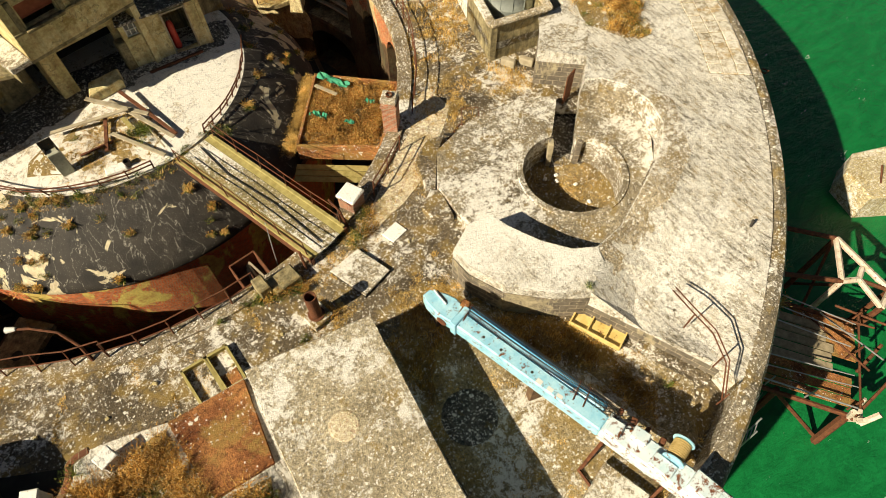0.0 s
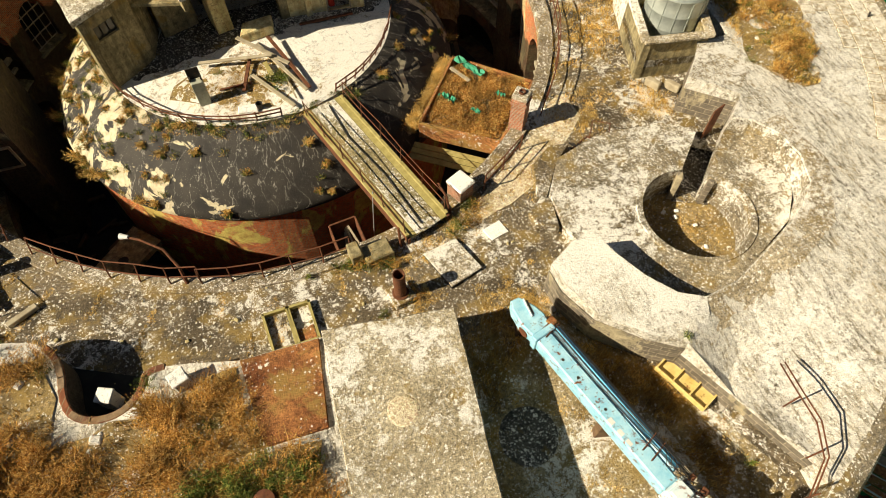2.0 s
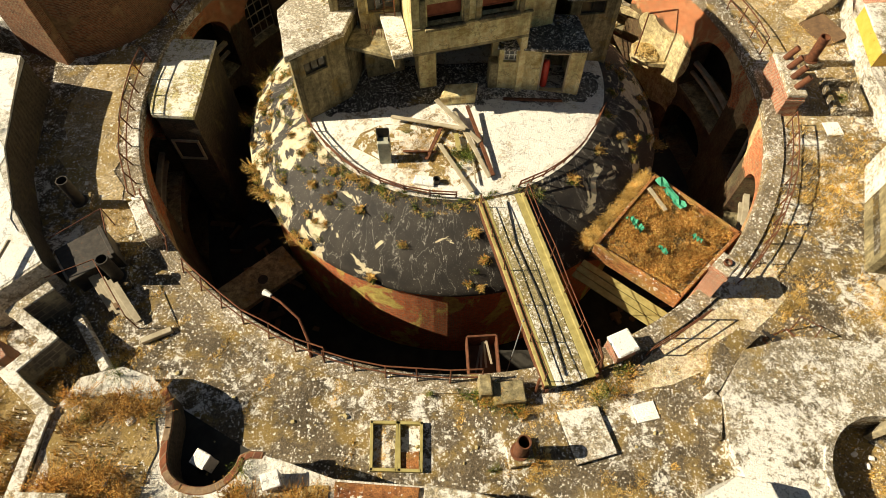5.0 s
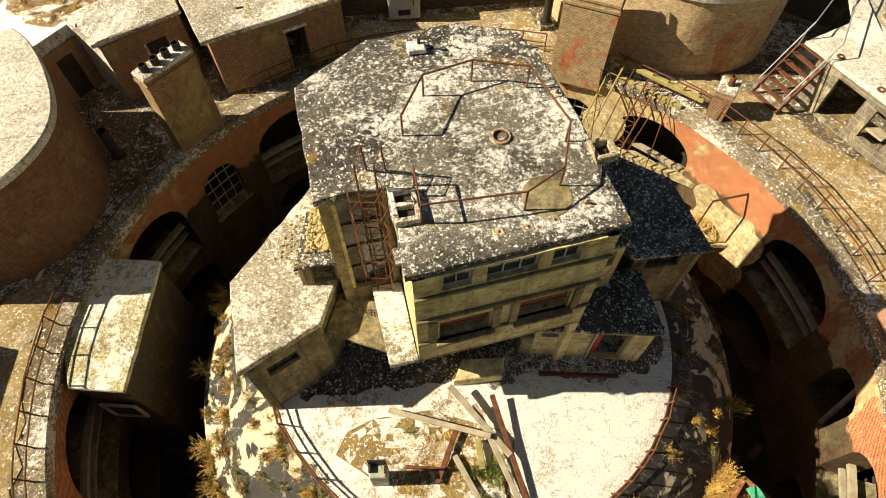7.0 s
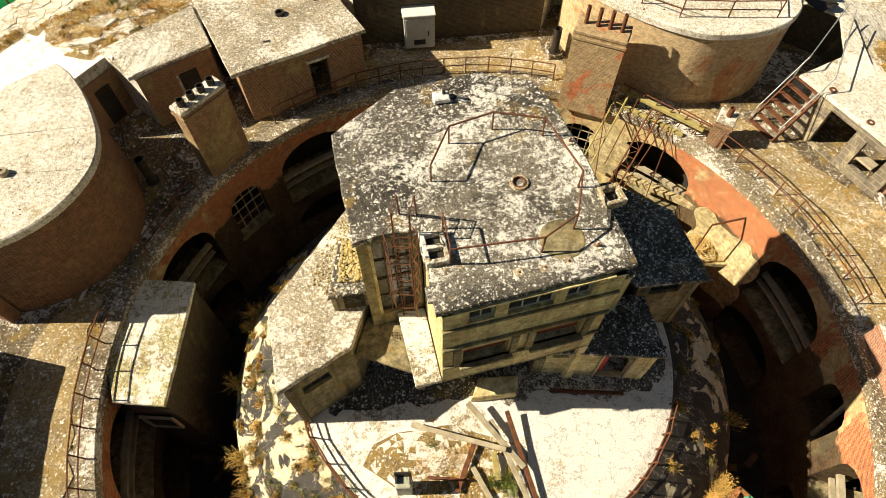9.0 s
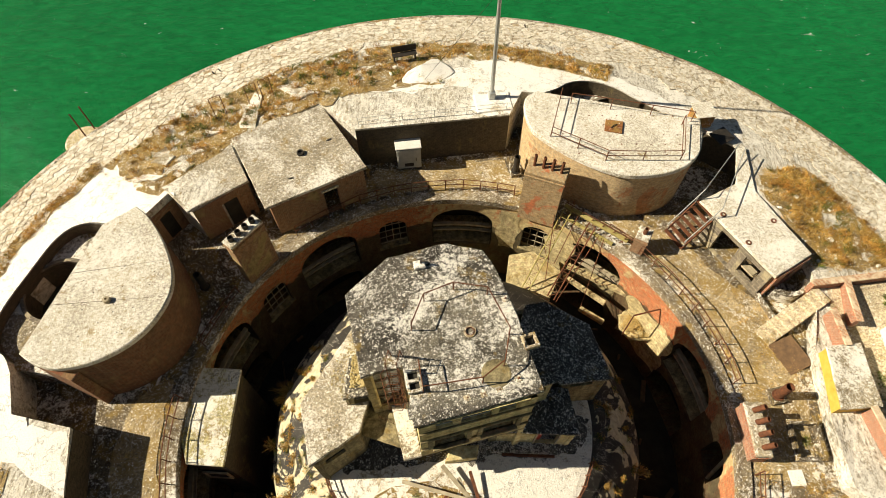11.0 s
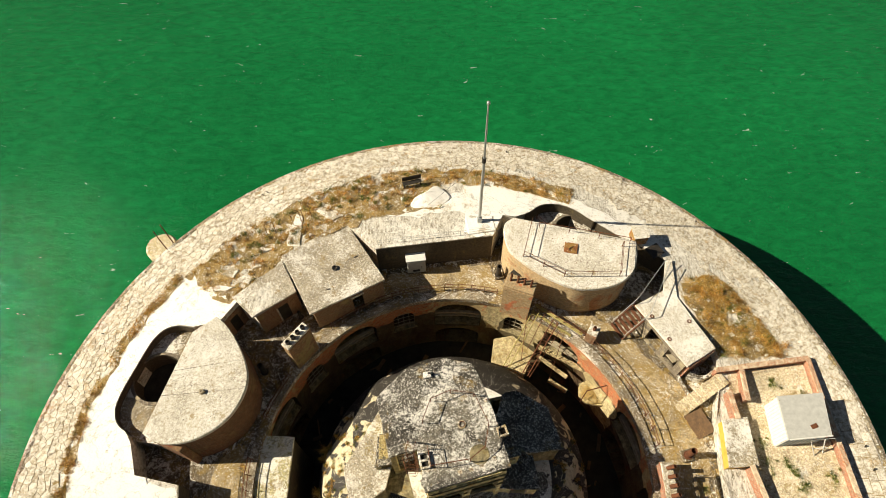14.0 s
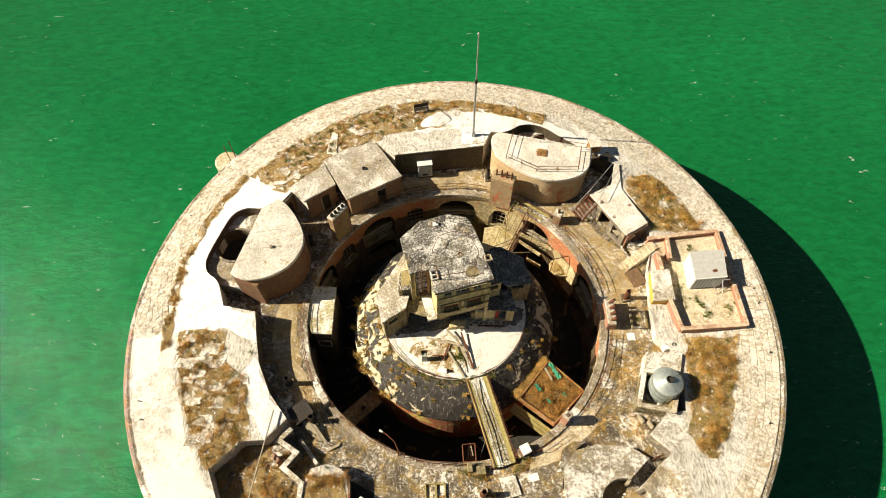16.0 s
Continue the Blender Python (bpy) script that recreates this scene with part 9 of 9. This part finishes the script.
# larger tufts that break the outline of the dome's shoulder and rim
for a, r, s in ((167, 9.9, 0.75), (171, 9.85, 0.6), (187.6, 8.9, 0.5), (184.7, 9.9, 0.7), (198.5, 8.8, 0.4), (202, 9.9, 0.7), (206, 9.85, 0.5), (210, 9.9, 0.75), (213, 9.8, 0.5), (225, 8.2, 0.4), (231.6, 8.3, 0.4), (242.8, 8.0, 0.4), (228, 9.9, 0.65), (232, 9.85, 0.45),
                (215.7, 7.3, 0.55), (228.3, 7.3, 0.4), (240.3, 7.05, 0.5), (236, 7.1, 0.45), (277, 8.15, 0.5), (251, 9.85, 0.4), (278, 9.8, 0.35), (349, 9.9, 0.6), (338.5, 8.0, 0.35), (327.5, 7.5, 0.45), (312.5, 7.5, 0.5)):
    x, y = pc(r, a)
    z, lean = shoulder_z(r) - 0.06, pc(0.35 * s, a)
    sprig(straw, x, y, z, s * 0.75, s * 0.7, 46, lean)
    sprig(russet, x, y, z, s * 0.6, s * 0.6, 22, lean)
    for _ in range(3):
        bush(green, x + blades.gauss(0, s * 0.22), y + blades.gauss(0, s * 0.22), z - 0.05, s * 0.38, s * 0.5, 190, 0.03)
for x, y, s in ((1.5, -14.9, 0.8), (1.9, -15.1, 0.7), (1.1, -15.0, 0.5), (2.4, -15.4, 0.5), (2.7, -16.9, 0.45), (6.2, -13.9, 0.5), (5.6, -14.6, 0.6)):
    bush(green, x, y, 0.0, s * 0.8, s * 0.7, 420, 0.026)
    sprig(russet, x + 0.2, y - 0.1, 0.0, s * 0.8, s * 0.7, 50)
for _ in range(420):
    x, y = blades.uniform(3.0, 11.0), blades.uniform(-28.5, -18.8)
    if inside((x, y), INNER) and math.hypot(x, y) > 18.5 and noise.noise((x * 0.9, y * 0.9, 17)) > 0.06:
        fuzz(straw, x, y, 0.02, blades.uniform(0.1, 0.35), 0.07, 50)
for x, y, r in BIG_BUSHES:
    for _ in range(4):
        px, py = x + blades.gauss(0, r * 0.5), y + blades.gauss(0, r * 0.5)
        if blades.random() < 0.4:
            bush(green, px, py, ground_z(px, py), r * 0.8, r * 0.7, 320, 0.028)
        sprig(russet, px, py, ground_z(px, py), r, r * 0.8, 60)
for x, y, n_ in ((23.4, 0.6, 9), (24.2, -0.4, 8), (22.4, 1.2, 6), (26.4, -0.2, 6), (24.0, 6.8, 7), (22.0, 2.6, 5), (21.6, -0.4, 5)):
    for _ in range(n_):
        px, py = x + blades.gauss(0, 0.35), y + blades.gauss(0, 0.3)
        bush(green, px, py, parapet_z(px, py) + 0.05, blades.uniform(0.12, 0.3), 0.2, 90, 0.026)
for k in range(10):
    bush(green, blades.uniform(0.1, 1.0), blades.gauss(-4.9, 0.3), 0.6, 0.25, 0.3, 140, 0.024)
# golden clumps on the deck: in its radial joints and round things that stand on it
for a in (-128, -121, -113, -104, -97, -88, -80, -73, -45, -38, -30, -22, -14, -3, 6, 20, 30, 44, 62, 75, 95, 110, 186, 197, 208, 218, 226):
    r0 = blades.uniform(14.95, 15.6)
    for k in range(blades.randint(5, 16)):
        x, y = pc(r0 + k * 0.2, a + blades.gauss(0, 0.25))
        if inside((x, y), INNER):
            fuzz(straw, x, y, 0.0, blades.uniform(0.06, 0.18), blades.uniform(0.05, 0.1), 44)
for cx_, cy_, sx_, sy_, n_ in ((6.0, -18.7, 0.9, 0.5, 60), (6.9, -19.4, 0.5, 0.8, 50), (4.0, -15.3, 0.7, 0.3, 24), (5.9, -14.3, 0.5, 0.3, 24), (2.9, -17.2, 0.4, 0.4, 22), (8.6, -21.6, 0.5, 0.9, 60), (9.8, -24.2, 0.4, 1.2, 70), (16.2, -5.8, 0.5, 0.9, 40), (15.9, -11.0, 0.6, 0.5, 30),
                             (17.6, 4.8, 0.5, 1.0, 40), (16.4, 2.6, 0.8, 0.9, 24), (-13.2, -8.0, 0.6, 0.5, 26), (-12.0, -13.6, 0.7, 0.5, 30), (12.4, -5.6, 0.2, 1.2, 24), (13.0, -10.9, 0.5, 0.6, 22), (-15.6, 1.0, 0.5, 1.2, 18), (19.6, -1.0, 0.4, 1.2, 40), (18.9, -3.6, 0.7, 0.4, 30)):
    for _ in range(n_):
        x, y = cx_ + blades.gauss(0, sx_), cy_ + blades.gauss(0, sy_)
        if inside((x, y), INNER) and math.hypot(x, y) > 14.9:
            fuzz(straw, x, y, 0.0, blades.uniform(0.12, 0.3), blades.uniform(0.06, 0.13), 64)
bed = Mesh()
made = 0
bed_inner = [(9.02 + (x - 9.02) * 0.88, -7.7 + (y + 7.7) * 0.88) for x, y in pb]
while made < 400:
    x, y = blades.uniform(6.1, 12.0), blades.uniform(-10.4, -4.7)
    if inside((x, y), bed_inner) and noise.noise((x, y, 14)) > -0.32:
        bush(bed, x, y, -1.2, 0.32, blades.uniform(0.25, 0.58), 170, 0.028)
        made += 1
for _ in range(60):
    t = blades.random()
    x, y = 9.0 + (6.05 - 9.0) * t, -4.6 + (-8.2 + 4.6) * t
    sprig(straw, x - 0.35, y + 0.3, -1.5, 0.5, 0.45, 40)
stuff("planter_growth", bed, BEDPLANT, "dense russet dead growth filling the hanging planter", "plants")
for a, r, z in ((-47.6, 30.85, -0.4), (-48.4, 30.9, -0.9), (-50.2, 30.9, -1.0), (-52.0, 30.9, -1.2), (-53.6, 30.9, -0.6), (-57.5, 30.9, -0.5)):
    for _ in range(5):
        sprig(straw, *pc(r + 0.05, a + blades.gauss(0, 0.25)), z + blades.gauss(0, 0.25), 0.35, 0.25, 26, pc(0.15, a))
stuff("dry_grass", straw, STRAW, "tufts of bleached dry grass", "grass")
stuff("russet_scrub", russet, RUSSET, "rust-brown dead scrub on the parapet", "scrub")
stuff("green_weeds", green, LEAFGREEN, "clumps of green and dry weeds", "weeds")

# ---- loose slabs and rocks on the parapet ----
for loop in ([(-18.93, 14.89), (-18.05, 15.65), (-17.38, 15.15), (-17.67, 14.46)], [(-17.57, 14.17), (-16.87, 14.76), (-15.84, 14.33), (-16.37, 13.74)], [(-19.94, 13.47), (-19.02, 14.0), (-17.48, 13.73), (-18.04, 13.2)],
             [(-14.01, 18.86), (-13.66, 21.08), (-12.9, 20.6), (-12.72, 17.44), (-13.84, 17.48)], [(-16.23, 17.67), (-14.95, 17.21), (-15.91, 16.89)], [(-12.37, 21.49), (-11.15, 21.73), (-9.25, 20.4), (-10.46, 20.0)], [(-17.0, 16.1), (-16.2, 16.3), (-15.5, 15.6), (-16.3, 15.3)]):
    loop = ragged(loop, 0.14, 0.35)
    tops = [parapet_z(*p) + 0.13 + random.uniform(-0.015, 0.015) for p in loop]
    single("stone_slab", Mesh().prism(loop, min(tops) - 0.4, tops, 0.05), SPATTERED, "pale flat stone slab lying among dry weeds", "stone slab", "slabs in the weeds")
wedge = ragged([(-4.1, 20.7), (-3.4, 22.3), (-1.3, 23.6), (-0.4, 22.6), (-0.8, 21.3)], 0.2, 0.4)
single("rock_mound", Mesh().prism(wedge, 2.6, [3.15 + 0.5 * max(0.0, 1 - math.dist(p, (-2.4, 22.6)) / 2.2) for p in wedge], 0.12), LIMEWASH, "rough whitened rock mound by the mast", "rock")
rocks = Mesh()
for key, count in (("north", 120), ("west", 130), ("mast", 40), ("north_east", 70), ("south_east", 90), ("scrub", 110)):
    xs, ys = [p[0] for p in SOILS[key]], [p[1] for p in SOILS[key]]
    for _ in range(count):
        x, y = blades.uniform(min(xs), max(xs)), blades.uniform(min(ys), max(ys))
        if inside((x, y), SOILS[key]) and not inside((x, y), INNER):
            s = min(0.36, 0.06 + blades.expovariate(12))
            rocks.box(x, y, parapet_z(x, y) - 0.02, s, s * blades.uniform(0.5, 1), 0.05 + s * 0.3, blades.uniform(0, 180), s * 0.3, (blades.uniform(-12, 12), blades.uniform(-12, 12)))
stuff("loose_rocks", rocks, LIMEWASH, "pale loose rocks and broken cement in the dry earth", "rocks")
chips = Mesh()
for _ in range(900):
    a, r = blades.uniform(0, 360), blades.uniform(14.9, 19.5)
    x, y = pc(r, a)
    if inside((x, y), INNER):
        s = min(0.3, 0.025 + blades.expovariate(28))
        chips.box(x, y, 0.0, s, s * blades.uniform(0.4, 1), s * 0.5, blades.uniform(0, 180), s * 0.2)
stuff("deck_chips", chips, RUBBLE, "small chips of stone and mortar strewn over the deck", "debris")

single("long_pole", Mesh().tube([(-15.5, -10.4, 2.2), (-16.0, -14.0, 2.05), (-16.45, -17.6, 1.95), (-16.7, -19.6, 1.9)], 0.06, 7), OLDWOOD, "long grey timber pole laid across the walled recess", "pole")
for _ in range(26):
    x, y = blades.uniform(-24.5, -17.5), blades.uniform(-15.0, -3.5)
    if inside((x, y), SOILS["west"]):
        w = blades.uniform(0.45, 1.0)
        loop = ragged([(x - w, y - w * 0.5), (x + w * 0.9, y - w * 0.6), (x + w, y + w * 0.5), (x - w * 0.8, y + w * 0.6)], 0.25, 0.3)
        tops = [parapet_z(*p) + 0.09 for p in loop]
        single("stone_slab", Mesh().prism(loop, min(tops) - 0.3, tops, 0.04), SPATTERED, "pale flat stone slab lying among dry weeds", "stone slab", "slabs in the weeds")

# ---- stones of the rim paving ----
paving = bpy.data.objects["parapet"]
rest_of_paving, joints_earth, joint_grass = Mesh(), Mesh(), Mesh()
count = 0


def lay(loop, single_):
    """One paving stone, bedded on the parapet in a skirt of earth."""
    global count
    if any(inside(p, INNER) for p in loop):
        return
    loop = ccw(loop)
    cx_, cy_ = sum(p[0] for p in loop) / len(loop), sum(p[1] for p in loop) / len(loop)
    wide = [(p[0] + (p[0] - cx_) * 0.09, p[1] + (p[1] - cy_) * 0.09) for p in loop]
    low_ = random.uniform(0.004, 0.010)
    joints_earth.add([(*p, parapet_z(*p) + low_) for p in wide], [tuple(range(len(wide)))])
    lift = random.uniform(0.022, 0.05)
    tops = [parapet_z(*p) + lift + random.uniform(-0.008, 0.008) for p in loop]
    stone = Mesh().prism(loop, min(tops) - 0.3, tops, 0.012)
    if blades.random() < (0.5 if cx_ < -12 else 0.12):
        q = blades.choice(wide)
        fuzz(joint_grass, *q, parapet_z(*q), 0.16, 0.07, 26)
    if single_ and count < 300:
        ob = link_mesh("stone", stone, GRANITESTONE)
        ob.parent = paving
        count += 1
    else:
        rest_of_paving.add(stone.v, stone.f)


def cell(seed, others, box):
    """What lies nearer to one seed than to its neighbours, less half a joint."""
    poly = box
    for q in others:
        d = q - seed
        mid_, reach = (seed + q) / 2 - d.normalized() * 0.013, d
        out = []
        for p0, p1 in zip(poly, poly[1:] + poly[:1]):
            s0, s1 = (p0 - mid_).dot(reach), (p1 - mid_).dot(reach)
            if s0 <= 0:
                out.append(p0)
            if (s0 < 0 < s1) or (s1 < 0 < s0):
                out.append(p0.lerp(p1, s0 / (s0 - s1)))
        poly = out
        if len(poly) < 3:
            return []
    return poly


# coursed stones on the east and south-east rim
for j in range(6):
    a = -38.0
    r0, r1 = 26.25 + j * 0.62, 26.25 + j * 0.62 + 0.57
    while a < 8.0:
        wide_ = math.degrees(random.uniform(0.5, 1.05) / 28.5)
        mid_a = a + wide_ / 2
        if (mid_a > -22 or j > 2 or (j > 1 and mid_a > -27)) and not any(inside(pc((r0 + r1) / 2, mid_a), SOILS[key]) for key in SOILS):
            g = math.degrees(0.025 / 28.5)
            w_ = [random.uniform(-0.03, 0.03) for _ in range(4)]
            lay([pc(r0 + w_[0], a + g), pc(r1 + w_[1], a + g), pc(r1 + w_[2], a + wide_ - g), pc(r0 + w_[3], a + wide_ - g)], mid_a < 0)
        a += wide_
# crazy paving elsewhere: along the ring and out from it, in metres
seeds = {}
columns, rows_ = 372, 8
for i in range(columns):
    for j in range(-1, rows_ + 1):
        seeds[i, j] = Vector(((i + 0.5 + 0.5 * (j % 2) + random.uniform(-0.47, 0.47)) * 0.488, (j + 0.5 + random.uniform(-0.47, 0.47)) * 0.49))
for (i, j), p in seeds.items():
    a = -20 + math.degrees(p.x / 29.0)
    if not 0 <= j < rows_ or random.random() < 0.02 or a < 8 or a > 294 - 6 * (j < 3) or 186 < a < 240:
        continue
    others = [seeds[i + di, j + dj] for di in (-2, -1, 0, 1, 2) for dj in (-2, -1, 0, 1, 2) if (di or dj) and (i + di, j + dj) in seeds]
    poly = cell(p, others, [p + Vector(c) for c in ((-0.65, -0.65), (0.65, -0.65), (0.65, 0.65), (-0.65, 0.65))])
    poly = [q for k, q in enumerate(poly) if (q - poly[k - 1]).length > 0.06]
    if len(poly) < 3:
        continue
    flat = [pc(26.2 + min(q.y, 3.92), -20.0 + math.degrees(q.x / 29.0)) for q in poly]
    if j == 0 and noise.noise((p.x * 0.3, 0, 6)) < 0.1 or j == 1 and noise.noise((p.x * 0.3, 3, 6)) < -0.2:
        continue
    if any(inside(flat[0], SOILS[key]) for key in SOILS):
        continue
    lay(flat, False)
laid = link_mesh("stones", rest_of_paving, GRANITESTONE)
laid.parent = paving
tagged(laid, kind="stuff")
earth = link_mesh("joint_earth", joints_earth, BEDDING)
earth.parent = paving
tagged(earth, kind="stuff")
stuff("joint_grass", joint_grass, STRAW, "dry golden grass in the joints of the rim paving", "grass")
